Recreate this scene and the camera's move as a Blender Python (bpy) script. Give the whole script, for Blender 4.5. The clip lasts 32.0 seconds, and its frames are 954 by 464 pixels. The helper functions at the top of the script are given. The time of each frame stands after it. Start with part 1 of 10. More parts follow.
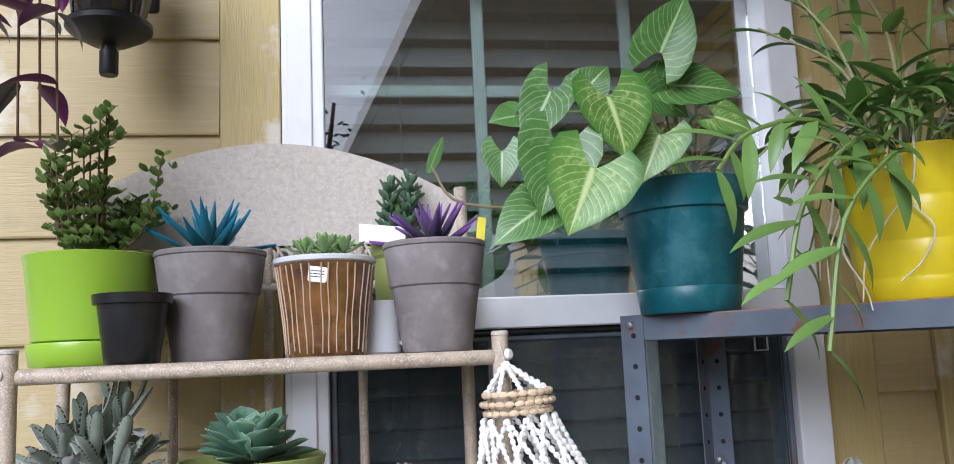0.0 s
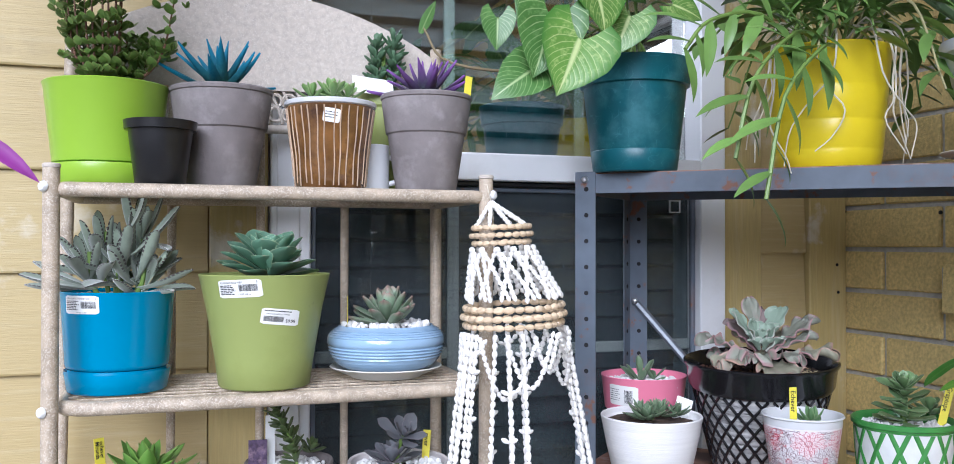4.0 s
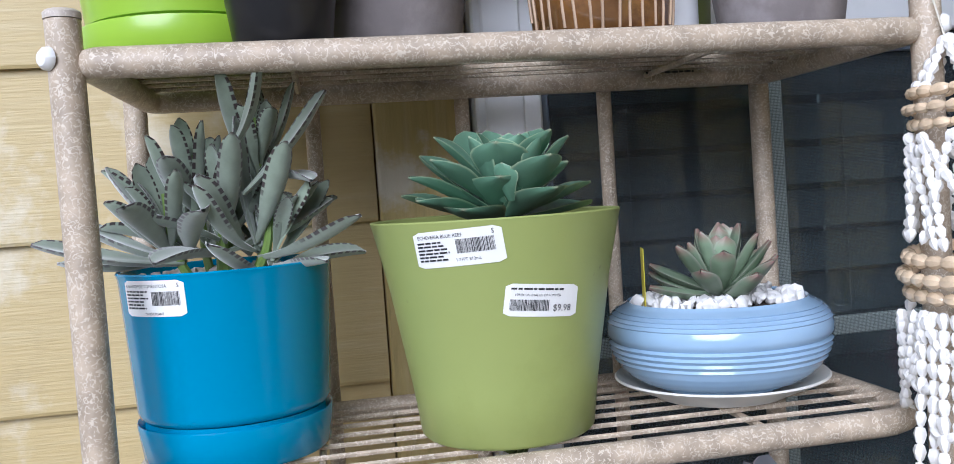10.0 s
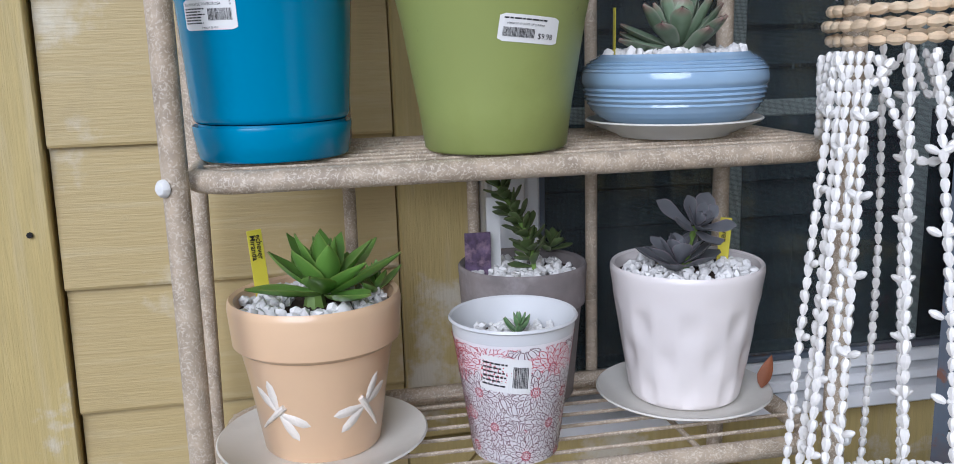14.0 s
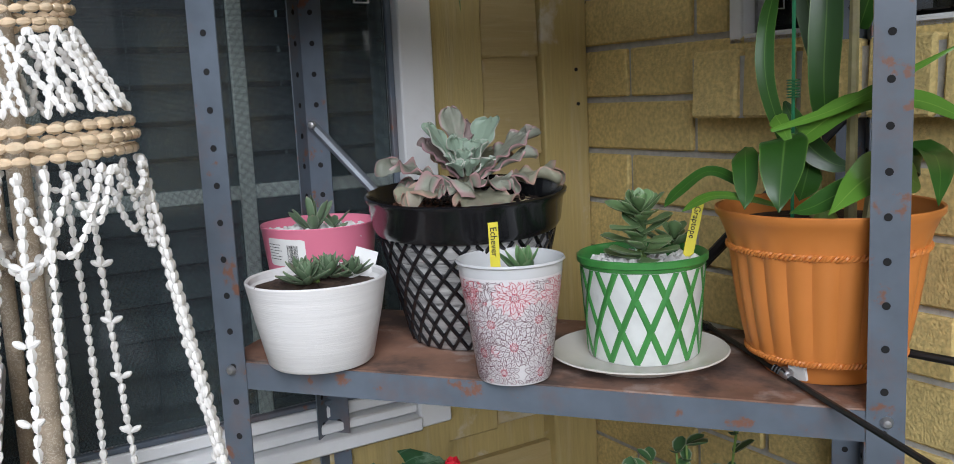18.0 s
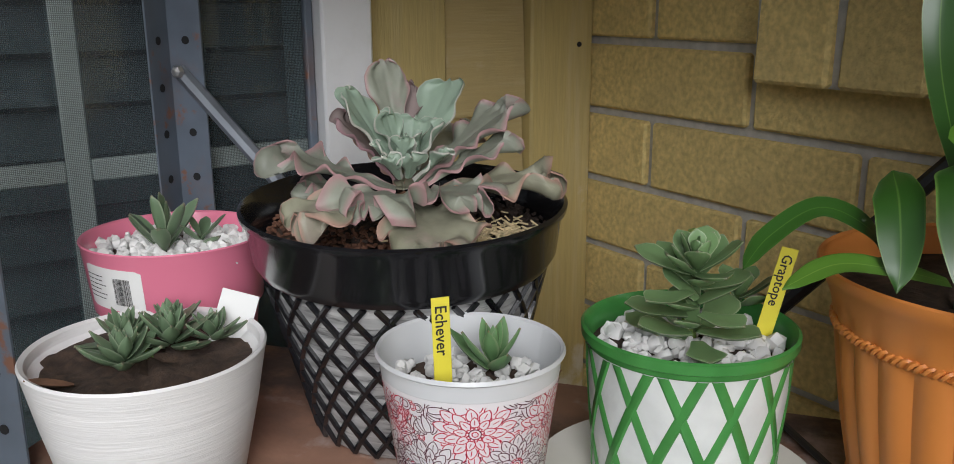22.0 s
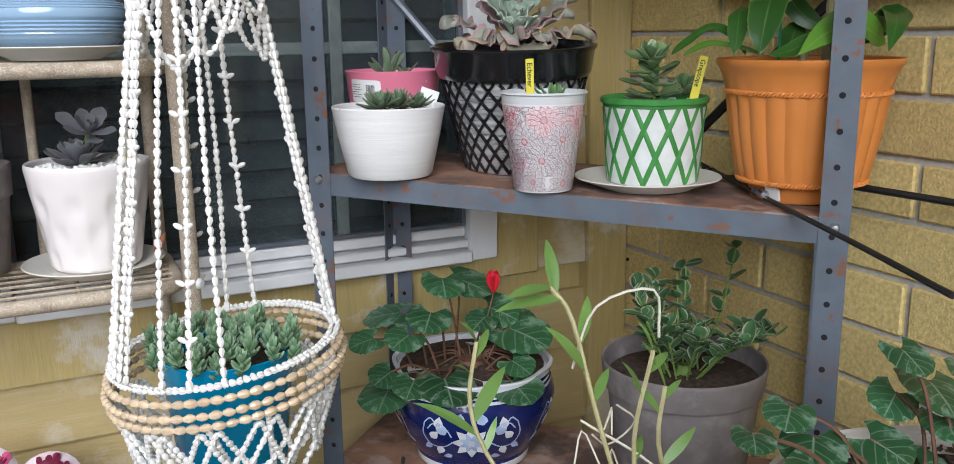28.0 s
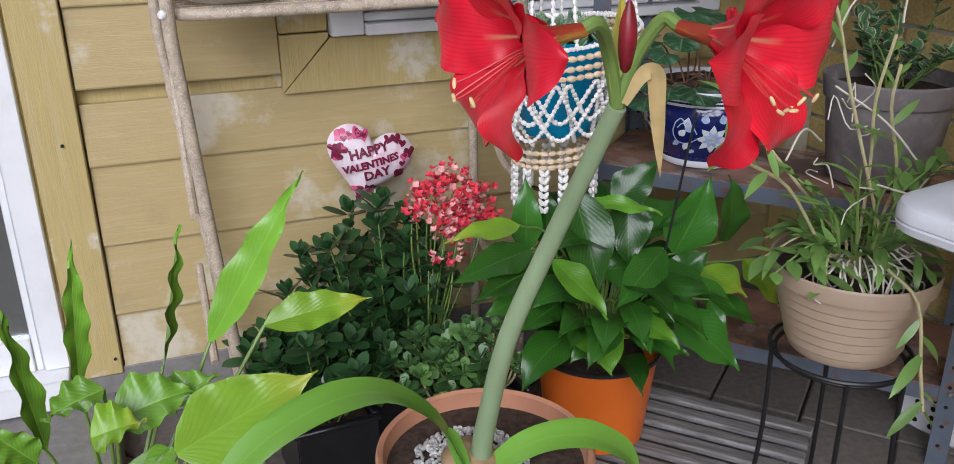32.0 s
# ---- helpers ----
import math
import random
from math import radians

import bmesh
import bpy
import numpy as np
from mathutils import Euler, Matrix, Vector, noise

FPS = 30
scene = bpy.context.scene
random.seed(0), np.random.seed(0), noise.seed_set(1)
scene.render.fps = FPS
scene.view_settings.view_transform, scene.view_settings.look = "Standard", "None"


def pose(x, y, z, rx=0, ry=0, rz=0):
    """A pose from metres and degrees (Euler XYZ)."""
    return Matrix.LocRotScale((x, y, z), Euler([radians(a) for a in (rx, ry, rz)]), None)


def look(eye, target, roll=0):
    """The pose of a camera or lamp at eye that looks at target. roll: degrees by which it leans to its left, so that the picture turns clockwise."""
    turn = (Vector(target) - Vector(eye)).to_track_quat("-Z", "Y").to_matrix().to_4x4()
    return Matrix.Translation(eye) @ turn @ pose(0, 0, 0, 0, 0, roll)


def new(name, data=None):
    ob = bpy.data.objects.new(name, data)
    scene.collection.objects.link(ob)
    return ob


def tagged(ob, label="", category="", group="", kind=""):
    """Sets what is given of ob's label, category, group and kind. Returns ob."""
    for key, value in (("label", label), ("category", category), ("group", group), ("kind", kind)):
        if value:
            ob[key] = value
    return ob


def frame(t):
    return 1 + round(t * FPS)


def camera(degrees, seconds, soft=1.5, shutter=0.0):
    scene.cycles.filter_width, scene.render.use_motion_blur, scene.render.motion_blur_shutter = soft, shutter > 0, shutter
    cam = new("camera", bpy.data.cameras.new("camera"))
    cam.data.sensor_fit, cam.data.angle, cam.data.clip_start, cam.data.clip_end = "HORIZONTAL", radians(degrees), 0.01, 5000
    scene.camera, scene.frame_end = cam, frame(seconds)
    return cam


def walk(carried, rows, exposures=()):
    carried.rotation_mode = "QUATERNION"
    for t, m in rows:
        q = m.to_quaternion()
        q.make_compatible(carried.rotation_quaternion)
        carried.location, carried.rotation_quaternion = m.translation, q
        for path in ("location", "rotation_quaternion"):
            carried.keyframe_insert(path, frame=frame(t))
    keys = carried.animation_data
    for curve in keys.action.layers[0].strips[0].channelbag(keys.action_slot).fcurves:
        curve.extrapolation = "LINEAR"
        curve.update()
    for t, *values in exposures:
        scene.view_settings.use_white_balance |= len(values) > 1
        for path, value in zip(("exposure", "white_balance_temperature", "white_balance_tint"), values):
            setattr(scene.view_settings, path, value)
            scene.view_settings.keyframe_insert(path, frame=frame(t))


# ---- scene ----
cam = camera(56.0, 32.0, 0.9)
PATH = [
    (0, (0.07, 0.002, 1.356), (0.375, 1.958, 1.64), -2.5),
    (0.5, (0.069, 0.019, 1.37), (0.449, 1.966, 1.626), -1.8),
    (1, (0.081, 0.067, 1.38), (0.561, 1.992, 1.634), -1.8),
    (1.5, (0.071, 0.057, 1.386), (0.705, 1.937, 1.637), -1.8),
    (2, (0.049, -0.003, 1.367), (0.691, 1.874, 1.623), -0.8),
    (2.5, (0.045, -0.073, 1.362), (0.672, 1.808, 1.621), -0.9),
    (3, (-0.032, -0.113, 1.345), (0.584, 1.773, 1.594), -0.7),
    (3.5, (-0.178, -0.149, 1.314), (0.509, 1.727, 1.405), -0.4),
    (5.5, (-0.197, 0.178, 1.246), (0.172, 2.143, 1.224), 0.1),
    (6, (-0.286, 0.337, 1.268), (0.138, 2.291, 1.268), -2.5),
    (6.5, (-0.286, 0.437, 1.279), (0.175, 2.383, 1.239), -3.6),
    (7, (-0.238, 0.516, 1.305), (0.166, 2.475, 1.266), -3.3),
    (7.5, (-0.215, 0.568, 1.285), (0.118, 2.54, 1.247), -4.1),
    (8, (-0.203, 0.59, 1.28), (0.126, 2.561, 1.214), -4.2),
    (8.5, (-0.202, 0.594, 1.284), (0.132, 2.565, 1.204), -4.1),
    (9, (-0.19, 0.592, 1.282), (0.143, 2.562, 1.19), -4.1),
    (9.5, (-0.19, 0.593, 1.274), (0.154, 2.561, 1.185), -4.1),
    (10, (-0.188, 0.589, 1.258), (0.152, 2.558, 1.17), -3.9),
    (10.5, (-0.193, 0.566, 1.237), (0.147, 2.535, 1.146), -3.7),
    (10.7, (-0.207, 0.559, 1.218), (0.156, 2.524, 1.127), -3.9),
    (11, (-0.205, 0.538, 1.213), (0.127, 2.501, 1.023), -3.2),
    (11.5, (-0.217, 0.515, 1.198), (0.111, 2.471, 0.944), -1.8),
    (12, (-0.211, 0.505, 1.181), (0.12, 2.455, 0.885), -1.1),
    (12.5, (-0.213, 0.499, 1.172), (0.145, 2.433, 0.81), -1.1),
    (13, (-0.218, 0.495, 1.166), (0.139, 2.427, 0.793), -1.3),
    (13.5, (-0.224, 0.488, 1.159), (0.129, 2.415, 0.752), -1.4),
    (15.5, (-0.268, 0.088, 1.201), (0.27, 1.987, 0.881), -2.1),
    (16, (-0.165, 0.03, 1.163), (0.583, 1.868, 0.914), -1.3),
    (16.5, (-0.134, 0.033, 1.167), (0.822, 1.772, 0.921), -3.9),
    (17, (0.033, 0.081, 1.177), (0.986, 1.822, 0.931), -3.8),
    (17.2, (0.096, 0.091, 1.194), (1.036, 1.837, 0.933), -2.7),
    (17.5, (0.169, 0.129, 1.19), (1.103, 1.876, 0.917), -2.9),
    (18, (0.208, 0.213, 1.202), (1.233, 1.904, 0.901), -2.7),
    (18.5, (0.264, 0.294, 1.205), (1.378, 1.915, 0.846), -2.1),
    (19, (0.297, 0.347, 1.2), (1.432, 1.948, 0.817), -0.8),
    (19.5, (0.312, 0.366, 1.202), (1.446, 1.968, 0.815), -0.5),
    (20, (0.317, 0.377, 1.2), (1.444, 1.982, 0.808), -0.2),
    (20.5, (0.323, 0.386, 1.201), (1.444, 1.994, 0.803), 0.1),
    (21, (0.353, 0.41, 1.206), (1.455, 2.029, 0.801), 0.3),
    (21.5, (0.409, 0.453, 1.217), (1.469, 2.084, 0.754), 0.1),
    (22, (0.471, 0.599, 1.24), (1.524, 2.222, 0.731), -0.3),
    (22.5, (0.5, 0.72, 1.256), (1.54, 2.35, 0.745), -0.6),
    (23, (0.51, 0.769, 1.253), (1.539, 2.402, 0.731), -1.0),
    (23.5, (0.513, 0.779, 1.256), (1.54, 2.407, 0.713), -0.9),
    (24, (0.503, 0.762, 1.256), (1.538, 2.388, 0.72), -0.8),
    (24.5, (0.489, 0.727, 1.268), (1.536, 2.369, 0.811), -0.8),
    (25, (0.469, 0.67, 1.281), (1.525, 2.318, 0.869), -0.7),
    (25.5, (0.424, 0.55, 1.274), (1.453, 2.231, 0.932), -0.8),
    (26, (0.384, 0.413, 1.176), (1.404, 2.094, 0.815), -1.1),
    (26.5, (0.32, 0.318, 1.152), (1.317, 1.99, 0.692), -1.2),
    (28.5, (0.08, -0.163, 1.072), (0.91, 1.603, 0.631), -0.9),
    (29, (0.086, -0.23, 1.05), (0.889, 1.504, 0.459), -0.5),
    (29.5, (0.006, -0.257, 1.043), (0.802, 1.469, 0.42), -0.1),
    (29.6, (-0.016, -0.261, 1.039), (0.774, 1.469, 0.418), -0.1),
    (30, (-0.152, -0.278, 1.034), (0.647, 1.446, 0.412), -1.3),
    (30.3, (-0.238, -0.295, 1.018), (0.572, 1.425, 0.397), -1.8),
    (30.5, (-0.268, -0.316, 1.014), (0.54, 1.408, 0.401), -1.5),
    (30.6, (-0.28, -0.321, 1.006), (0.536, 1.404, 0.409), -0.8),
    (31, (-0.323, -0.337, 1.0), (0.486, 1.392, 0.402), -0.9),
    (31.5, (-0.36, -0.356, 0.991), (0.374, 1.348, 0.244), 0.0),
    (32, (-0.382, -0.363, 0.976), (0.249, 1.379, 0.222), -0.6),
]
LIGHT = ((0, 0.30, 5550), (1.2, 0.25, 5550), (2.0, 0.55, 5400), (3.5, 0.55, 5400), (6, 0.1, 5450), (7, 0.3, 5400), (10, 0.35, 5400), (12, -0.05, 5400), (13, -0.15, 5400), (16, -0.05, 5700), (17.2, -0.05, 5700), (18, 0.1, 5800), (19, 0.0, 5900), (21.5, 0.05, 6100), (22, 0.03, 6100), (22.7, 0.74, 6050), (24, 0.8, 6050), (25, 1.02, 6100), (26, 0.55, 6200), (28.5, 0.2, 5800), (30, 0.1, 5800), (32, -0.08, 5800))
EXPOSURES = [(t, s, k, 16 if t < 14 or t > 29 else 11) for t, s, k in LIGHT]
walk(cam, [(t, look(eye, target, roll)) for t, eye, target, roll in PATH], EXPOSURES)
SKY, SUN = 0.052, 2.9

# ---- sky, sun ----
world = bpy.data.worlds.new("overcast")
scene.world = world
world.use_nodes = True
wn, wl = world.node_tree.nodes, world.node_tree.links
sky = wn.new("ShaderNodeTexSky")
sky.sky_type, sky.sun_disc = "NISHITA", False
sky.sun_elevation, sky.sun_rotation = radians(33), radians(207)
sky.air_density, sky.dust_density = 1.0, 4.0
soft_sky = wn.new("ShaderNodeHueSaturation")
soft_sky.inputs["Saturation"].default_value = 0.45
wl.new(sky.outputs[0], soft_sky.inputs["Color"])
back = wn["Background"]
wl.new(soft_sky.outputs[0], back.inputs["Color"])
back.inputs["Strength"].default_value = SKY
sun = new("sun", bpy.data.lights.new("sun", "SUN"))
sun.data.energy, sun.data.angle, sun.data.color = SUN, radians(45), (1.0, 0.985, 0.96)
sun.matrix_world = look((-3.6, -6.0, 4.9), (0, 1, 0.5))


# ---- geometry helpers ----
class Geo:
    """Vertices, faces and texture coordinates of one mesh."""

    def __init__(self):
        self.v, self.f, self.uv = [], [], []

    def add(self, verts, faces, uvs=None, m=None):
        o = len(self.v)
        if m is not None:
            a = np.array(m)
            p = np.asarray(verts, float)
            verts = p @ a[:3, :3].T + a[:3, 3]
        self.v.extend(map(tuple, verts))
        self.f.extend(tuple(i + o for i in q) for q in faces)
        self.uv.extend(uvs if uvs is not None else [(0.5, 0.5)] * len(verts))
        return self

    def join(self, g, m=None):
        return self.add(g.v, g.f, g.uv, m)

    def mesh(self, name, mat, flat=False):
        me = bpy.data.meshes.new(name)
        me.from_pydata(self.v, [], self.f)
        lay = me.uv_layers.new(name="uv")
        li = np.empty(len(me.loops), dtype=np.int32)
        me.loops.foreach_get("vertex_index", li)
        uv = np.asarray(self.uv, dtype=np.float32)[li]
        lay.data.foreach_set("uv", uv.ravel())
        if not flat:
            me.polygons.foreach_set("use_smooth", [True] * len(me.polygons))
            me.set_sharp_from_angle(angle=radians(38))
        if mat:
            me.materials.append(mat)
        return me


def part(name, geo, mat, parent=None, label="", m=None, flat=False):
    """Links a Geo or a mesh as one mesh object under a thing or a part."""
    me = geo.mesh(name, mat, flat) if isinstance(geo, Geo) else geo
    ob = new(name, me)
    if parent is not None:
        ob.parent = parent
    if m is not None:
        ob.matrix_basis = m
    if label:
        ob["label"] = label
    return ob


def thing(name, label, category, m=None, group="", kind=""):
    ob = new(name)
    ob.empty_display_size = 0.05
    if m is not None:
        ob.matrix_basis = m
    return tagged(ob, label, category, group, kind)


def lathe(profile, seg=48, g=None, wave=None, m=None):
    """A turned form from (radius, height) pairs, from the outside bottom to the inside. wave(angle, k) scales a radius."""
    g = g or Geo()
    vs, fs, uv = [], [], []
    n = len(profile)
    for i in range(seg + 1):
        a = 2 * math.pi * i / seg
        for k, (r, z) in enumerate(profile):
            s = wave(a, k) if wave else 1.0
            vs.append((r * s * math.cos(a), r * s * math.sin(a), z))
            uv.append((i / seg, z))
    for i in range(seg):
        for k in range(n - 1):
            a, b = i * n + k, (i + 1) * n + k
            q = (a, b, b + 1, a + 1)
            if profile[k][0] < 1e-6:
                q = (a, b + 1, a + 1)
            elif profile[k + 1][0] < 1e-6:
                q = (a, b, a + 1)
            fs.append(q)
    return g.add(vs, fs, uv, m)


def box(w, d, h, at=(0, 0, 0), bevel=0.0, g=None, m=None):
    """A box with chamfered edges, its middle at a place."""
    g = g or Geo()
    b = min(bevel, w / 2.1, d / 2.1, h / 2.1)
    hs = np.array((w, d, h)) / 2
    if b <= 0:
        vs = [(sx * hs[0], sy * hs[1], sz * hs[2]) for sx in (-1, 1) for sy in (-1, 1) for sz in (-1, 1)]
        fs = [(0, 1, 3, 2), (4, 6, 7, 5), (0, 4, 5, 1), (2, 3, 7, 6), (0, 2, 6, 4), (1, 5, 7, 3)]
    else:
        vs, fs, ix = [], [], {}
        for s in [(a, c, e) for a in (-1, 1) for c in (-1, 1) for e in (-1, 1)]:
            for ax in range(3):
                p = [s[k] * (hs[k] - (0 if k == ax else b)) for k in range(3)]
                ix[s, ax] = len(vs)
                vs.append(p)
        for ax in range(3):
            u, v = (ax + 1) % 3, (ax + 2) % 3
            for sg in (-1, 1):
                q = []
                for su, sv in ((-1, -1), (1, -1), (1, 1), (-1, 1)):
                    s = [0, 0, 0]
                    s[ax], s[u], s[v] = sg, su, sv
                    q.append(ix[tuple(s), ax])
                fs.append(tuple(q if sg > 0 else q[::-1]))
            for su in (-1, 1):
                for sv in (-1, 1):
                    lo, hi = [0, 0, 0], [0, 0, 0]
                    lo[ax], lo[u], lo[v] = -1, su, sv
                    hi[ax], hi[u], hi[v] = 1, su, sv
                    q = [ix[tuple(lo), u], ix[tuple(hi), u], ix[tuple(hi), v], ix[tuple(lo), v]]
                    fs.append(tuple(q if su * sv < 0 else q[::-1]))
        for s in [(a, c, e) for a in (-1, 1) for c in (-1, 1) for e in (-1, 1)]:
            q = [ix[s, 0], ix[s, 1], ix[s, 2]]
            fs.append(tuple(q if s[0] * s[1] * s[2] > 0 else q[::-1]))
    vs = [(p[0] + at[0], p[1] + at[1], p[2] + at[2]) for p in vs]
    return g.add(vs, fs, None, m)


def tube(points, radius, seg=10, g=None, closed=False, caps=True):
    """A round bar swept along points; radius is one number or one for each point."""
    g = g or Geo()
    pts = [Vector(p) for p in points]
    n = len(pts)
    rad = radius if isinstance(radius, (list, tuple)) else [radius] * n
    vs, fs, uv = [], [], []
    nrm = None
    for i, p in enumerate(pts):
        if closed:
            d = pts[(i + 1) % n] - pts[i - 1]
        else:
            d = pts[min(i + 1, n - 1)] - pts[max(i - 1, 0)]
        d = d.normalized() if d.length > 1e-9 else Vector((0, 0, 1))
        if nrm is None:
            nrm = d.orthogonal().normalized()
        nrm = (nrm - d * nrm.dot(d))
        nrm = nrm.normalized() if nrm.length > 1e-6 else d.orthogonal().normalized()
        bi = d.cross(nrm)
        for k in range(seg):
            a = 2 * math.pi * k / seg
            vs.append(p + (nrm * math.cos(a) + bi * math.sin(a)) * rad[i])
            uv.append((k / seg, i / max(1, n - 1)))
    for i in range(n if closed else n - 1):
        j = (i + 1) % n
        for k in range(seg):
            l = (k + 1) % seg
            fs.append((i * seg + k, i * seg + l, j * seg + l, j * seg + k))
    if caps and not closed:
        fs.append(tuple(range(seg))[::-1])
        fs.append(tuple((n - 1) * seg + k for k in range(seg)))
    return g.add(vs, fs, uv)


def curve(points, n=24):
    """A smooth line through points."""
    p = [Vector(q) for q in points]
    p = [p[0] * 2 - p[1]] + p + [p[-1] * 2 - p[-2]]
    out = []
    m = len(p) - 3
    for i in range(n + 1):
        s = min(i / n * m, m - 1e-6)
        k, t = int(s), s - int(s)
        a, b, c, d = p[k:k + 4]
        out.append(0.5 * ((2 * b) + (c - a) * t + (2 * a - 5 * b + 4 * c - d) * t * t + (3 * b - a - 3 * c + d) * t ** 3))
    return out


def prism(outline, depth, g=None, m=None):
    """A flat plate from an outline in x and z, between y = 0 and y = depth."""
    g = g or Geo()
    n = len(outline)
    vs = [(x, 0, z) for x, z in outline] + [(x, depth, z) for x, z in outline]
    fs = [tuple(range(n)), tuple(range(n, 2 * n))[::-1]] + [(i, i + n, (i + 1) % n + n, (i + 1) % n) for i in range(n)]
    return g.add(vs, fs, None, m)


# ---- materials ----
def material(name, colour, rough=0.5, metal=0.0, spread=0.15, scale=30.0, bump=0.0, bump_scale=200.0, stain=None, stain_scale=4.0,
             stain_amount=0.5, stretch=None, coat=0.0, random_value=0.0, transmission=0.0, sub=0.0, deep=0.002):
    """A surface whose colour varies with fine grain and with larger stains, and that has fine relief."""
    mt = bpy.data.materials.new(name)
    mt.use_nodes = True
    n, l = mt.node_tree.nodes, mt.node_tree.links
    b = n["Principled BSDF"]
    b.inputs["Roughness"].default_value, b.inputs["Metallic"].default_value = rough, metal
    b.inputs["Coat Weight"].default_value = coat
    b.inputs["Transmission Weight"].default_value = transmission
    tc = n.new("ShaderNodeTexCoord")
    src = tc.outputs["Object"]
    if stretch:
        mp = n.new("ShaderNodeMapping")
        mp.inputs["Scale"].default_value = stretch
        l.new(src, mp.inputs["Vector"])
        src = mp.outputs[0]
    g = n.new("ShaderNodeTexNoise")
    g.inputs["Scale"].default_value, g.inputs["Detail"].default_value = scale, 5
    l.new(src, g.inputs["Vector"])
    r = n.new("ShaderNodeMapRange")
    r.inputs["From Min"].default_value, r.inputs["From Max"].default_value = 0.3, 0.7
    r.inputs["To Min"].default_value, r.inputs["To Max"].default_value = 1 - spread, 1 + spread
    l.new(g.outputs[0], r.inputs["Value"])
    val = r.outputs[0]
    if random_value:
        oi = n.new("ShaderNodeObjectInfo")
        rr = n.new("ShaderNodeMapRange")
        rr.inputs["To Min"].default_value, rr.inputs["To Max"].default_value = 1 - random_value, 1 + random_value
        l.new(oi.outputs["Random"], rr.inputs["Value"])
        mu = n.new("ShaderNodeMath")
        mu.operation = "MULTIPLY"
        l.new(val, mu.inputs[0]), l.new(rr.outputs[0], mu.inputs[1])
        val = mu.outputs[0]
    mx = n.new("ShaderNodeMix")
    mx.data_type, mx.blend_type = "RGBA", "MULTIPLY"
    mx.inputs["Factor"].default_value = 1
    mx.inputs["A"].default_value = (*colour, 1)
    l.new(val, mx.inputs["B"])
    out = mx.outputs["Result"]
    if stain:
        s = n.new("ShaderNodeTexNoise")
        s.inputs["Scale"].default_value, s.inputs["Detail"].default_value = stain_scale, 7
        s.inputs["Roughness"].default_value = 0.65
        l.new(src, s.inputs["Vector"])
        sr = n.new("ShaderNodeMapRange")
        sr.inputs["From Min"].default_value, sr.inputs["From Max"].default_value = 0.52, 0.68
        sr.inputs["To Max"].default_value = stain_amount
        l.new(s.outputs[0], sr.inputs["Value"])
        m2 = n.new("ShaderNodeMix")
        m2.data_type = "RGBA"
        m2.inputs["B"].default_value = (*stain, 1)
        l.new(sr.outputs[0], m2.inputs["Factor"]), l.new(out, m2.inputs["A"])
        out = m2.outputs["Result"]
    l.new(out, b.inputs["Base Color"])
    if bump:
        bn = n.new("ShaderNodeTexNoise")
        bn.inputs["Scale"].default_value, bn.inputs["Detail"].default_value = bump_scale, 4
        l.new(src, bn.inputs["Vector"])
        bp = n.new("ShaderNodeBump")
        bp.inputs["Strength"].default_value, bp.inputs["Distance"].default_value = bump, deep
        l.new(bn.outputs[0], bp.inputs["Height"])
        l.new(bp.outputs[0], b.inputs["Normal"])
    return mt


def rework(mt):
    """The node tree, links, shader and current base-colour socket of a material."""
    t = mt.node_tree
    b = t.nodes["Principled BSDF"]
    lk = b.inputs["Base Color"].links
    return t.nodes, t.links, b, (lk[0].from_socket if lk else None)


siding_paint = material("yellow_siding_paint", (0.465, 0.362, 0.165), 0.5, spread=0.035, scale=14, stretch=(1, 1, 16), bump=0.35, bump_scale=26,
                        stain=(0.60, 0.53, 0.33), stain_scale=4.5, stain_amount=0.3)
board_paint = material("yellow_board_paint", (0.49, 0.385, 0.155), 0.55, spread=0.08, scale=16, stretch=(14, 1, 1), bump=0.4, bump_scale=30,
                       stain=(0.60, 0.53, 0.36), stain_scale=3.2, stain_amount=0.3)
brick_face = material("yellow_brick", (0.68, 0.53, 0.215), 0.85, spread=0.20, scale=150, bump=0.8, bump_scale=260, deep=0.0032, stain=(0.50, 0.39, 0.18),
                      stain_scale=9, stain_amount=0.4, random_value=0.10)
mortar = material("grey_mortar", (0.47, 0.46, 0.43), 0.95, spread=0.15, scale=80, bump=0.6, bump_scale=300)
white_vinyl = material("white_vinyl", (0.80, 0.81, 0.82), 0.35, spread=0.03, scale=8, stain=(0.55, 0.54, 0.5), stain_scale=6, stain_amount=0.25)
pale_bar = material("pale_green_bar", (0.62, 0.72, 0.68), 0.4, spread=0.04)
concrete = material("weathered_concrete", (0.20, 0.19, 0.175), 0.9, spread=0.16, scale=40, bump=0.6, bump_scale=120, stain=(0.25, 0.23, 0.2), stain_scale=3)
paver = material("concrete_paver", (0.17, 0.15, 0.13), 0.9, spread=0.22, scale=55, bump=0.7, bump_scale=160, stain=(0.18, 0.15, 0.12), stain_scale=5,
                 random_value=0.12)
# near-black colour stands in for the shade inside unlit rooms
room_shade = material("painted_room_shade", (0.04, 0.04, 0.045), 0.8, spread=0.1, scale=3)
blind_mat = material("grey_blind_slat", (0.29, 0.305, 0.32), 0.55, spread=0.05, scale=10)
soffit_mat = material("soffit_paint", (0.34, 0.31, 0.27), 0.8, spread=0.08, scale=12)
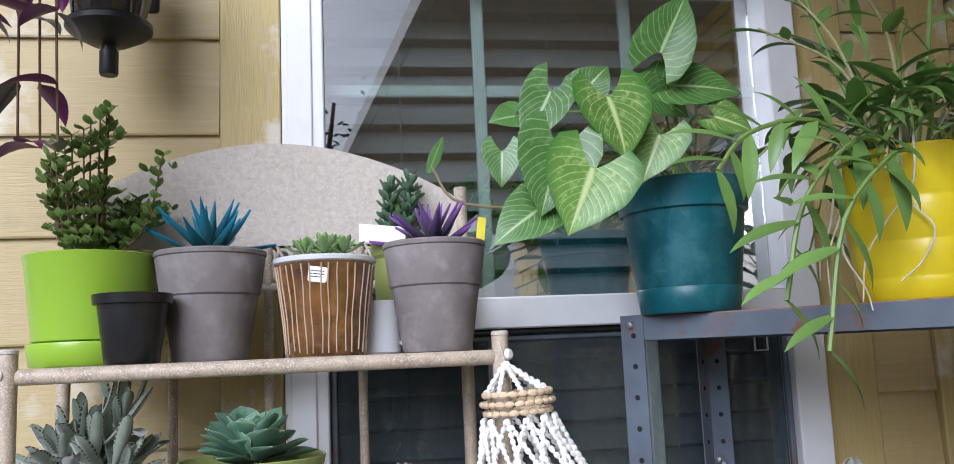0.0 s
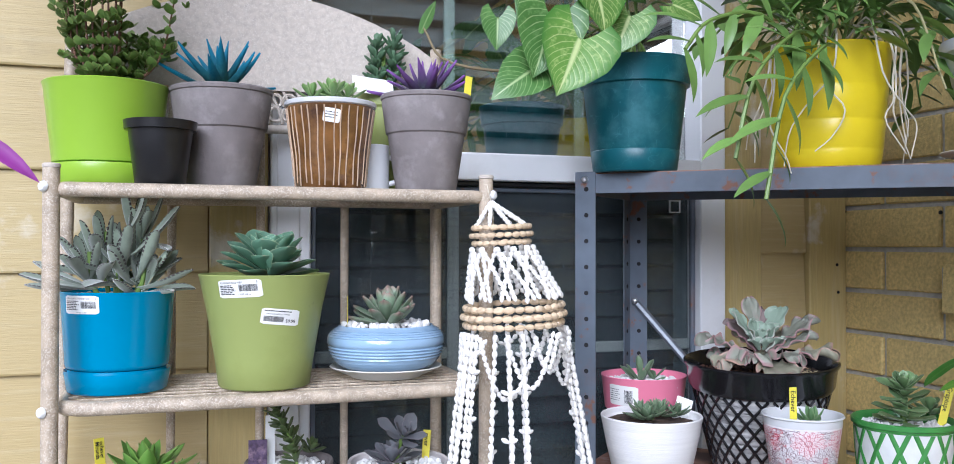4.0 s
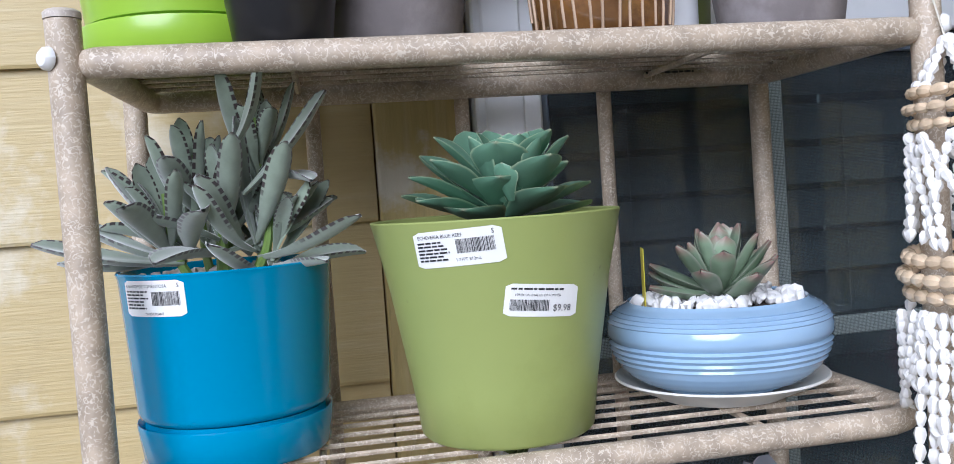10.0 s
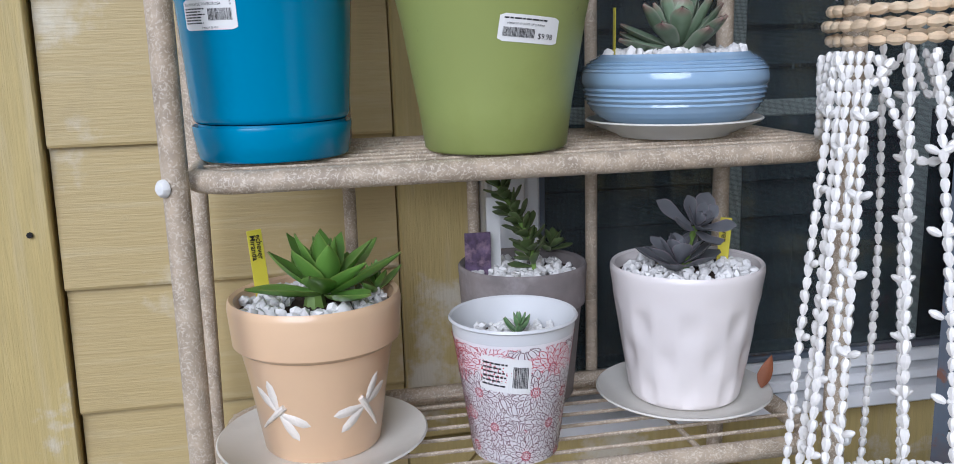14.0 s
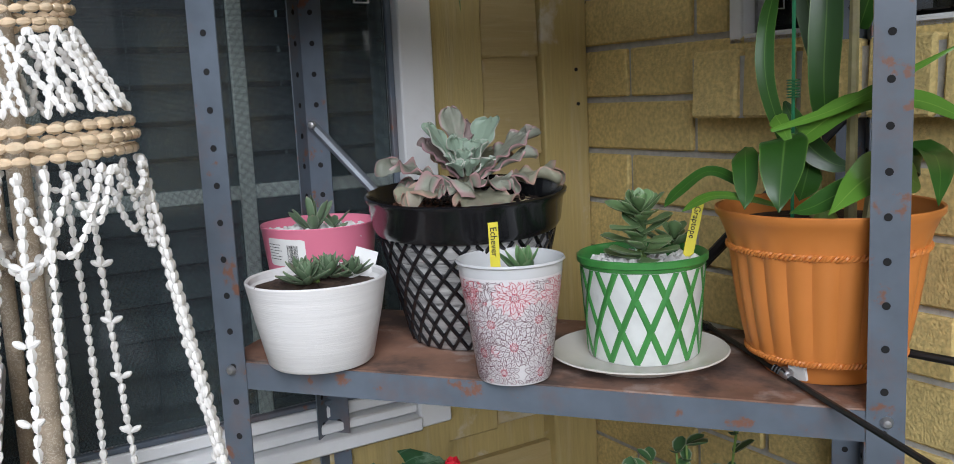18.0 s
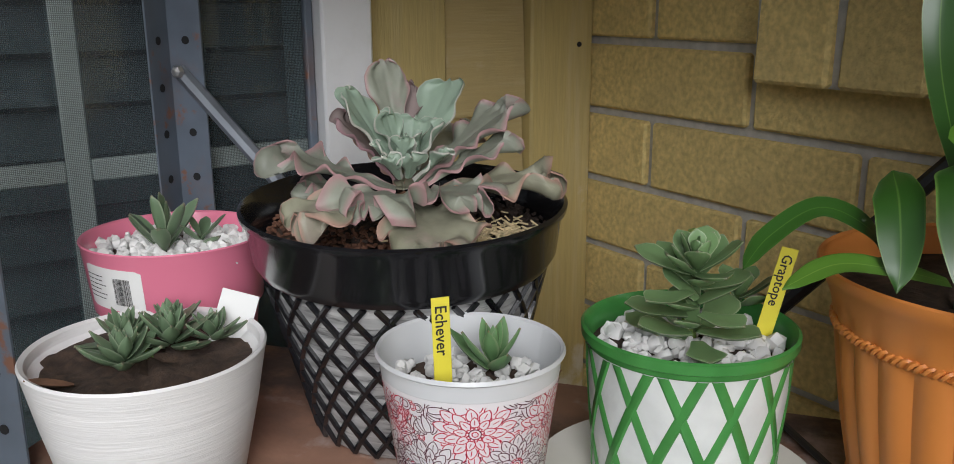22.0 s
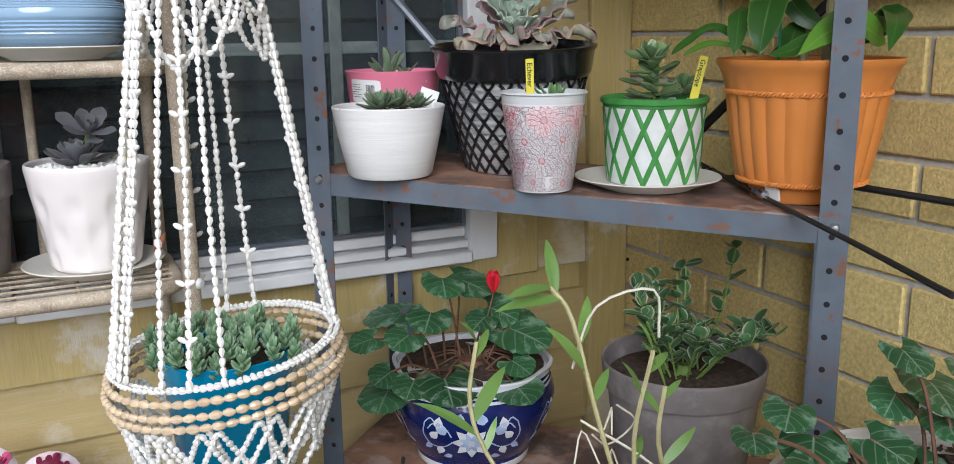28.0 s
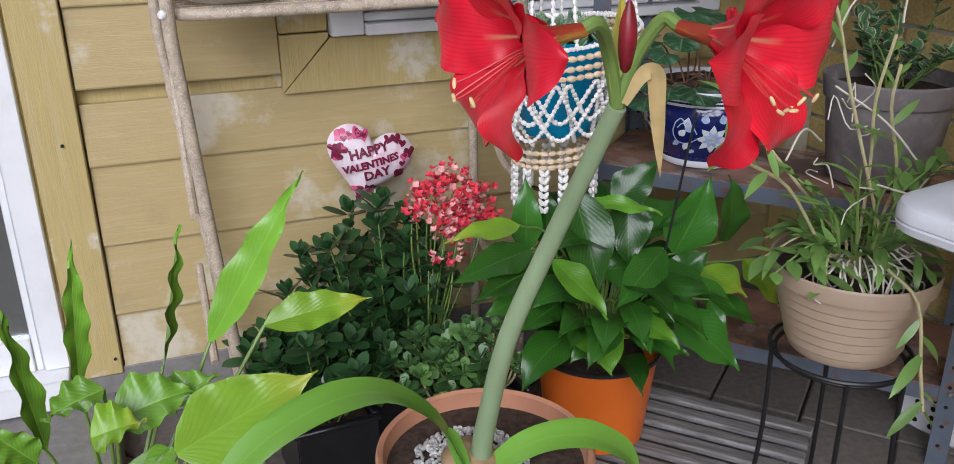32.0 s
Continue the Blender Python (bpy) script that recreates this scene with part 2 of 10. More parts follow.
tube_paint = material("mottled_taupe_tube", (0.42, 0.34, 0.25), 0.5, spread=0.25, scale=60, bump=0.25, bump_scale=150, stain=(0.50, 0.43, 0.33),
                      stain_scale=40, stain_amount=0.4)
plate_paint = material("mottled_plate", (0.52, 0.46, 0.39), 0.55, spread=0.12, scale=110, bump=0.2, bump_scale=150, stain=(0.64, 0.59, 0.52),
                       stain_scale=120, stain_amount=0.6)
steel_paint = material("grey_blue_steel_paint", (0.115, 0.140, 0.175), 0.45, metal=0.0, spread=0.12, scale=25, stain=(0.20, 0.09, 0.045), stain_scale=10,
                       stain_amount=0.35)
rust_plate = material("rusty_shelf_plate", (0.30, 0.165, 0.11), 0.75, spread=0.3, scale=14, bump=0.4, bump_scale=90, stain=(0.16, 0.12, 0.105),
                      stain_scale=5, stain_amount=0.7)
hole_dark = material("dark_hole", (0.012, 0.012, 0.013), 0.9, spread=0.0)
bolt_metal = material("zinc_bolt", (0.55, 0.55, 0.56), 0.35, metal=0.9, spread=0.1)
knob_white = material("white_plastic", (0.8, 0.8, 0.78), 0.35, spread=0.03)
soil = material("potting_soil", (0.055, 0.035, 0.024), 0.95, spread=0.5, scale=90, bump=1.0, bump_scale=140, stain=(0.13, 0.08, 0.05), stain_scale=60)
pebble_white = material("white_pebble", (0.78, 0.77, 0.75), 0.6, spread=0.10, scale=60, bump=0.2)
lime_plastic = material("lime_plastic", (0.30, 0.50, 0.035), 0.28, spread=0.04, scale=10, coat=0.2)
gloss_black = material("glossy_black_plastic", (0.010, 0.010, 0.012), 0.2, spread=0.3, scale=30, coat=0.3)
black_plastic = material("black_plastic", (0.014, 0.014, 0.015), 0.3, spread=0.3, scale=30)
grey_clay = material("grey_clay", (0.205, 0.18, 0.175), 0.75, spread=0.16, scale=25, bump=0.3, bump_scale=120, stain=(0.34, 0.31, 0.30), stain_scale=14,
                     stain_amount=0.5)
amber_glass = material("amber_glaze", (0.17, 0.080, 0.024), 0.08, spread=0.6, scale=24, stain=(0.045, 0.020, 0.012), stain_scale=16, stain_amount=0.9, coat=1.0)
blue_plastic = material("turquoise_plastic", (0.0, 0.235, 0.44), 0.25, spread=0.03, scale=10, coat=0.2)
moss_plastic = material("moss_green_plastic", (0.30, 0.35, 0.105), 0.4, spread=0.04, scale=10, stain=(0.20, 0.24, 0.05), stain_scale=7, stain_amount=0.3)
bowl_glaze = material("pale_blue_glaze", (0.30, 0.44, 0.60), 0.12, spread=0.08, scale=14, coat=0.5)
saucer_white = material("cream_saucer", (0.70, 0.68, 0.62), 0.3, spread=0.05, scale=10, stain=(0.5, 0.47, 0.4), stain_scale=8, stain_amount=0.3)
peach_glaze = material("peach_glaze", (0.76, 0.53, 0.33), 0.3, spread=0.04, scale=12, coat=0.3)
wavy_glaze = material("dimpled_white_glaze", (0.78, 0.73, 0.71), 0.3, spread=0.03, scale=10, coat=0.3)
oval_paint = material("ribbed_white_ceramic", (0.80, 0.79, 0.78), 0.5, spread=0.05, scale=9, stretch=(1, 1, 20), bump=0.35, bump_scale=30)
pink_plastic = material("pink_plastic", (0.76, 0.215, 0.32), 0.32, spread=0.04, scale=10, coat=0.2)
teal_plastic = material("teal_plastic", (0.006, 0.10, 0.125), 0.35, spread=0.12, scale=14, stain=(0.03, 0.16, 0.18), stain_scale=18, stain_amount=0.5)
yellow_plastic = material("yellow_plastic", (0.80, 0.63, 0.004), 0.3, spread=0.05, scale=12, coat=0.2)
orange_plastic = material("terracotta_plastic", (0.66, 0.235, 0.05), 0.4, spread=0.06, scale=12)
lattice_white = material("lattice_white_glaze", (0.74, 0.76, 0.74), 0.3, spread=0.08, scale=40, bump=0.6, bump_scale=45)
lattice_green = material("lattice_green_glaze", (0.065, 0.27, 0.06), 0.3, spread=0.15, scale=40, coat=0.3)
paper_white = material("sticker_paper", (0.78, 0.78, 0.76), 0.5, spread=0.03)
pot_grey_white = material("grey_white_plastic", (0.52, 0.54, 0.58), 0.45, spread=0.05, scale=10, stain=(0.42, 0.42, 0.43), stain_scale=9, stain_amount=0.4)
clear_plastic = material("frosted_plastic", (0.64, 0.65, 0.66), 0.3, spread=0.02)
nursery_orange = material("orange_nursery_plastic", (0.75, 0.16, 0.015), 0.35, spread=0.05, scale=8)
terracotta = material("terracotta", (0.55, 0.26, 0.15), 0.8, spread=0.12, scale=20, stain=(0.62, 0.45, 0.36), stain_scale=6, stain_amount=0.5)
beige_plastic = material("beige_plastic", (0.40, 0.30, 0.21), 0.5, spread=0.06, scale=10, stain=(0.28, 0.20, 0.13), stain_scale=6, stain_amount=0.5)
table_plastic = material("grey_white_table_plastic", (0.70, 0.72, 0.76), 0.4, spread=0.04, scale=14, bump=0.25, bump_scale=250, stain=(0.45, 0.44, 0.42),
                         stain_scale=5, stain_amount=0.25)
black_iron = material("black_iron", (0.012, 0.012, 0.013), 0.45, spread=0.3)
old_wood = material("weathered_grey_wood", (0.17, 0.16, 0.15), 0.85, spread=0.35, scale=14, stretch=(1, 10, 10), bump=0.5, bump_scale=40, stain=(0.42, 0.41, 0.4),
                    stain_scale=5, stain_amount=0.6)
shell_mat = material("white_shell", (0.84, 0.82, 0.78), 0.35, spread=0.12, scale=90)
cowrie_mat = material("cowrie_shell", (0.70, 0.54, 0.36), 0.25, spread=0.25, scale=70, stain=(0.80, 0.68, 0.48), stain_scale=50, stain_amount=0.8, coat=0.3)


def glass_material(strength=6.0, least=0.20, tint=(0.88, 0.94, 0.92, 1)):
    mt = bpy.data.materials.new("window_glass")
    mt.use_nodes = True
    n, l = mt.node_tree.nodes, mt.node_tree.links
    n.remove(n["Principled BSDF"])
    fr = n.new("ShaderNodeFresnel")
    fr.inputs["IOR"].default_value = 1.55
    mul = n.new("ShaderNodeMath")
    mul.operation, mul.use_clamp = "MULTIPLY_ADD", True
    mul.inputs[1].default_value, mul.inputs[2].default_value = strength, least
    tr, gl, mix = n.new("ShaderNodeBsdfTransparent"), n.new("ShaderNodeBsdfGlossy"), n.new("ShaderNodeMixShader")
    tr.inputs[0].default_value = tint
    gl.inputs["Roughness"].default_value = 0.01
    l.new(fr.outputs[0], mul.inputs[0])
    l.new(mul.outputs[0], mix.inputs[0]), l.new(tr.outputs[0], mix.inputs[1]), l.new(gl.outputs[0], mix.inputs[2])
    l.new(mix.outputs[0], n["Material Output"].inputs["Surface"])
    return mt


def screen_material():
    """A fine woven net with open meshes."""
    mt = bpy.data.materials.new("woven_screen")
    mt.use_nodes = True
    n, l = mt.node_tree.nodes, mt.node_tree.links
    b = n["Principled BSDF"]
    b.inputs["Base Color"].default_value, b.inputs["Roughness"].default_value = (0.040, 0.050, 0.058, 1), 0.6
    tc = n.new("ShaderNodeTexCoord")
    sp = n.new("ShaderNodeSeparateXYZ")
    l.new(tc.outputs["Object"], sp.inputs[0])
    parts = []
    for ax in ("X", "Z"):
        m1 = n.new("ShaderNodeMath")
        m1.operation = "MULTIPLY"
        m1.inputs[1].default_value = 1 / 0.0017
        l.new(sp.outputs[ax], m1.inputs[0])
        m2 = n.new("ShaderNodeMath")
        m2.operation = "FRACT"
        l.new(m1.outputs[0], m2.inputs[0])
        m3 = n.new("ShaderNodeMath")
        m3.operation = "LESS_THAN"
        m3.inputs[1].default_value = 0.32
        l.new(m2.outputs[0], m3.inputs[0])
        parts.append(m3)
    mx = n.new("ShaderNodeMath")
    mx.operation = "MAXIMUM"
    l.new(parts[0].outputs[0], mx.inputs[0]), l.new(parts[1].outputs[0], mx.inputs[1])
    weave = n.new("ShaderNodeMapRange")
    weave.inputs["To Min"].default_value, weave.inputs["To Max"].default_value = 0.24, 0.72
    l.new(mx.outputs[0], weave.inputs["Value"]), l.new(weave.outputs[0], b.inputs["Alpha"])
    return mt


def scratched(mt, colour, scale=170.0, wide=0.022, amount=0.8):
    """Short pale squiggles laid over a paint."""
    n, l, b, col = rework(mt)
    tc = n.new("ShaderNodeTexCoord")
    f = None
    for k in range(2):
        ns = n.new("ShaderNodeTexNoise")
        ns.noise_dimensions = "4D"
        ns.inputs["W"].default_value = 3.7 * k
        ns.inputs["Scale"].default_value, ns.inputs["Detail"].default_value, ns.inputs["Distortion"].default_value = scale * (1 + 0.4 * k), 0.0, 0.6
        l.new(tc.outputs["Object"], ns.inputs["Vector"])
        q = n.new("ShaderNodeMath")
        q.operation = "COMPARE"
        q.inputs[1].default_value, q.inputs[2].default_value = 0.5, wide
        l.new(ns.outputs[0], q.inputs[0])
        if f is None:
            f = q.outputs[0]
        else:
            mm = n.new("ShaderNodeMath")
            mm.operation = "MAXIMUM"
            l.new(f, mm.inputs[0]), l.new(q.outputs[0], mm.inputs[1])
            f = mm.outputs[0]
    cut = n.new("ShaderNodeTexNoise")
    cut.inputs["Scale"].default_value, cut.inputs["Detail"].default_value = scale * 1.7, 0.0
    l.new(tc.outputs["Object"], cut.inputs["Vector"])
    keep = n.new("ShaderNodeMapRange")
    keep.inputs["From Min"].default_value, keep.inputs["From Max"].default_value, keep.inputs["To Max"].default_value = 0.43, 0.47, amount
    l.new(cut.outputs[0], keep.inputs["Value"])
    am = n.new("ShaderNodeMath")
    am.operation = "MULTIPLY"
    l.new(f, am.inputs[0]), l.new(keep.outputs[0], am.inputs[1])
    mx = n.new("ShaderNodeMix")
    mx.data_type = "RGBA"
    mx.inputs["B"].default_value = (*colour, 1)
    l.new(am.outputs[0], mx.inputs["Factor"]), l.new(col, mx.inputs["A"])
    l.new(mx.outputs["Result"], b.inputs["Base Color"])


def worn(mt, colour, scale=5.0, lo=0.60, hi=0.66, amount=0.8):
    """Patches where the paint has weathered to a paler coat."""
    n, l, b, col = rework(mt)
    tc = n.new("ShaderNodeTexCoord")
    ns = n.new("ShaderNodeTexNoise")
    ns.inputs["Scale"].default_value, ns.inputs["Detail"].default_value, ns.inputs["Roughness"].default_value = scale, 9, 0.62
    oi = n.new("ShaderNodeObjectInfo")
    ad = n.new("ShaderNodeVectorMath")
    ad.operation = "MULTIPLY_ADD"
    ad.inputs[1].default_value = (7, 3, 5)
    l.new(oi.outputs["Random"], ad.inputs[0]), l.new(tc.outputs["Object"], ad.inputs[2])
    l.new(ad.outputs[0], ns.inputs["Vector"])
    mr = n.new("ShaderNodeMapRange")
    mr.inputs["From Min"].default_value, mr.inputs["From Max"].default_value, mr.inputs["To Max"].default_value = lo, hi, amount
    l.new(ns.outputs[0], mr.inputs["Value"])
    mx = n.new("ShaderNodeMix")
    mx.data_type = "RGBA"
    mx.inputs["B"].default_value = (*colour, 1)
    l.new(mr.outputs[0], mx.inputs["Factor"]), l.new(col, mx.inputs["A"])
    l.new(mx.outputs["Result"], b.inputs["Base Color"])


worn(siding_paint, (0.66, 0.62, 0.50), 4.0, 0.56, 0.64, 0.75)
worn(siding_paint, (0.33, 0.26, 0.13), 9.0, 0.58, 0.75, 0.5)
worn(board_paint, (0.66, 0.62, 0.52), 6.0, 0.57, 0.64, 0.85)
worn(grey_clay, (0.36, 0.33, 0.33), 16.0, 0.55, 0.70, 0.6)
worn(steel_paint, (0.21, 0.085, 0.04), 28.0, 0.595, 0.65, 0.85)
worn(rust_plate, (0.43, 0.34, 0.30), 13.0, 0.54, 0.62, 0.7)
worn(rust_plate, (0.06, 0.048, 0.045), 7.0, 0.50, 0.60, 0.8)
scratched(teal_plastic, (0.10, 0.30, 0.33), 30, 0.004, 0.3)
worn(teal_plastic, (0.09, 0.27, 0.30), 11.0, 0.52, 0.66, 0.5)
worn(moss_plastic, (0.17, 0.19, 0.06), 42.0, 0.66, 0.72, 0.6)
scratched(tube_paint, (0.66, 0.59, 0.48), 210, 0.030)
scratched(plate_paint, (0.68, 0.63, 0.56), 190, 0.02, 0.6)
glass = glass_material()
screened_glass = glass_material(2.0, 0.02, (0.66, 0.76, 0.76, 1))
net = screen_material()

# ---- plan: wall A along x at y = WA, wall B along y at x = WB ----
WA, WB, GROUND = 1.555, 1.267, -0.185

# ground
g = Geo()
g.add([(-60, -60, GROUND - 0.03), (60, -60, GROUND - 0.03), (60, 60, GROUND - 0.03), (-60, 60, GROUND - 0.03)], [(0, 1, 2, 3)])
ground = tagged(part("ground", g, concrete), "grey concrete ground under the patio", "ground", kind="structure")
foundation = tagged(part("foundation", box(2.3, 0.12, 0.14, (0.13, WA + 0.045, GROUND + 0.07), 0.004), concrete), "pale concrete foundation under the siding", "foundation", kind="structure")

# wall A: core with the window's opening
WIN_X0, WIN_X1, WIN_Z0, WIN_Z1 = -0.022, 0.942, 0.635, 2.12
wall_a = thing("wall_north", "yellow painted lap siding wall with a window", "wall", kind="structure")
g = Geo()
for x0, x1, z0, z1 in ((-0.69, WIN_X0, GROUND + 0.13, 2.6), (WIN_X1, 1.5, GROUND + 0.13, 2.6), (WIN_X0, WIN_X1, GROUND + 0.13, WIN_Z0), (WIN_X0, WIN_X1, WIN_Z1, 2.6),
                       (-3.2, -1.75, GROUND, 2.6), (-1.75, -0.69, 2.05, 2.6)):
    box(x1 - x0, 0.12, z1 - z0, ((x0 + x1) / 2, WA + 0.075, (z0 + z1) / 2), 0, g)
part("wall_core", g, board_paint, wall_a)

# wall B core with the small window's opening
wall_b = thing("wall_east", "yellow brick wall with grey mortar joints", "wall", kind="structure")
g = Geo()
BW0, BW1, BWZ0, BWZ1 = 0.45, 1.195, 1.258, 2.0
for y0, y1, z0, z1 in ((-3.0, BW0, GROUND - 0.02, 2.6), (BW1, WA + 0.1, GROUND - 0.02, 2.6), (BW0, BW1, GROUND - 0.02, BWZ0), (BW0, BW1, BWZ1, 2.6)):
    box(0.12, y1 - y0, z1 - z0, (WB + 0.066, (y0 + y1) / 2, (z0 + z1) / 2), 0, g)
part("mortar_bed", g, mortar, wall_b)

# roof overhang of the east wing
eave = thing("roof_overhang", "tan painted eave over the brick wall", "roof", kind="structure")
g = Geo()
vs = [(0.474, 1.55), (1.45, 1.55), (1.45, -3.0), (-0.005, -3.0)]
g.add([(x, y, 2.43) for x, y in vs] + [(x, y, 2.50) for x, y in vs], [(3, 2, 1, 0), (4, 5, 6, 7), (0, 1, 5, 4), (1, 2, 6, 5), (2, 3, 7, 6), (3, 0, 4, 7)])
part("soffit", g, soffit_mat, eave)
part("fascia", tube([(0.469, 1.55, 2.47), (-0.01, -3.0, 2.47)], 0.05, 4), soffit_mat, eave)

# ---- wall A: siding boards, trim boards ----
COURSES = (-0.06, 0.079, 0.241, 0.415, 0.575, 0.735, 0.892, 1.063, 1.235, 1.41, 1.585, 1.757, 1.928, 2.10, 2.27, 2.44, 2.6)


def siding_board(x0, x1, z0, z1, y=None):
    """A lapped board, thicker at its lower edge, with grain lines as low ridges near its ends."""
    y = WA if y is None else y
    w = x1 - x0
    g = Geo()
    n = 10
    pro = [(0.0, z0 + 0.002), (-0.011, z0 + 0.0005), (-0.0125, z0 + 0.004), (-0.003, z1 + 0.012), (0.012, z1 + 0.012)]
    vs = [(x0 + w * i / n, y + d, z) for i in range(n + 1) for d, z in pro]
    k = len(pro)
    fs = [(i * k + j, (i + 1) * k + j, (i + 1) * k + j + 1, i * k + j + 1) for i in range(n) for j in range(k - 1)]
    fs += [tuple(range(k))[::-1], tuple(n * k + j for j in range(k))]
    return g.add(vs, [q[::-1] for q in fs])


for z0, z1 in zip(COURSES, COURSES[1:]):
    part("siding_board", siding_board(-0.528, -0.128 if z1 > 0.6 else 1.262, z0, min(z1, 0.532) if z0 < 0.5 else z1), siding_paint, wall_a, flat=True)
    if z0 > 0.5:
        part("siding_board", siding_board(1.040, 1.159, z0 + 0.03, z1 + 0.03), siding_paint, wall_a, flat=True)
trims = ((-0.628, -0.532, -0.06, 2.6, 0.020), (-0.126, -0.024, 0.66, 2.6, 0.022), (0.930, 1.038, 0.60, 2.6, 0.018), (1.161, 1.262, -0.05, 2.6, 0.022))
for x0, x1, z0, z1, d in trims:
    part("trim_board", box(x1 - x0, d + 0.02, z1 - z0, ((x0 + x1) / 2, WA - d + (d + 0.02) / 2, (z0 + z1) / 2), 0.003), board_paint, wall_a)
# mitred boards round the window's lower corners
part("trim_board", prism([(-0.126, 0.535), (0.93, 0.535), (0.93, 0.646), (-0.02, 0.646)], 0.034, m=Matrix.Translation((0, WA - 0.024, 0))), board_paint, wall_a)
part("trim_board", prism([(-0.126, 0.538), (-0.024, 0.648), (-0.024, 0.657), (-0.126, 0.657)], 0.034, m=Matrix.Translation((0, WA - 0.024, 0))), board_paint, wall_a)
for x, z in ((-0.556, 0.965), (-0.575, 1.33), (-0.562, 1.30), (1.235, 1.24), (1.238, 1.178), (-0.57, 0.47), (-0.545, -0.02)):
    part("nail_head", lathe([(0.0, -0.004), (0.0035, -0.004), (0.0035, 0.001), (0.0, 0.0015)], 8, m=Matrix.Translation((x, WA - 0.0225, z)) @ pose(0, 0, 0, 90)), hole_dark, wall_a)

# ---- window in wall A ----
win = thing("window_1", "white vinyl window with pale muntins, half insect screen and blinds behind", "window", kind="structure")


def bar(x0, x1, z0, z1, y0, y1, name, mat, parent, bevel=0.003):
    return part(name, box(x1 - x0, y1 - y0, z1 - z0, ((x0 + x1) / 2, (y0 + y1) / 2, (z0 + z1) / 2), bevel), mat, parent)


FY0 = WA - 0.045
bar(-0.021, 0.050, 0.65, 2.12, FY0, WA + 0.07, "window_frame", white_vinyl, win)
bar(0.866, 0.927, 0.65, 2.12, FY0, WA + 0.07, "window_frame", white_vinyl, win)
bar(0.051, 0.865, 2.05, 2.12, FY0, WA + 0.07, "window_frame", white_vinyl, win)
bar(-0.012, 0.030, 0.70, 2.09, FY0 - 0.006, FY0 - 0.0005, "frame_lip", white_vinyl, win)
bar(0.051, 0.865, 0.65, 0.674, FY0 - 0.012, WA + 0.07, "window_sill", white_vinyl, win)
bar(0.051, 0.865, 0.677, 0.694, FY0 + 0.006, WA + 0.07, "window_sill", white_vinyl, win)
bar(0.051, 0.865, 0.697, 0.718, FY0 + 0.022, WA + 0.07, "window_sill", white_vinyl, win)
bar(0.051, 0.865, 1.408, 1.462, FY0 - 0.004, WA + 0.05, "meeting_rail", white_vinyl, win)
bar(0.051, 0.865, 1.398, 1.4075, FY0 + 0.008, WA + 0.04, "meeting_rail", black_plastic, win)
# upper sash: glass and muntins
bar(0.051, 0.865, 1.463, 2.049, WA + 0.014, WA + 0.018, "pane", glass, win, 0).visible_shadow = False
for x in (0.333, 0.618):
    bar(x - 0.0115, x + 0.0115, 1.463, 2.049, WA + 0.0225, WA + 0.031, "muntin", pale_bar, win, 0.002)
for x0, x1 in ((0.051, 0.321), (0.345, 0.606), (0.630, 0.865)):
    bar(x0, x1, 1.836, 1.858, WA + 0.0225, WA + 0.031, "muntin", pale_bar, win, 0.002)
# lower sash: glass, muntins, net in front
bar(0.051, 0.865, 0.723, 1.397, WA + 0.006, WA + 0.010, "pane", screened_glass, win, 0).visible_shadow = False
for x in (0.333, 0.618):
    bar(x - 0.0115, x + 0.0115, 0.723, 1.397, WA - 0.006, WA + 0.003, "muntin", pale_bar, win, 0.002)
for x0, x1 in ((0.051, 0.321), (0.345, 0.606), (0.630, 0.865)):
    bar(x0, x1, 1.062, 1.084, WA - 0.006, WA + 0.003, "muntin", pale_bar, win, 0.002)
g = Geo()
g.add([(0.058, WA - 0.020, 0.73), (0.860, WA - 0.020, 0.73), (0.860, WA - 0.020, 1.393), (0.058, WA - 0.020, 1.393)], [(0, 1, 2, 3)])
part("insect_screen", g, net, win, "dark woven insect screen")
for x0, x1, z0, z1 in ((0.052, 0.062, 0.720, 1.397), (0.855, 0.865, 0.720, 1.397), (0.063, 0.854, 0.720, 0.729), (0.063, 0.854, 1.388, 1.397)):
    bar(x0, x1, z0, z1, WA - 0.026, WA - 0.015, "screen_frame", steel_paint, win, 0.002)
bar(0.80, 0.826, 1.352, 1.354, WA - 0.030, WA - 0.0265, "screen_tab", white_vinyl, win, 0)
bar(0.80, 0.802, 1.354, 1.378, WA - 0.030, WA - 0.0265, "screen_tab", white_vinyl, win, 0)
bar(0.824, 0.826, 1.354, 1.378, WA - 0.030, WA - 0.0265, "screen_tab", white_vinyl, win, 0)
bar(0.802, 0.824, 1.376, 1.378, WA - 0.030, WA - 0.0265, "screen_tab", white_vinyl, win, 0)

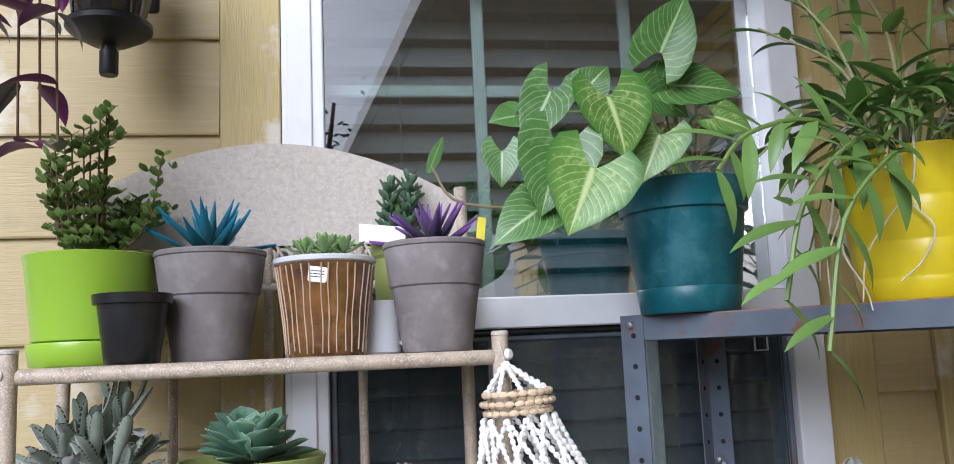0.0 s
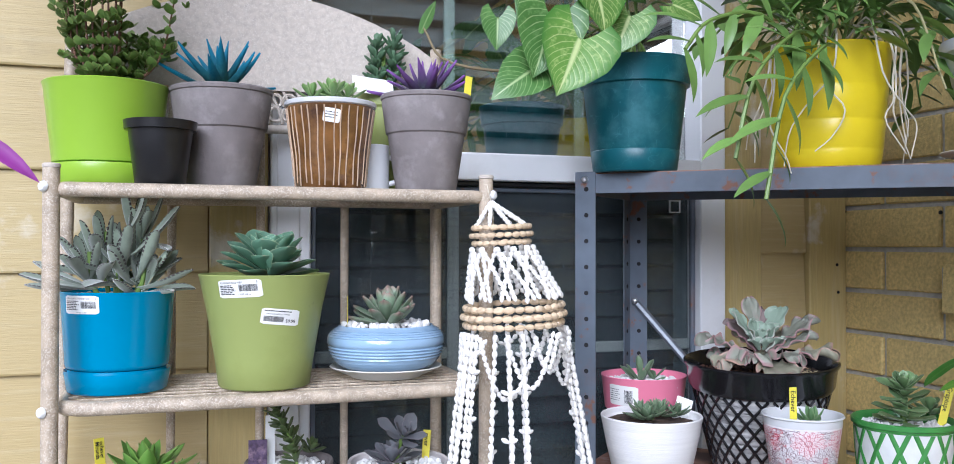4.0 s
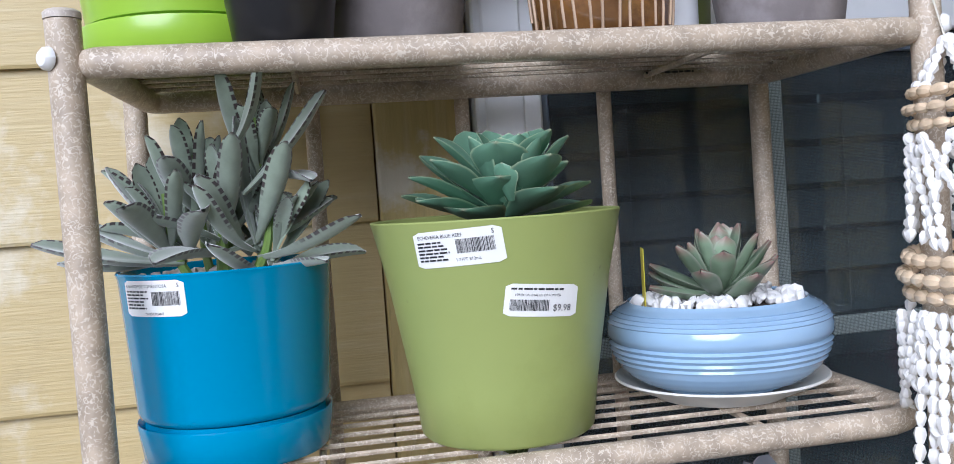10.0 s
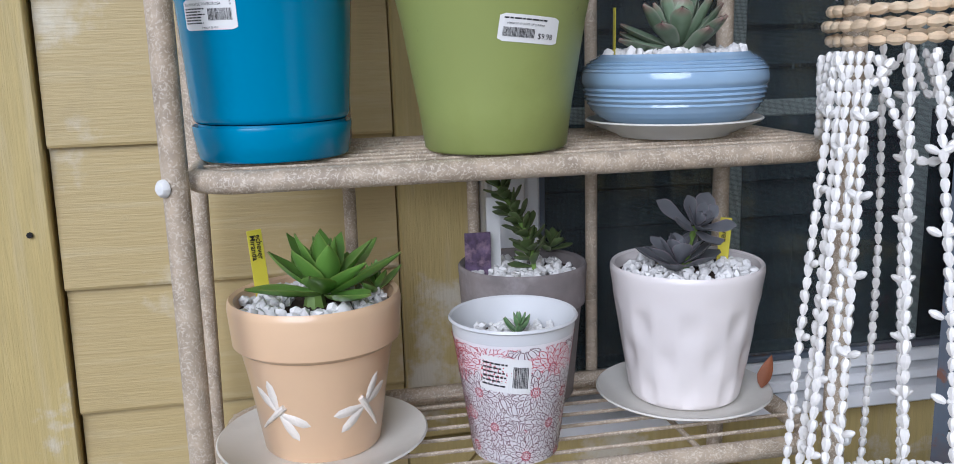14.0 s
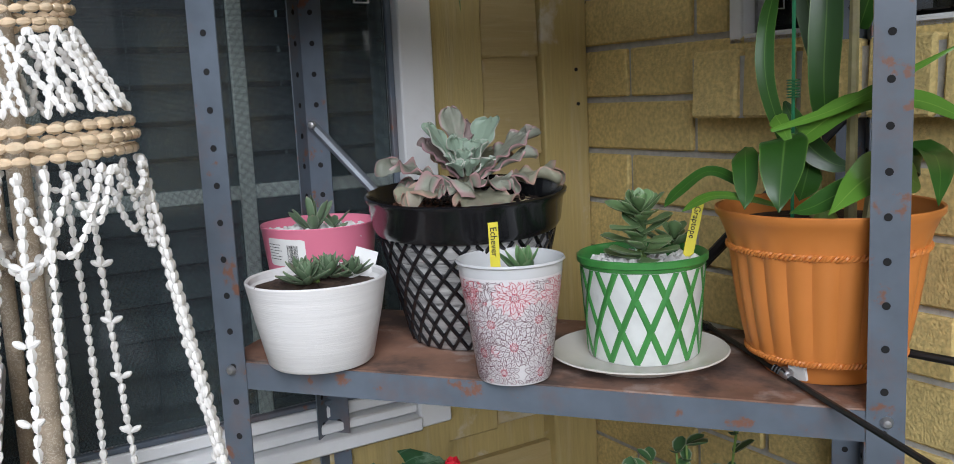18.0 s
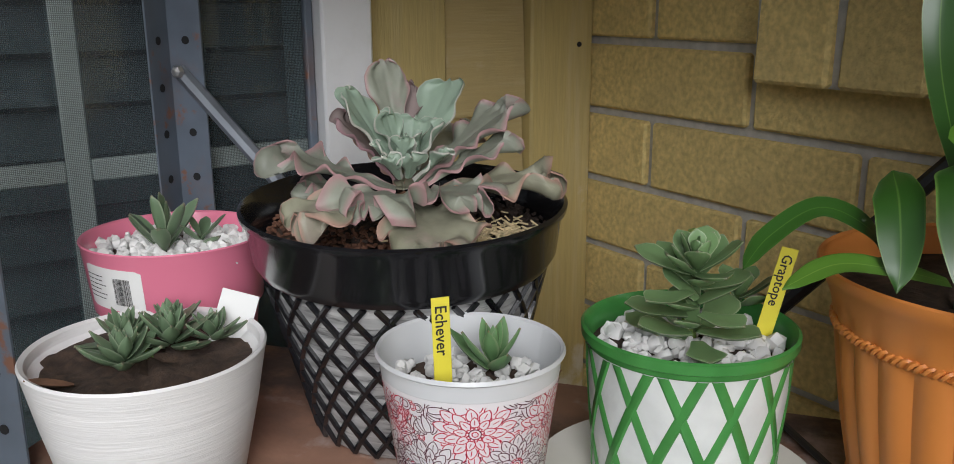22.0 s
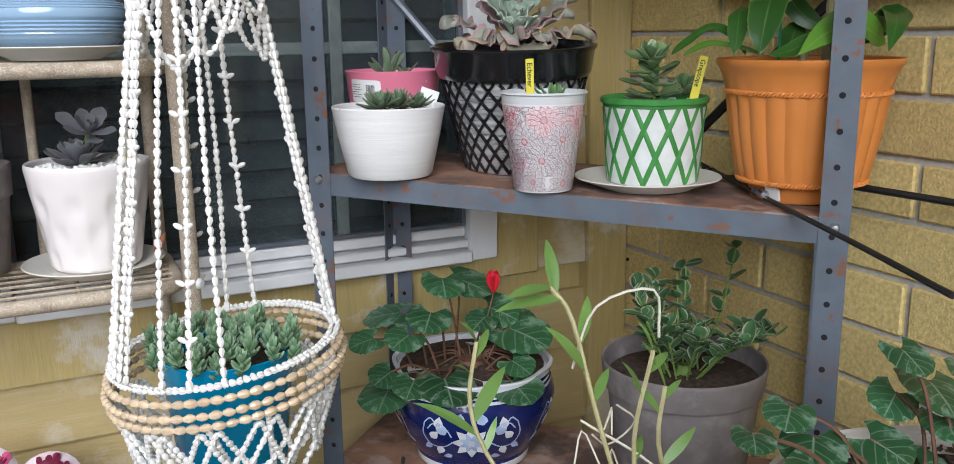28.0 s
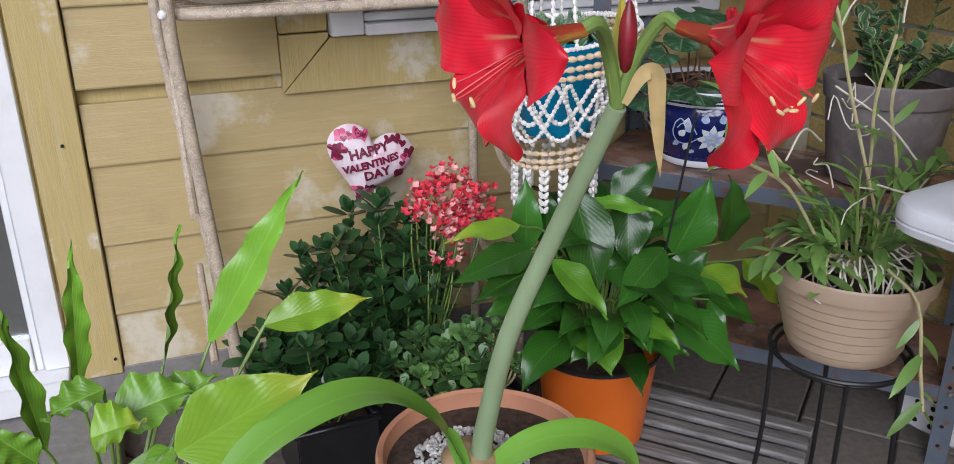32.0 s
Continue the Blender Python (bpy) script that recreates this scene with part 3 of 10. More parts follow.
# blinds, and behind them a room box whose dimness is painted near-black
blind = thing("window_blind", "grey horizontal slat blind behind the window glass", "blind")
slat_me = None
z = 0.70
while z < 2.1:
    g = Geo()
    n = 5
    vs = []
    for x in (0.0, 0.93):
        for k in range(n):
            s = k / (n - 1) - 0.5
            vs.append((x, s * 0.030, s * 0.048 + 0.004 * math.cos(s * math.pi)))
    g.add(vs, [(k, n + k, n + k + 1, k + 1) for k in range(n - 1)])
    slat_me = slat_me or g.mesh("slat", blind_mat)
    part("slat", slat_me, None, blind, m=Matrix.Translation((-0.005, WA + 0.115, z)))
    z += 0.0565
for x in (0.19, 0.48, 0.78):
    part("cord", tube([(x, WA + 0.092, 0.68), (x, WA + 0.092, 2.1)], 0.0012, 5), blind_mat, blind)
room = thing("dark_room", "unseen room behind the window, its dimness painted as near-black walls", "room", kind="structure")
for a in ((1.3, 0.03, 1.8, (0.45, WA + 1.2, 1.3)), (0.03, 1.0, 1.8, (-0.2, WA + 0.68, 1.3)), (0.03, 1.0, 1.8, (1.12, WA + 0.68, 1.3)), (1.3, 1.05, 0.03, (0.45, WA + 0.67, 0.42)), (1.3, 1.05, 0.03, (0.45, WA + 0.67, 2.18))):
    part("room_wall", box(*a), room_shade, room)

# sliding door beyond the siding
door = thing("door_1", "white framed glass sliding door", "door", kind="structure")
bar(-0.689, -0.637, -0.03, 2.05, WA - 0.006, WA + 0.06, "door_frame", white_vinyl, door)
bar(-0.706, -0.690, -0.03, 2.05, WA + 0.004, WA + 0.05, "door_frame", white_vinyl, door)
bar(-1.75, -0.64, -0.10, -0.031, WA - 0.06, WA + 0.06, "door_sill", white_vinyl, door)
bar(-1.75, -0.707, -0.03, 0.05, WA + 0.0, WA + 0.04, "door_rail", white_vinyl, door)
bar(-1.75, -0.707, 0.051, 2.049, WA + 0.015, WA + 0.021, "pane", glass, door, 0).visible_shadow = False
bar(-1.75, -0.707, 0.70, 0.723, WA + 0.0215, WA + 0.03, "muntin", pale_bar, door, 0.002)
# near-black sheets paint the unlit interior behind the door glass
part("room_wall", box(1.3, 0.03, 2.3, (-1.25, WA + 0.6, 1.0)), room_shade, door)
part("room_wall", box(0.03, 0.5, 2.3, (-0.66, WA + 0.34, 1.0)), room_shade, door)
slab = tagged(part("concrete_step", box(1.9, 0.9, 0.10, (-1.50, WA - 0.40, GROUND + 0.03), 0.008), concrete), "pale concrete slab below the door", "slab", kind="structure")

# ---- baker's rack ----
RX0, RX1, RYF, RYB = -0.345, 0.285, 1.22, 1.47
rack = thing("plant_rack", "mottled taupe tubular metal plant rack with an arched back plate", "rack", pose(0, 0, GROUND))
ZG = GROUND


def rp(x, y, z):
    return (x, y, z - ZG)


for x in (RX0, RX1):
    p = part("front_post", tube([rp(x + 0.065 * (x < 0), RYF, ZG), rp(x + 0.024 * (x < 0), RYF, 0.345), rp(x, RYF, 0.72), rp(x, RYF, 1.389)], 0.0115, 14), tube_paint, rack)
    part("post_cap", lathe([(0.0, 0.0), (0.0122, 0.0), (0.0122, 0.004), (0.010, 0.006), (0.0, 0.0062)], 14, m=Matrix.Translation(rp(x, RYF, 1.3895))), plate_paint, rack)
    part("rear_post", tube([rp(x - 0.01 * (x > 0) + 0.06 * (x < 0), RYB, ZG), rp(x - 0.01 * (x > 0) + 0.025 * (x < 0), RYB, 0.25), rp(x - 0.01 * (x > 0) - 0.017 * (x < 0), RYB, 0.7), rp(x - 0.012 * (x > 0), RYB, 1.645)], 0.0105, 12), tube_paint, rack)
    for z in (1.363, 1.056, 0.757):
        sx = -1 if x < 0 else 1
        part("bolt_cover", lathe([(0.0, 0.006), (0.005, 0.0055), (0.0075, 0.003), (0.008, 0.0), (0.0, -0.001)], 14,
                                 m=Matrix.Translation(rp(x + sx * 0.0085, RYF - 0.008, z)) @ pose(0, 0, 0, 90, 0, sx * 42)), knob_white, rack, "white plastic bolt cover")
for x in (-0.189, -0.043, 0.104):
    part("rear_rod", tube([rp(x, RYB, 0.735), rp(x, RYB, 1.55)], 0.0075, 10), tube_paint, rack)
for zs in (1.360, 1.057, 0.753):
    r = 0.045 if zs < 1.3 else 0.012
    loop = []
    x0, x1, y0, y1 = RX0 + 0.012, RX1 - 0.012, RYF - 0.002, RYB - 0.018
    for cx, cy, a0 in ((x1 - r, y0 + r, -90), (x1 - r, y1 - r, 0), (x0 + r, y1 - r, 90), (x0 + r, y0 + r, 180)):
        for k in range(7):
            a = radians(a0 + 15 * k)
            loop.append(rp(cx + r * math.cos(a), cy + r * math.sin(a), zs))
    sh = part("shelf_frame", tube(loop, 0.0105, 12, closed=True), tube_paint, rack)
    for k in range(7):
        y = y0 + 0.028 + k * (y1 - y0 - 0.056) / 6
        part("shelf_wire", tube([rp(x0 + 0.006, y, zs + 0.0075), rp(x1 - 0.006, y, zs + 0.0075)], 0.0022, 6), tube_paint, rack)
    for x in (-0.2, 0.14):
        part("shelf_wire", tube([rp(x, y0, zs + 0.0025), rp(x, y1, zs + 0.0025)], 0.003, 6), tube_paint, rack)
# arched plate, lace band and lower rail
arc = []
for k in range(25):
    s = k / 24
    x = -0.335 + 0.60 * s
    arc.append((x, 1.628 + 0.094 * math.sin(math.pi * s) ** 0.85))
out = [(-0.335, 1.553)] + arc + [(0.265, 1.553)]
part("arched_plate", prism([(x, z - ZG) for x, z in out[::-1]], 0.008, m=Matrix.Translation((0, RYB - 0.004, 0))), plate_paint, rack, "arched mottled plate")
part("back_rail", tube([rp(-0.34, RYB, 1.4855), rp(0.27, RYB, 1.4855)], 0.008, 10), plate_paint, rack)
part("back_rail", tube([rp(-0.34, RYB, 0.735), rp(0.27, RYB, 0.735)], 0.0105, 10), tube_paint, rack)
lace = Geo()
for k in range(26):
    x = -0.325 + 0.59 * k / 25
    for z, rr in ((1.536, 0.011), (1.512, 0.012)):
        tube([rp(x + rr * math.cos(a), RYB + 0.001 * (k % 2), z + rr * math.sin(a)) for a in [2 * math.pi * q / 10 for q in range(10)]], 0.0031, 5, lace, closed=True)
    tube([rp(x - 0.011, RYB, 1.553), rp(x + 0.004, RYB, 1.525), rp(x + 0.012, RYB, 1.495)], 0.003, 5, lace)
part("lace_band", lace, plate_paint, rack, "pierced cast lace band")
for x in (RX0, RX1 - 0.01):
    part("side_brace", tube(curve([rp(x, RYB, 0.62), rp(x, 1.40, 0.52), rp(x, 1.30, 0.42), rp(x, RYF, 0.40)], 12), 0.008, 8), tube_paint, rack)
    part("side_brace", tube([rp(x, RYF, 0.10), rp(x, RYB, 0.20)], 0.008, 8), tube_paint, rack)

# ---- angle-steel shelf set across the corner ----
S0, S1 = Vector((0.500, 1.325, 0)), Vector((1.035, 0.755, 0))
U = (S1 - S0).normalized()
V = Vector((-U.y, U.x, 0))
SW, SD = (S1 - S0).length + 0.02, 0.30
shelf = thing("steel_shelf", "grey-blue slotted-angle steel shelf with rusty plates", "shelf",
              Matrix(((U.x, V.x, 0, S0.x - 0.01 * U.x), (U.y, V.y, 0, S0.y - 0.01 * U.y), (0, 0, 1, GROUND), (0, 0, 0, 1))))


def angle_post(flip_x, flip_y):
    """A slotted angle upright, 38 mm a flange, with a row of punched holes in each flange."""
    g = Geo()
    w, t, h = 0.038, 0.002, 1.599
    for a, b in (((0, 0), (w, t)), ((0, t), (t, w))):
        box(b[0] - a[0], b[1] - a[1], h, ((a[0] + b[0]) / 2, (a[1] + b[1]) / 2, h / 2), 0, g)
    g.v = [(x * flip_x, y * flip_y, z) for x, y, z in g.v]
    if flip_x * flip_y < 0:
        g.f = [q[::-1] for q in g.f]
    return g


hole_me = lathe([(0.0042, -0.0002), (0.0042, 0.0003), (0.0, 0.0003)], 10).mesh("hole", hole_dark)
for fx, fy, x, y, nm in ((1, 1, 0, 0, "front"), (-1, 1, SW, 0, "front"), (1, -1, 0, SD, "rear"), (-1, -1, SW, SD, "rear")):
    p = part("post", angle_post(fx, fy), steel_paint, shelf, m=Matrix.Translation((x, y, 0)))
    for k in range(34):
        z = 0.05 + k * 0.046
        part("hole", hole_me, None, p, m=Matrix.Translation((fx * 0.021, -fy * 0.0004 if fy > 0 else fy * 0.0024, z)) @ pose(0, 0, 0, 90))
        part("hole", hole_me, None, p, m=Matrix.Translation((fx * 0.0026, fy * 0.021, z)) @ pose(0, 0, 0, 0, 90, 0))
for zs, drop in ((1.412, 0.006), (0.885, 0.030), (0.372, 0.010), (0.0, 0.0)):
    z = zs - GROUND
    sag = lambda g: setattr(g, "v", [(x, y, q - drop * x / SW) for x, y, q in g.v]) or g
    g = Geo()
    box(SW - 0.008, SD - 0.008, 0.002, (SW / 2, SD / 2, z - 0.001), 0, g)
    sp = part("shelf_plate", sag(g), rust_plate, shelf, "rust-stained steel plate")
    for cx, cy, w, d in ((SW / 2, 0.0035, SW - 0.012, 0.002), (SW / 2, SD - 0.0035, SW - 0.012, 0.002), (0.0035, SD / 2, 0.002, SD - 0.012), (SW - 0.0035, SD / 2, 0.002, SD - 0.012)):
        part("shelf_lip", sag(box(w, d, 0.034, (cx, cy, z - 0.019), 0)), steel_paint, sp)
    for cx, cy in ((0.018, -0.001), (SW - 0.018, -0.001)):
        part("bolt", lathe([(0.0, 0.005), (0.004, 0.0045), (0.0065, 0.001), (0.007, -0.001), (0.0, -0.001)], 12, m=Matrix.Translation((cx, cy, z - 0.012 - drop * cx / SW)) @ pose(0, 0, 0, 90)), bolt_metal, shelf)
part("brace", tube([(0.012, SD - 0.004, 1.17 - GROUND), (0.26, SD - 0.004, 0.90 - GROUND)], 0.008, 8), material("dull_steel", (0.20, 0.22, 0.25), 0.4, metal=0.5, spread=0.15), shelf, "diagonal steel brace")
part("bolt", lathe([(0.0, 0.006), (0.005, 0.005), (0.007, 0.0), (0.0, -0.001)], 6, m=Matrix.Translation((0.016, SD - 0.012, 1.169 - GROUND)) @ pose(0, 0, 0, 90)), bolt_metal, shelf)
part("brace", tube([(SW - 0.012, SD - 0.004, 1.17 - GROUND), (SW - 0.26, SD - 0.004, 0.90 - GROUND)], 0.008, 8), black_iron, shelf)

# ---- pots ----
def wrap(g, radius_at, angle0, z0, tilt, lift):
    """Lays a flat Geo (x, y) round a pot: x along the wall, y up, tilted by degrees."""
    c, s = math.cos(radians(tilt)), math.sin(radians(tilt))
    out = []
    for x, y, z in g.v:
        xx, yy = x * c - y * s, x * s + y * c
        zz = z0 + yy
        r = radius_at(zz) + lift
        a = angle0 + xx / r
        out.append((r * math.cos(a), r * math.sin(a), zz))
    g.v = out
    return g


def card(w, h, n=12, r=0.002):
    """A flat round-cornered sheet as a grid strip."""
    g = Geo()
    vs = []
    for i in range(n + 1):
        x = -w / 2 + w * i / n
        e = min(x + w / 2, w / 2 - x)
        cut = r - math.sqrt(max(0.0, r * r - (r - e) ** 2)) if e < r else 0.0
        vs += [(x, -h / 2 + cut, 0), (x, h / 2 - cut, 0)]
    return g.add(vs, [(2 * i, 2 * i + 2, 2 * i + 3, 2 * i + 1) for i in range(n)])


def wall_profile(pts, t=0.003, depth=0.02):
    """Closes an outer profile with a rim and an inner wall down to depth below the rim."""
    rt, zt = pts[-1]
    inner = [(rt - t * 0.3, zt + t * 0.4), (rt - t, zt)]
    for r, z in reversed(pts[:-1]):
        if z > zt - depth:
            inner.append((max(r - t, 0.001), z))
    rr = [q for q in pts if q[1] <= zt - depth]
    rb = rr[-1][0] if rr else pts[0][0]
    inner.append((min(inner[-1][0], rb - t) if inner else rb - t, zt - depth))
    return [(0.0, pts[0][1])] + pts + inner


def soil_disc(r, z, mat, parent, name="soil", rough=0.004, seed=0):
    rnd = random.Random(seed)
    g = Geo()
    vs, fs = [(0, 0, z + rough)], []
    seg, rings = 28, 6
    for i in range(1, rings + 1):
        for k in range(seg):
            a = 2 * math.pi * k / seg
            vs.append((r * i / rings * math.cos(a), r * i / rings * math.sin(a), z + rnd.uniform(-rough, rough) * (i < rings)))
    for k in range(seg):
        fs.append((0, 1 + k, 1 + (k + 1) % seg))
        for i in range(rings - 1):
            a, b = 1 + i * seg, 1 + (i + 1) * seg
            fs.append((a + k, b + k, b + (k + 1) % seg, a + (k + 1) % seg))
    return part(name, g.add(vs, fs), mat, parent)


def pebbles(r, z, n, size, parent, seed=1, mat=None, r0=0.0):
    """White stones strewn over a disc, each a small uneven lump."""
    rnd = random.Random(seed)
    g = Geo()
    base = [(1, 0, 0), (-1, 0, 0), (0, 1, 0), (0, -1, 0), (0, 0, 1), (0, 0, -1)]
    cube = [(sx * .62, sy * .62, sz * .62) for sx in (-1, 1) for sy in (-1, 1) for sz in (-1, 1)]
    faces = []
    for ax in range(3):
        for sg in (-1, 1):
            c = 2 * ax + (0 if sg > 0 else 1)
            idx = [6 + i for i, s in enumerate(cube) if s[ax] * sg > 0]
            cen = Vector(base[c])
            u = Vector(cube[idx[0] - 6]) - cen * 0.62
            w = cen.cross(u)
            idx.sort(key=lambda i: math.atan2((Vector(cube[i - 6]) - cen * 0.62).dot(w), (Vector(cube[i - 6]) - cen * 0.62).dot(u)))
            for q in range(4):
                faces.append((c, idx[q], idx[(q + 1) % 4]))
    pts = [Vector(p) for p in base + cube]
    for _ in range(int(n * 1.8)):
        a, q = rnd.uniform(0, 2 * math.pi), math.sqrt(rnd.uniform((r0 / r) ** 2, 1)) * r
        s = size * rnd.uniform(0.6, 1.25)
        m = Matrix.Translation((q * math.cos(a), q * math.sin(a), z + rnd.uniform(0, size * 0.7))) @ pose(0, 0, 0, rnd.uniform(0, 360), rnd.uniform(0, 360), rnd.uniform(0, 360))
        sc = (s, s * rnd.uniform(0.6, 0.95), s * rnd.uniform(0.5, 0.9))
        g.add([(p.x * sc[0] * rnd.uniform(.8, 1.15), p.y * sc[1] * rnd.uniform(.8, 1.15), p.z * sc[2] * rnd.uniform(.8, 1.15)) for p in pts], faces, None, m)
    return tagged(part("pebble_layer", g, mat or pebble_white, parent), kind="stuff")


def potted(label, x, y, z, turn=0, group=""):
    return thing("potted_plant", label, "potted plant", pose(x, y, z, 0, 0, turn), group)


def saucer(label, x, y, z, r, h=0.016, mat=None):
    pr = [(0.0, 0.0), (r * 0.62, 0.0), (r * 0.64, 0.002), (r * 0.97, h - 0.001), (r, h + 0.001), (r * 0.985, h + 0.0025), (r * 0.94, h), (r * 0.64, 0.0065), (0.0, 0.006)]
    return tagged(part("saucer", lathe(pr, 56), mat or saucer_white, m=Matrix.Translation((x, y, z))), label, "saucer")


def zmid(x, y, lift=0.0, z=0.8855, drop=0.030):
    """Height of the sloping shelf plate at a place."""
    return z - drop * max(0.0, min(1.0, (Vector((x, y, 0)) - S0).dot(U) / SW)) + lift


TOP, MID, LOW = 1.3715, 1.0685, 0.7645
STOP, SMID, SLOW = 1.4125, 0.8855, 0.3725

# rack, top shelf
lime = potted("glossy lime green pot with a bushy small-leaved jade plant", -0.285, 1.365, TOP)
lime_pot = part("pot", lathe(wall_profile([(0.0745, 0.035), (0.077, 0.0365), (0.0900, 0.15), (0.092, 0.156)], 0.003, 0.02), 64), lime_plastic, lime)
soil_disc(0.0885, 0.140, soil, lime)
part("saucer_base", lathe([(0.0, 0.0), (0.077, 0.0), (0.080, 0.003), (0.0845, 0.031), (0.0838, 0.033), (0.0815, 0.031), (0.0775, 0.026), (0.077, 0.034), (0.0, 0.0345)], 64), lime_plastic, lime, "lime clip-on saucer")
small_black = thing("nursery_pot", "small empty black plastic nursery pot", "pot", pose(-0.205, 1.262, TOP))
part("pot", lathe(wall_profile([(0.034, 0), (0.0355, 0.002), (0.0455, 0.0785)], 0.0015, 0.07), 48), black_plastic, small_black)
part("rim", lathe([(0.0440, 0.0788), (0.0505, 0.079), (0.052, 0.092), (0.0505, 0.0925), (0.0488, 0.081), (0.0440, 0.0802)], 48), black_plastic, small_black)
grey1 = potted("grey clay pot with a painted blue haworthia", -0.115, 1.345, TOP)
grey2 = potted("grey clay pot with a painted purple haworthia", 0.208, 1.300, TOP)
clay_pr = [(0.048, 0.0), (0.050, 0.003), (0.0630, 0.082), (0.0634, 0.085), (0.0662, 0.0872), (0.0668, 0.090), (0.0735, 0.136), (0.0728, 0.1375), (0.0750, 0.139), (0.0755, 0.1435)]
for rt, k in ((grey1, 1.06), (grey2, 1.0)):
    pr = [(r * k, z * 1.08) for r, z in clay_pr]
    part("pot", lathe(wall_profile(pr, 0.006, 0.014), 64), grey_clay, rt)
    soil_disc(0.068 * k, 0.141, soil, rt)
amber = potted("amber glazed pot with cream drip stripes and a small green succulent", 0.050, 1.300, TOP)
amber_pot = part("pot", lathe(wall_profile([(0.054, 0), (0.056, 0.003), (0.060, 0.05), (0.069, 0.12), (0.0705, 0.128)], 0.003, 0.012), 64), amber_glass, amber)
part("dish", lathe([(0.0, 0.1285), (0.069, 0.1285), (0.0725, 0.131), (0.073, 0.136), (0.071, 0.138), (0.067, 0.134), (0.0, 0.1325)], 56), clear_plastic, amber, "frosted clear dish rim")

# rack, middle shelf
blue = potted("glossy turquoise pot with a furry panda plant in white pebbles", -0.264, 1.318, MID)
blue_pr = [(0.0705, 0.0345), (0.0728, 0.0365), (0.0738, 0.041), (0.0805, 0.142), (0.082, 0.146)]
blue_pot = part("pot", lathe(wall_profile(blue_pr, 0.003, 0.014), 72), blue_plastic, blue)
part("saucer_base", lathe([(0.0, 0.0), (0.069, 0.0), (0.0715, 0.003), (0.0750, 0.029), (0.0746, 0.0315), (0.0730, 0.030), (0.0700, 0.025), (0.0695, 0.0335), (0.0, 0.034)], 72), blue_plastic, blue, "turquoise clip-on saucer")
soil_disc(0.077, 0.130, soil, blue)
pebbles(0.073, 0.134, 150, 0.0062, blue, 2)
moss = potted("tapered moss green pot with a blue-green rosette succulent", -0.052, 1.290, MID)
moss_pr = [(0.066, 0.0), (0.069, 0.003), (0.074, 0.04), (0.0875, 0.12), (0.0975, 0.165), (0.099, 0.170)]
moss_pot = part("pot", lathe(wall_profile(moss_pr, 0.003, 0.018), 72), moss_plastic, moss)
soil_disc(0.091, 0.155, soil, moss)
bowl_saucer = saucer("cream ceramic saucer under a pale blue bowl", 0.147, 1.325, MID, 0.092, 0.016)
bowl = potted("ribbed pale blue bowl with a pink-tipped succulent in pebbles", 0.147, 1.325, MID + 0.0065)
pr = [(0.052, 0.0), (0.056, 0.003)]
for k in range(9):
    s = k / 8
    r = 0.057 + 0.0375 * math.sqrt(max(0.0, 1 - (1 - s) ** 2))
    pr += [(r - 0.0018, 0.005 + 0.040 * s), (r + 0.0010, 0.0078 + 0.040 * s)]
pr += [(0.0965, 0.051), (0.0960, 0.057), (0.0948, 0.0605), (0.0955, 0.0615), (0.0930, 0.0640), (0.0937, 0.0650), (0.0905, 0.0672), (0.0912, 0.0682), (0.0870, 0.0705), (0.0877, 0.0715), (0.082, 0.0745), (0.078, 0.0765)]
bowl_pot = part("pot", lathe(wall_profile(pr, 0.004, 0.010), 72), bowl_glaze, bowl)
soil_disc(0.082, 0.069, soil, bowl)
pebbles(0.072, 0.075, 110, 0.0066, bowl, 3)

# rack, lower shelf
peach_saucer = saucer("white saucer under a peach glazed pot", -0.236, 1.318, LOW, 0.108, 0.013)
peach = potted("peach glazed pot with white dragonfly reliefs and a pointed green succulent", -0.236, 1.318, LOW + 0.006)
peach_pr = [(0.056, 0.0), (0.059, 0.003), (0.0715, 0.083), (0.0765, 0.108), (0.078, 0.1085), (0.0835, 0.113), (0.0865, 0.150), (0.0855, 0.156)]
peach_pot = part("pot", lathe(wall_profile(peach_pr, 0.006, 0.014), 72), peach_glaze, peach)
soil_disc(0.080, 0.142, soil, peach)
pebbles(0.074, 0.145, 90, 0.007, peach, 4, r0=0.03)
CUP_PR = [(0.0415, 0.0), (0.0432, 0.003), (0.0598, 0.124), (0.0622, 0.1265), (0.0632, 0.1385), (0.0632, 0.1425)]
cup1 = potted("white cup pot with maroon line-drawn flowers, tiny succulent inside", -0.045, 1.262, LOW)
cup2 = potted("white cup pot with maroon line-drawn flowers and a yellow tag", 0.773, 1.0735, zmid(0.773, 1.0735))
grey3 = potted("grey clay pot with an upright chained succulent in white pebbles", 0.000, 1.405, LOW)
part("pot", lathe(wall_profile([(0.055, 0), (0.057, 0.003), (0.066, 0.1), (0.0675, 0.11), (0.0715, 0.112), (0.0735, 0.152), (0.0735, 0.156)], 0.006, 0.014), 56), grey_clay, grey3)
soil_disc(0.068, 0.143, soil, grey3)
pebbles(0.062, 0.146, 110, 0.006, grey3, 5)
wavy_saucer = saucer("white saucer with a dried leaf under a dimpled pot", 0.168, 1.335, LOW, 0.098, 0.015)
wavy = potted("dimpled white ceramic pot with a dusky grey rosette in white pebbles", 0.172, 1.340, LOW + 0.006)


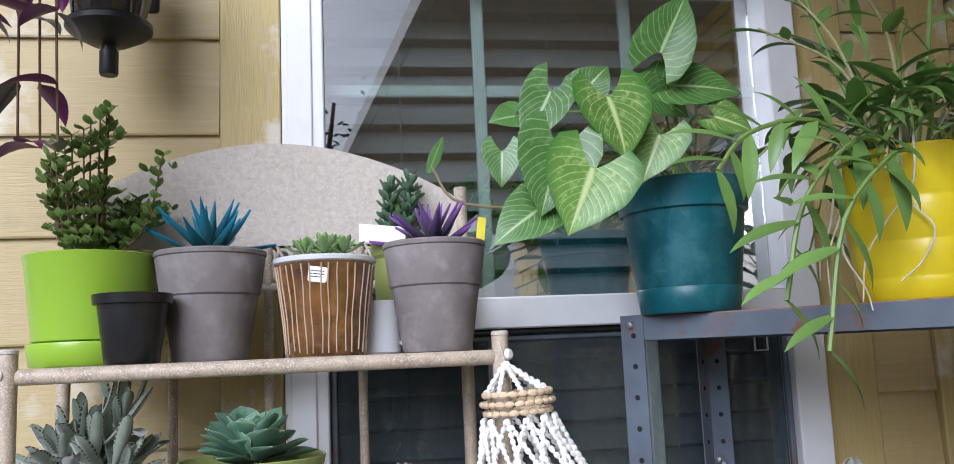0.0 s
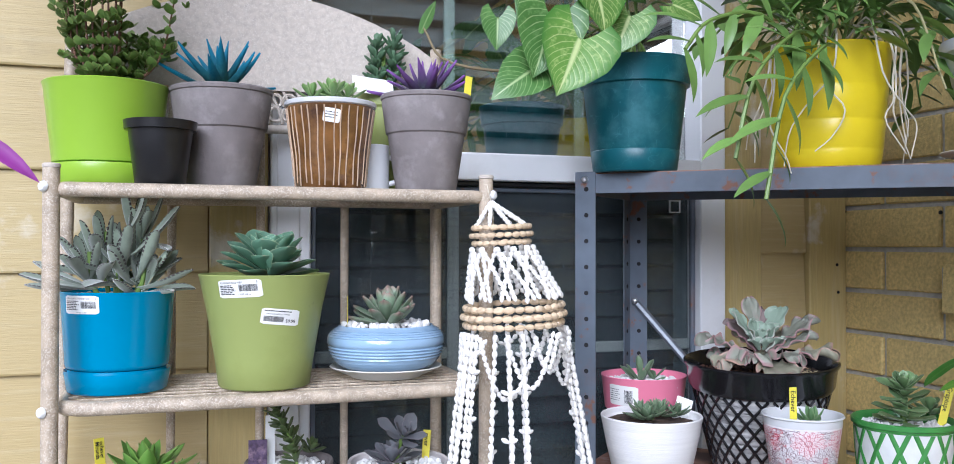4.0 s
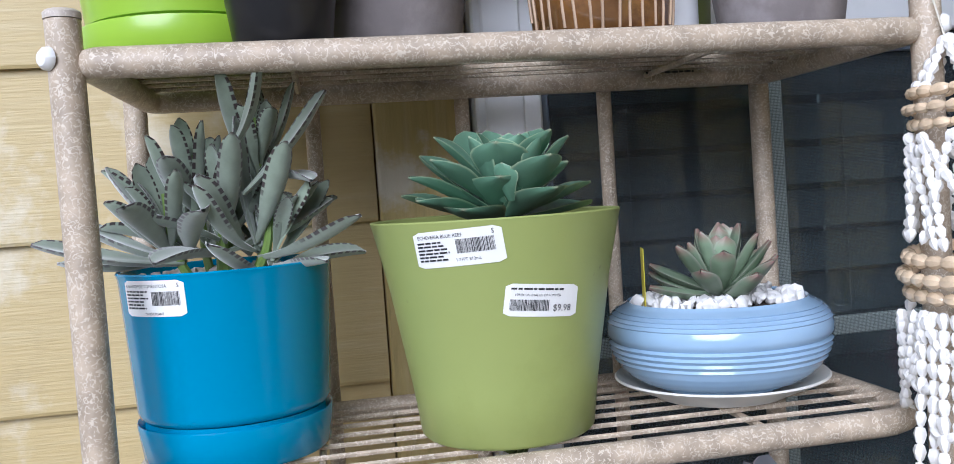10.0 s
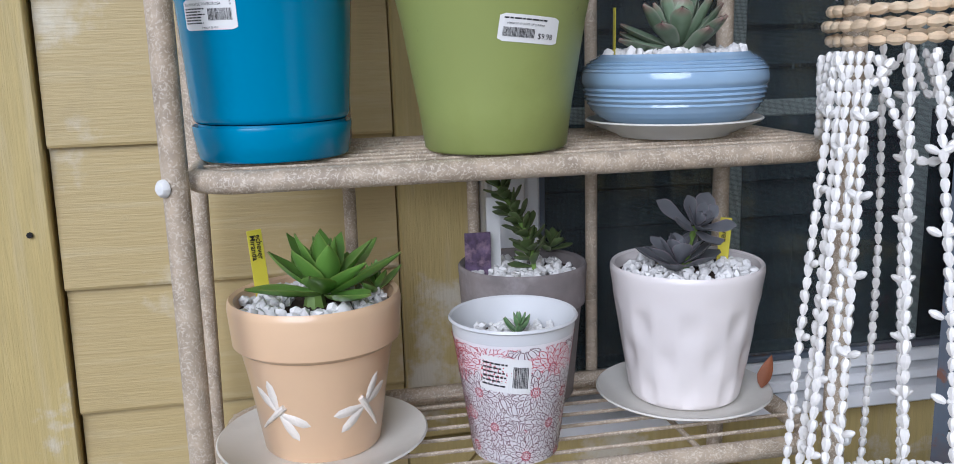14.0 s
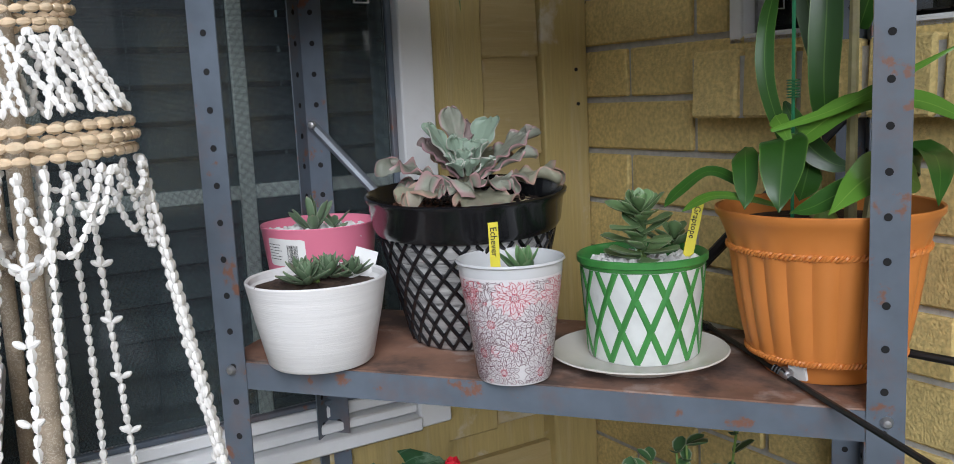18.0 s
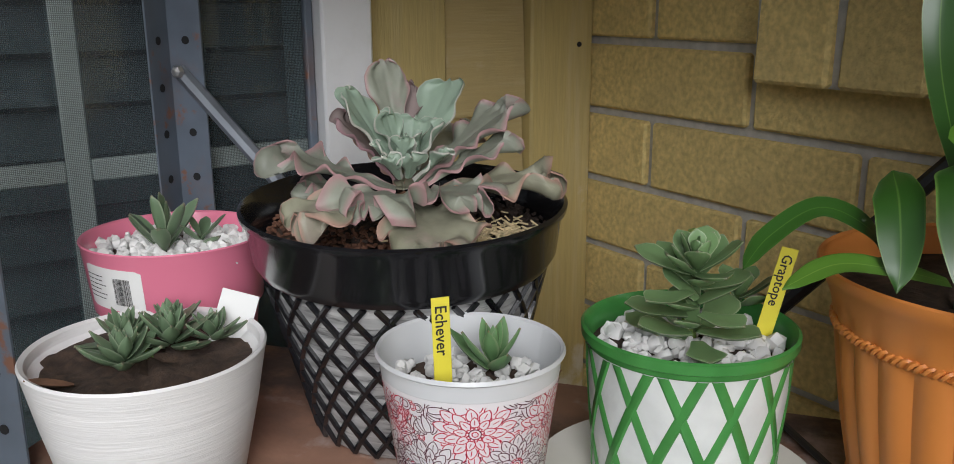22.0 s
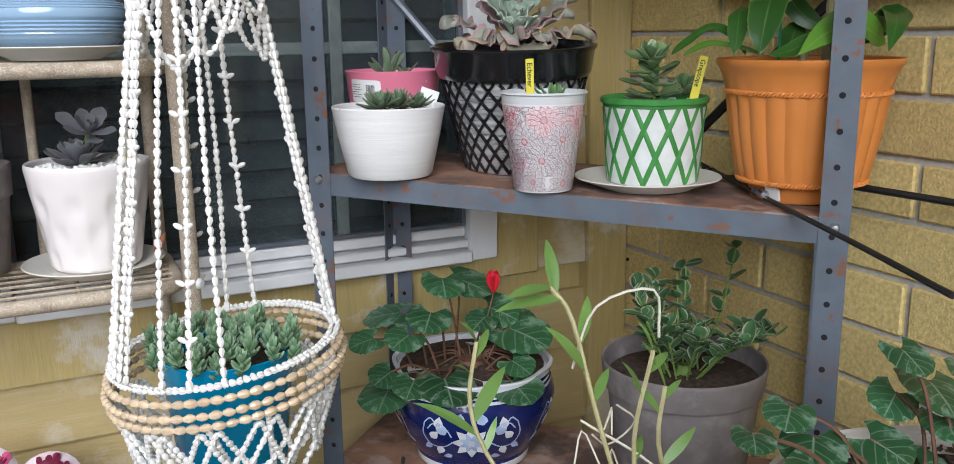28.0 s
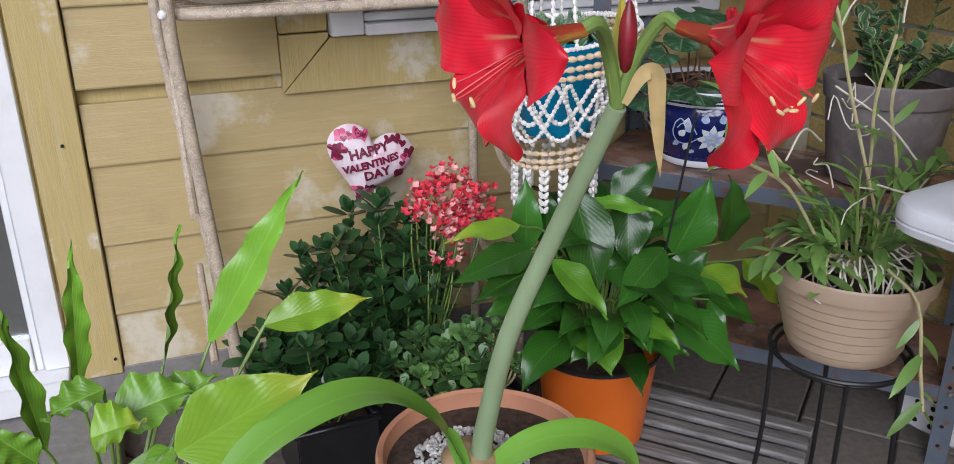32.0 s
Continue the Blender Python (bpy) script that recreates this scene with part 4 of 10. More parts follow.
def dimple(a, k):
    return 1.01 - 0.05 * max(0.0, math.sin(a * 9 + int((k - 2) * 0.7 / math.pi) * math.pi)) * abs(math.sin((k - 2) * 0.7)) if 2 < k < 17 else 1.0


pr = [(0.054, 0.0), (0.060, 0.004)] + [(0.062 + 0.021 * s / 15, 0.010 + 0.128 * s / 15) for s in range(16)] + [(0.0845, 0.148), (0.084, 0.153)]
wavy_pot = part("pot", lathe(wall_profile(pr, 0.005, 0.014), 126, wave=dimple), wavy_glaze, wavy)
soil_disc(0.077, 0.141, soil, wavy)
pebbles(0.072, 0.144, 120, 0.0066, wavy, 6)

# steel shelf, top plate
teal = potted("dark teal plastic pot with a large arrowhead vine", 0.592, 1.295, zmid(0.592, 1.295, 0, STOP, 0.006))
part("pot", lathe(wall_profile([(0.071, 0.0), (0.074, 0.003), (0.0785, 0.036), (0.0775, 0.038), (0.0785, 0.040), (0.091, 0.150), (0.0965, 0.152), (0.1005, 0.192), (0.102, 0.195)], 0.003, 0.02), 64), teal_plastic, teal)
soil_disc(0.096, 0.178, soil, teal)
yellow = potted("bright yellow plastic pot with a sprawling orchid and white aerial roots", 0.852, 1.108, zmid(0.852, 1.108, 0, STOP, 0.006))
part("pot", lathe(wall_profile([(0.080, 0.0), (0.083, 0.003), (0.0865, 0.028), (0.0861, 0.030), (0.087, 0.032), (0.0907, 0.075), (0.0903, 0.077), (0.0912, 0.079), (0.0956, 0.13), (0.0952, 0.132), (0.0961, 0.134), (0.1005, 0.19), (0.103, 0.193), (0.104, 0.197)], 0.003, 0.02), 64), yellow_plastic, yellow)
soil_disc(0.097, 0.182, soil, yellow)

# steel shelf, middle plate
oval = potted("white brushed ceramic pot with small green succulents", 0.604, 1.258, zmid(0.604, 1.258))
oval_pot = part("pot", lathe(wall_profile([(0.062, 0.0), (0.066, 0.004), (0.0790, 0.062), (0.0862, 0.100), (0.0878, 0.107)], 0.005, 0.012), 72), oval_paint, oval)
soil_disc(0.081, 0.097, soil, oval)
pink = potted("pink plastic pot with a small succulent in white pebbles", 0.668, 1.400, zmid(0.668, 1.400))
pink_pot = part("pot", lathe(wall_profile([(0.058, 0.0), (0.060, 0.003), (0.069, 0.090), (0.0735, 0.092), (0.0800, 0.149), (0.0815, 0.153)], 0.003, 0.018), 64), pink_plastic, pink)
soil_disc(0.0765, 0.135, soil, pink)
pebbles(0.072, 0.137, 200, 0.0062, pink, 7)
black_pot = potted("large black pot with silver lattice and a frilled succulent", 0.822, 1.250, zmid(0.822, 1.250))
black_pot.matrix_basis = pose(0.822, 1.250, zmid(0.822, 1.250) + 0.005) @ Matrix.Rotation(radians(3.2), 4, Vector((0.83, -0.56, 0))) @ Matrix.Diagonal((1, 1, 1.05, 1))
lattice = potted("white pot with a green painted diamond lattice and a stacked succulent", 0.950, 1.045, zmid(0.950, 1.045, 0.007))
lattice_saucer = saucer("wide cream saucer under a green and white pot", 0.932, 1.034, zmid(0.932, 1.034), 0.110, 0.016)
orange = potted("fluted terracotta coloured plastic pot with a leafy orchid", 1.100, 0.892, zmid(1.100, 0.892))


def flute(a, k):
    return 1 + (0.036 if k <= 11 else 0.018) * (abs(math.sin(a * 12)) - 0.5) if 5 <= k <= 12 else 1.0


pr = [(0.068, 0.0), (0.0705, 0.003), (0.0735, 0.020), (0.0880, 0.0265), (0.0900, 0.034), (0.0945, 0.055), (0.0985, 0.075), (0.102, 0.095), (0.105, 0.115), (0.1075, 0.135), (0.1095, 0.149), (0.1110, 0.157), (0.1155, 0.172), (0.122, 0.187), (0.1265, 0.1920), (0.1270, 0.198)]
orange_pot = part("pot", lathe(wall_profile(pr, 0.004, 0.024), 168, wave=flute), orange_plastic, orange)
for zz, rr in ((0.0285, 0.0895), (0.1535, 0.1115)):
    g = Geo()
    for s in (0, math.pi):
        tube([((rr + 0.0014 * math.cos(a * 64 + s)) * math.cos(a), (rr + 0.0014 * math.cos(a * 64 + s)) * math.sin(a), zz + 0.0024 * math.sin(a * 64 + s)) for a in [2 * math.pi * q / 512 for q in range(512)]], 0.0020, 5, g, closed=True)
    part("rope_band", g, orange_plastic, orange_pot, "twisted rope band")
part("sticker", wrap(card(0.022, 0.020), lambda z: float(np.interp(z, [p[1] for p in pr], [p[0] for p in pr])), radians(-165), 0.013, 0, 0.0008), paper_white, orange_pot, "small torn white sticker", flat=True)
soil_disc(0.113, 0.177, soil, orange)

for pots, words in (((grey1, grey2, grey3), "grey clay pots"), ((cup1, cup2), "printed cup pots"), ((peach_saucer, wavy_saucer, bowl_saucer), "saucers on the rack")):
    for q in pots:
        tagged(q, group=words)

# ---- leaves and plant helpers ----
SPOON = ((0, 0.34), (0.3, 0.58), (0.62, 0.97), (0.75, 1.0), (0.87, 0.74), (0.95, 0.33), (1, 0.02))
LANCE = ((0, 0.35), (0.2, 0.80), (0.42, 1.0), (0.7, 0.74), (0.88, 0.34), (1, 0.02))
SPIKE = ((0, 1.0), (0.25, 0.95), (0.5, 0.72), (0.75, 0.42), (1, 0.02))
ACUM = ((0, 0.10), (0.08, 0.50), (0.26, 0.96), (0.36, 1.0), (0.58, 0.80), (0.76, 0.45), (0.87, 0.17), (0.94, 0.06), (1, 0.005))
OVATE = ((0, 0.12), (0.1, 0.62), (0.3, 1.0), (0.55, 0.88), (0.8, 0.47), (0.93, 0.16), (1, 0.01))
STRAP = ((0, 0.5), (0.15, 0.8), (0.5, 1.0), (0.8, 0.86), (0.94, 0.5), (1, 0.03))
PADDLE = ((0, 0.25), (0.2, 0.6), (0.5, 1.0), (0.8, 0.92), (0.93, 0.6), (1, 0.05))
ROUND = ((0, 0.2), (0.2, 0.75), (0.5, 1.0), (0.8, 0.78), (0.95, 0.35), (1, 0.05))


def leaf(length, width, thick=0.001, shape=OVATE, bend=0.0, cup=0.0, nu=9, nv=4, ruffle=0.0, waves=5, twist=0.0, fold=0.0, lobes=0.0, seed=0, droop=None):
    """A leaf along +y with its face up. bend raises its tip (radians), cup its sides; lobes pushes its two base corners back."""
    rnd = random.Random(seed)
    us = [p[0] for p in shape]
    ws = [p[1] for p in shape]
    g = Geo()
    vs, fs, uv = [], [], []
    y = z = 0.0
    ph = rnd.uniform(0, 6)
    m = 2 * (nv + 1)
    for i in range(nu + 1):
        u = i / nu
        a = bend * u if droop is None else bend * u + droop * u * u
        if i:
            y += length / nu * math.cos(a)
            z += length / nu * math.sin(a)
        w = float(np.interp(u, us, ws)) * width / 2
        t = thick * (0.45 + 0.55 * math.sin(math.pi * min(1, u * 0.9 + 0.1)))
        tw = twist * u
        row = []
        for k in range(nv + 1):
            s = 2 * k / nv - 1
            off = cup * w * s * s + fold * w * abs(s) + ruffle * abs(s) ** 1.7 * math.sin(waves * 2 * math.pi * u + ph + (1.1 if s > 0 else 0)) * min(1, 3 * u)
            x = s * w
            back = -lobes * length * abs(s) ** 1.5 * max(0.0, 1 - u * 3.0)
            hx, hz = x * math.cos(tw) - off * math.sin(tw), x * math.sin(tw) + off * math.cos(tw)
            row.append((s, hx, back, hz, math.sqrt(max(0.0, 1 - s * s)) if thick > 0.0015 else 1 - abs(s) ** 6))
        ny, nz = -math.sin(a), math.cos(a)
        for sg in (1, -1):
            rr = row if sg > 0 else row[::-1]
            for sx_, hx, bk, hz, q in rr:
                o = hz + sg * t * q / 2
                vs.append((hx, y + bk + ny * o, z + nz * o))
                uv.append((sx_ * 0.5 + 0.5, u))
    for i in range(nu):
        for k in range(m):
            l = (k + 1) % m
            fs.append((i * m + k, i * m + l, (i + 1) * m + l, (i + 1) * m + k))
    return g.add(vs, fs, uv)


def leaf_material(name, base, tip=None, tip_from=0.75, edge=None, edge_from=0.8, vein=None, vein_amount=0.6, rib=0.03, side=9.0, rough=0.4, spread=0.12, scale=25,
                  mottle=None, mottle_scale=40, mottle_amount=0.6, fuzz=0.0, random_value=0.1, bump=0.0, bump_scale=120, edge_dots=0.0, thin=0.0, dots=0, lines=0, star=None):
    mt = material(name, base, rough, spread=spread, scale=scale, stain=mottle, stain_scale=mottle_scale, stain_amount=mottle_amount, random_value=random_value, bump=bump, bump_scale=bump_scale)
    n, l, b, col = rework(mt)
    tc = n.new("ShaderNodeTexCoord")
    sp = n.new("ShaderNodeSeparateXYZ")
    l.new(tc.outputs["UV"], sp.inputs[0])

    def calc(op, a, c=None, clamp=False):
        q = n.new("ShaderNodeMath")
        q.operation, q.use_clamp = op, clamp
        for i, s in enumerate((a, c)):
            if s is None:
                continue
            if isinstance(s, (int, float)):
                q.inputs[i].default_value = s
            else:
                l.new(s, q.inputs[i])
        return q.outputs[0]

    def blend(c, f, colour):
        q = n.new("ShaderNodeMix")
        q.data_type = "RGBA"
        q.inputs["B"].default_value = (*colour, 1)
        l.new(c, q.inputs["A"]), l.new(f, q.inputs["Factor"])
        return q.outputs["Result"]

    def ramp(v, lo, hi, top=1.0):
        q = n.new("ShaderNodeMapRange")
        q.inputs["From Min"].default_value, q.inputs["From Max"].default_value, q.inputs["To Max"].default_value = lo, hi, top
        l.new(v, q.inputs["Value"])
        return q.outputs[0]

    across = calc("ABSOLUTE", calc("SUBTRACT", sp.outputs[0], 0.5))
    if vein:
        f1 = ramp(across, rib, rib * 0.3, 1.0)
        ph = calc("FRACT", calc("SUBTRACT", calc("MULTIPLY", sp.outputs[1], side), calc("MULTIPLY", across, side * 0.9)))
        f2 = ramp(calc("ABSOLUTE", calc("SUBTRACT", ph, 0.5)), 0.09, 0.01, 0.7)
        f = calc("MULTIPLY", calc("MAXIMUM", f1, f2), vein_amount)
        col = blend(col, f, vein)
        if side:
            wave = ramp(calc("ABSOLUTE", calc("SUBTRACT", ph, 0.5)), 0.5, 0.0)
            bp = n.new("ShaderNodeBump")
            bp.invert = True
            bp.inputs["Strength"].default_value, bp.inputs["Distance"].default_value = 0.12, 0.0012
            l.new(wave, bp.inputs["Height"]), l.new(bp.outputs[0], b.inputs["Normal"])
    if tip:
        col = blend(col, ramp(sp.outputs[1], tip_from, 1.0), tip)
    if lines:
        ph = calc("FRACT", calc("MULTIPLY", sp.outputs[0], lines))
        col = blend(col, ramp(calc("ABSOLUTE", calc("SUBTRACT", ph, 0.5)), 0.25, 0.0, 0.45), vein or base)
    if star:
        col = blend(col, calc("MULTIPLY", ramp(across, 0.07, 0.015), ramp(sp.outputs[1], 0.42, 0.15)), star)
    if edge:
        f = ramp(across, edge_from / 2, edge_from / 2 + 0.03 if dots else 0.5)
        if edge_dots:
            d = n.new("ShaderNodeTexNoise")
            d.inputs["Scale"].default_value = edge_dots
            l.new(tc.outputs["Object"], d.inputs["Vector"])
            f = calc("MULTIPLY", f, ramp(d.outputs[0], 0.45, 0.55))
        if dots:
            ph = calc("ABSOLUTE", calc("SUBTRACT", calc("FRACT", calc("MULTIPLY", sp.outputs[1], dots)), 0.5))
            f = calc("MULTIPLY", calc("MULTIPLY", f, ramp(ph, 0.38, 0.28)), ramp(sp.outputs[1], 0.42, 0.55))
        col = blend(col, f, edge)
    l.new(col, b.inputs["Base Color"])
    if fuzz:
        b.inputs["Sheen Weight"].default_value = fuzz
    if thin:
        b.inputs["Subsurface Weight"].default_value = thin
        b.inputs["Subsurface Radius"].default_value = (0.004, 0.006, 0.001)
        b.inputs["Subsurface Scale"].default_value = 0.5
    return mt


def strap_leaf(parent, points, width, face, mat, shape=STRAP, fold=0.22, label=""):
    """A long fleshy leaf along a bent line, its upper side turned to face."""
    n = 26
    pts = [Vector(p) for p in curve(points, n)]
    fc = Vector(face).normalized()
    vs, fs, uv = [], [], []
    for i, p in enumerate(pts):
        u = i / n
        d = (pts[min(n, i + 1)] - pts[max(0, i - 1)]).normalized()
        x = d.cross(fc).normalized()
        z = x.cross(d)
        w = float(np.interp(u, [q[0] for q in shape], [q[1] for q in shape])) * width / 2
        for sg in (1, -1):
            for k in (range(7) if sg > 0 else range(6, -1, -1)):
                s = k / 3 - 1
                vs.append(tuple(p + x * s * w + z * (fold * w * abs(s) ** 1.5 + sg * 0.0012 * (1 - s * s))))
                uv.append((s * 0.5 + 0.5, u))
    for i in range(n):
        for k in range(14):
            fs.append((i * 14 + k, i * 14 + (k + 1) % 14, (i + 1) * 14 + (k + 1) % 14, (i + 1) * 14 + k))
    return part("leaf", Geo().add(vs, fs, uv), mat, parent, label)


def frilled_leaf(length, width, bend, droop, frill, seed, cup=0.2, waves=6.0):
    """A broad fleshy spoon leaf whose margin swells into soft rolling frills."""
    rnd = random.Random(seed)
    nu, nv = 60, 38
    p1, p2, p3 = rnd.uniform(0, 6), rnd.uniform(0, 6), rnd.uniform(0, 6)
    top, low, uv = [], [], []
    y = z = 0.0
    for i in range(nu + 1):
        u = i / nu
        a = bend * u + droop * u * u
        y += length / nu * math.cos(a)
        z += length / nu * math.sin(a)
        w = float(np.interp(u, (0, 0.2, 0.45, 0.68, 0.84, 0.93, 0.98, 1), (0.26, 0.34, 0.58, 0.90, 1.0, 0.88, 0.62, 0.36))) * width / 2
        tip = max(0.0, (u - 0.62) / 0.38)
        for k in range(nv + 1):
            s = 2 * k / nv - 1
            far = max(abs(s), tip) + 0.25 * min(abs(s), tip)
            e = min(1.15, max(0.0, (far - 0.55) / 0.45)) ** 1.6 * min(1.0, u * 1.6)
            ang = math.atan2(s, (u - 0.42) * 1.7)
            ph = 2.9 * waves * ang + p1 + 1.1 * math.sin(2.7 * ang + p2)
            swell = 0.70 + 0.30 * math.sin(3.3 * ang + p3)
            off = frill * e * swell * (math.sin(ph) + 0.16 * e * math.sin(2.35 * ph + p3)) + cup * w * s * s * (1 - 0.5 * u) - 0.10 * w * math.exp(-(s / 0.12) ** 2) * (1 - u)
            side = frill * 0.8 * e * swell * math.cos(ph + 0.5)
            fx, fy = (s, tip) if abs(s) + tip > 0.01 else (0.0, 0.0)
            o = Vector((s * w + side * fx, y - math.sin(a) * off + side * fy * math.cos(a), z + math.cos(a) * off + side * fy * math.sin(a)))
            top.append(tuple(o))
            t = 0.0034 - 0.0016 * e
            low.append((o.x, o.y + math.sin(a) * t, o.z - math.cos(a) * t))
            uv.append((0.5 + 0.5 * math.copysign(min(1.0, max(abs(s), (u - 0.88) / 0.12)), s if s else 1), u))
    n, m = len(top), nv + 1
    fs = [(i * m + k, i * m + k + 1, (i + 1) * m + k + 1, (i + 1) * m + k) for i in range(nu) for k in range(nv)]
    fs += [tuple(n + q for q in f[::-1]) for f in fs]
    rim = [i * m for i in range(nu + 1)] + [nu * m + k for k in range(1, m)] + [i * m + nv for i in range(nu - 1, -1, -1)]
    fs += [(a, b, b + n, a + n) for a, b in zip(rim, rim[1:])]
    return Geo().add(top + low, fs, uv + uv)


def rosette(parent, meshes, n, r0=0.006, z0=0.0, low=8, high=82, big=1.0, small=0.3, turn=0.0, at=(0, 0, 0), tilt=(0, 0), power=1.0, jitter=5, seed=0, name="leaf"):
    """Leaves set round a stem by the golden angle, from the outer flat ones to the upright heart."""
    rnd = random.Random(seed)
    base = Matrix.Translation(at) @ pose(0, 0, 0, tilt[0], tilt[1], 0)
    for i in range(n):
        s = i / max(1, n - 1)
        el = low + (high - low) * s ** power + rnd.uniform(-jitter, jitter)
        sc = big + (small - big) * s ** 1.1
        az = turn + i * 137.5 + rnd.uniform(-jitter, jitter)
        m = base @ pose(0, 0, z0 + 0.012 * s * big, 0, 0, az) @ Matrix.Translation((0, r0 * (1 - s), 0)) @ pose(0, 0, 0, el) @ Matrix.Diagonal((sc, sc, sc, 1))
        part(name, meshes[i % len(meshes)], None, parent, m=m)


def stalk(points, r0, r1, mat, parent, name="stem", n=14, seg=7, label=""):
    pts = curve(points, n)
    return part(name, tube(pts, [r0 + (r1 - r0) * i / n for i in range(n + 1)], seg), mat, parent, label)


def aim(at, to, up=(0, 0, 1), scale=1.0):
    """A pose at a place whose +y points to another place, its +z near up."""
    y = (Vector(to) - Vector(at)).normalized()
    x = y.cross(Vector(up))
    x = x.normalized() if x.length > 1e-4 else y.orthogonal().normalized()
    z = x.cross(y)
    return Matrix(((x.x * scale, y.x * scale, z.x * scale, at[0]), (x.y * scale, y.y * scale, z.y * scale, at[1]), (x.z * scale, y.z * scale, z.z * scale, at[2]), (0, 0, 0, 1)))


def text_geo(words, size, bold=0.0):
    """Lettering in Blender's own font as a flat mesh in x and y."""
    cu = bpy.data.curves.new("lettering", "FONT")
    cu.body, cu.size, cu.resolution_u, cu.offset = words, size, 2, bold
    ob = bpy.data.objects.new("lettering", cu)
    scene.collection.objects.link(ob)
    dg = bpy.context.evaluated_depsgraph_get()
    me = bpy.data.meshes.new_from_object(ob.evaluated_get(dg))
    g = Geo()
    g.add([tuple(v.co) for v in me.vertices], [tuple(p.vertices) for p in me.polygons])
    bpy.data.objects.remove(ob)
    bpy.data.meshes.remove(me)
    return g


def strips(x0, x1, y0, rows, dy, h, seed=0):
    """Rows of unreadable print as plain bars."""
    rnd = random.Random(seed)
    g = Geo()
    for k in range(rows):
        x = x0
        y = y0 - k * dy
        end = x1 - rnd.uniform(0, 0.3) * (x1 - x0)
        while x < end:
            w = min(rnd.uniform(0.0025, 0.007), end - x)
            g.add([(x, y, 0), (x + w, y, 0), (x + w, y + h, 0), (x, y + h, 0)], [(0, 1, 2, 3)])
            x += w + 0.0009
    return g


def barcode(x0, x1, y0, y1, seed=0):
    rnd = random.Random(seed)
    g = Geo()
    x = x0
    while x < x1:
        w = rnd.choice((0.00025, 0.0004, 0.0007))
        g.add([(x, y0, 0), (x + w, y0, 0), (x + w, y1, 0), (x, y1, 0)], [(0, 1, 2, 3)])
        x += w + rnd.choice((0.0003, 0.0005))
    return g


def shift(g, dx, dy):
    g.v = [(x + dx, y + dy, z) for x, y, z in g.v]
    return g


paper = material("label_paper", (0.82, 0.82, 0.80), 0.45, spread=0.02)
ink = material("print_ink", (0.02, 0.02, 0.022), 0.6, spread=0.0)
tag_yellow = material("yellow_plant_tag", (0.80, 0.70, 0.06), 0.4, spread=0.05)


def sticker(pot, pr, angle, z, w, h, tilt, prints):
    """A paper label round a pot with its print on it."""
    zs, rs = [p[1] for p in pr], [p[0] for p in pr]
    ra = lambda q: float(np.interp(q, zs, rs))
    lb = part("label", wrap(card(w, h), ra, radians(angle), z, tilt, 0.0005), paper, pot, "white printed paper label", flat=True)
    for gg in prints:
        part("print", wrap(gg, ra, radians(angle), z, tilt, 0.0009), ink, lb, flat=True)
    return lb


def plant_tag(parent, at, height, lean, turn, words=(), width=0.013):
    """A yellow stick tag, handwritten down its length."""
    m = Matrix.Translation(at) @ pose(0, 0, 0, lean[0], lean[1], turn)
    tg = part("plant_tag", box(width, 0.0008, height, (0, 0, height / 2 - 0.03), 0.0003), tag_yellow, parent, "yellow handwritten plant tag", m=m)
    for k, line in enumerate(words):
        size = 0.0105 if len(words) == 1 else 0.0082
        g = text_geo(line, size, 0.00012)
        at_x = -0.0035 if len(words) == 1 else 0.0008 - 0.0062 * k
        g.v = [(at_x + y, -0.0009, height - 0.035 - x) for x, y, z in g.v]
        part("lettering", g, ink, tg, flat=True)
    return tg


stem_brown = material("brown_stem", (0.13, 0.065, 0.035), 0.7, spread=0.2, scale=60)
stem_green = material("green_stem", (0.17, 0.27, 0.06), 0.45, spread=0.15, scale=30)
cane = material("pale_cane", (0.42, 0.38, 0.19), 0.55, spread=0.2, scale=40, stain=(0.55, 0.5, 0.33), stain_scale=30)
root_white = material("white_aerial_root", (0.70, 0.66, 0.55), 0.6, spread=0.1, scale=60)
bark = material("bark_chip", (0.20, 0.10, 0.055), 0.9, spread=0.4, scale=90)

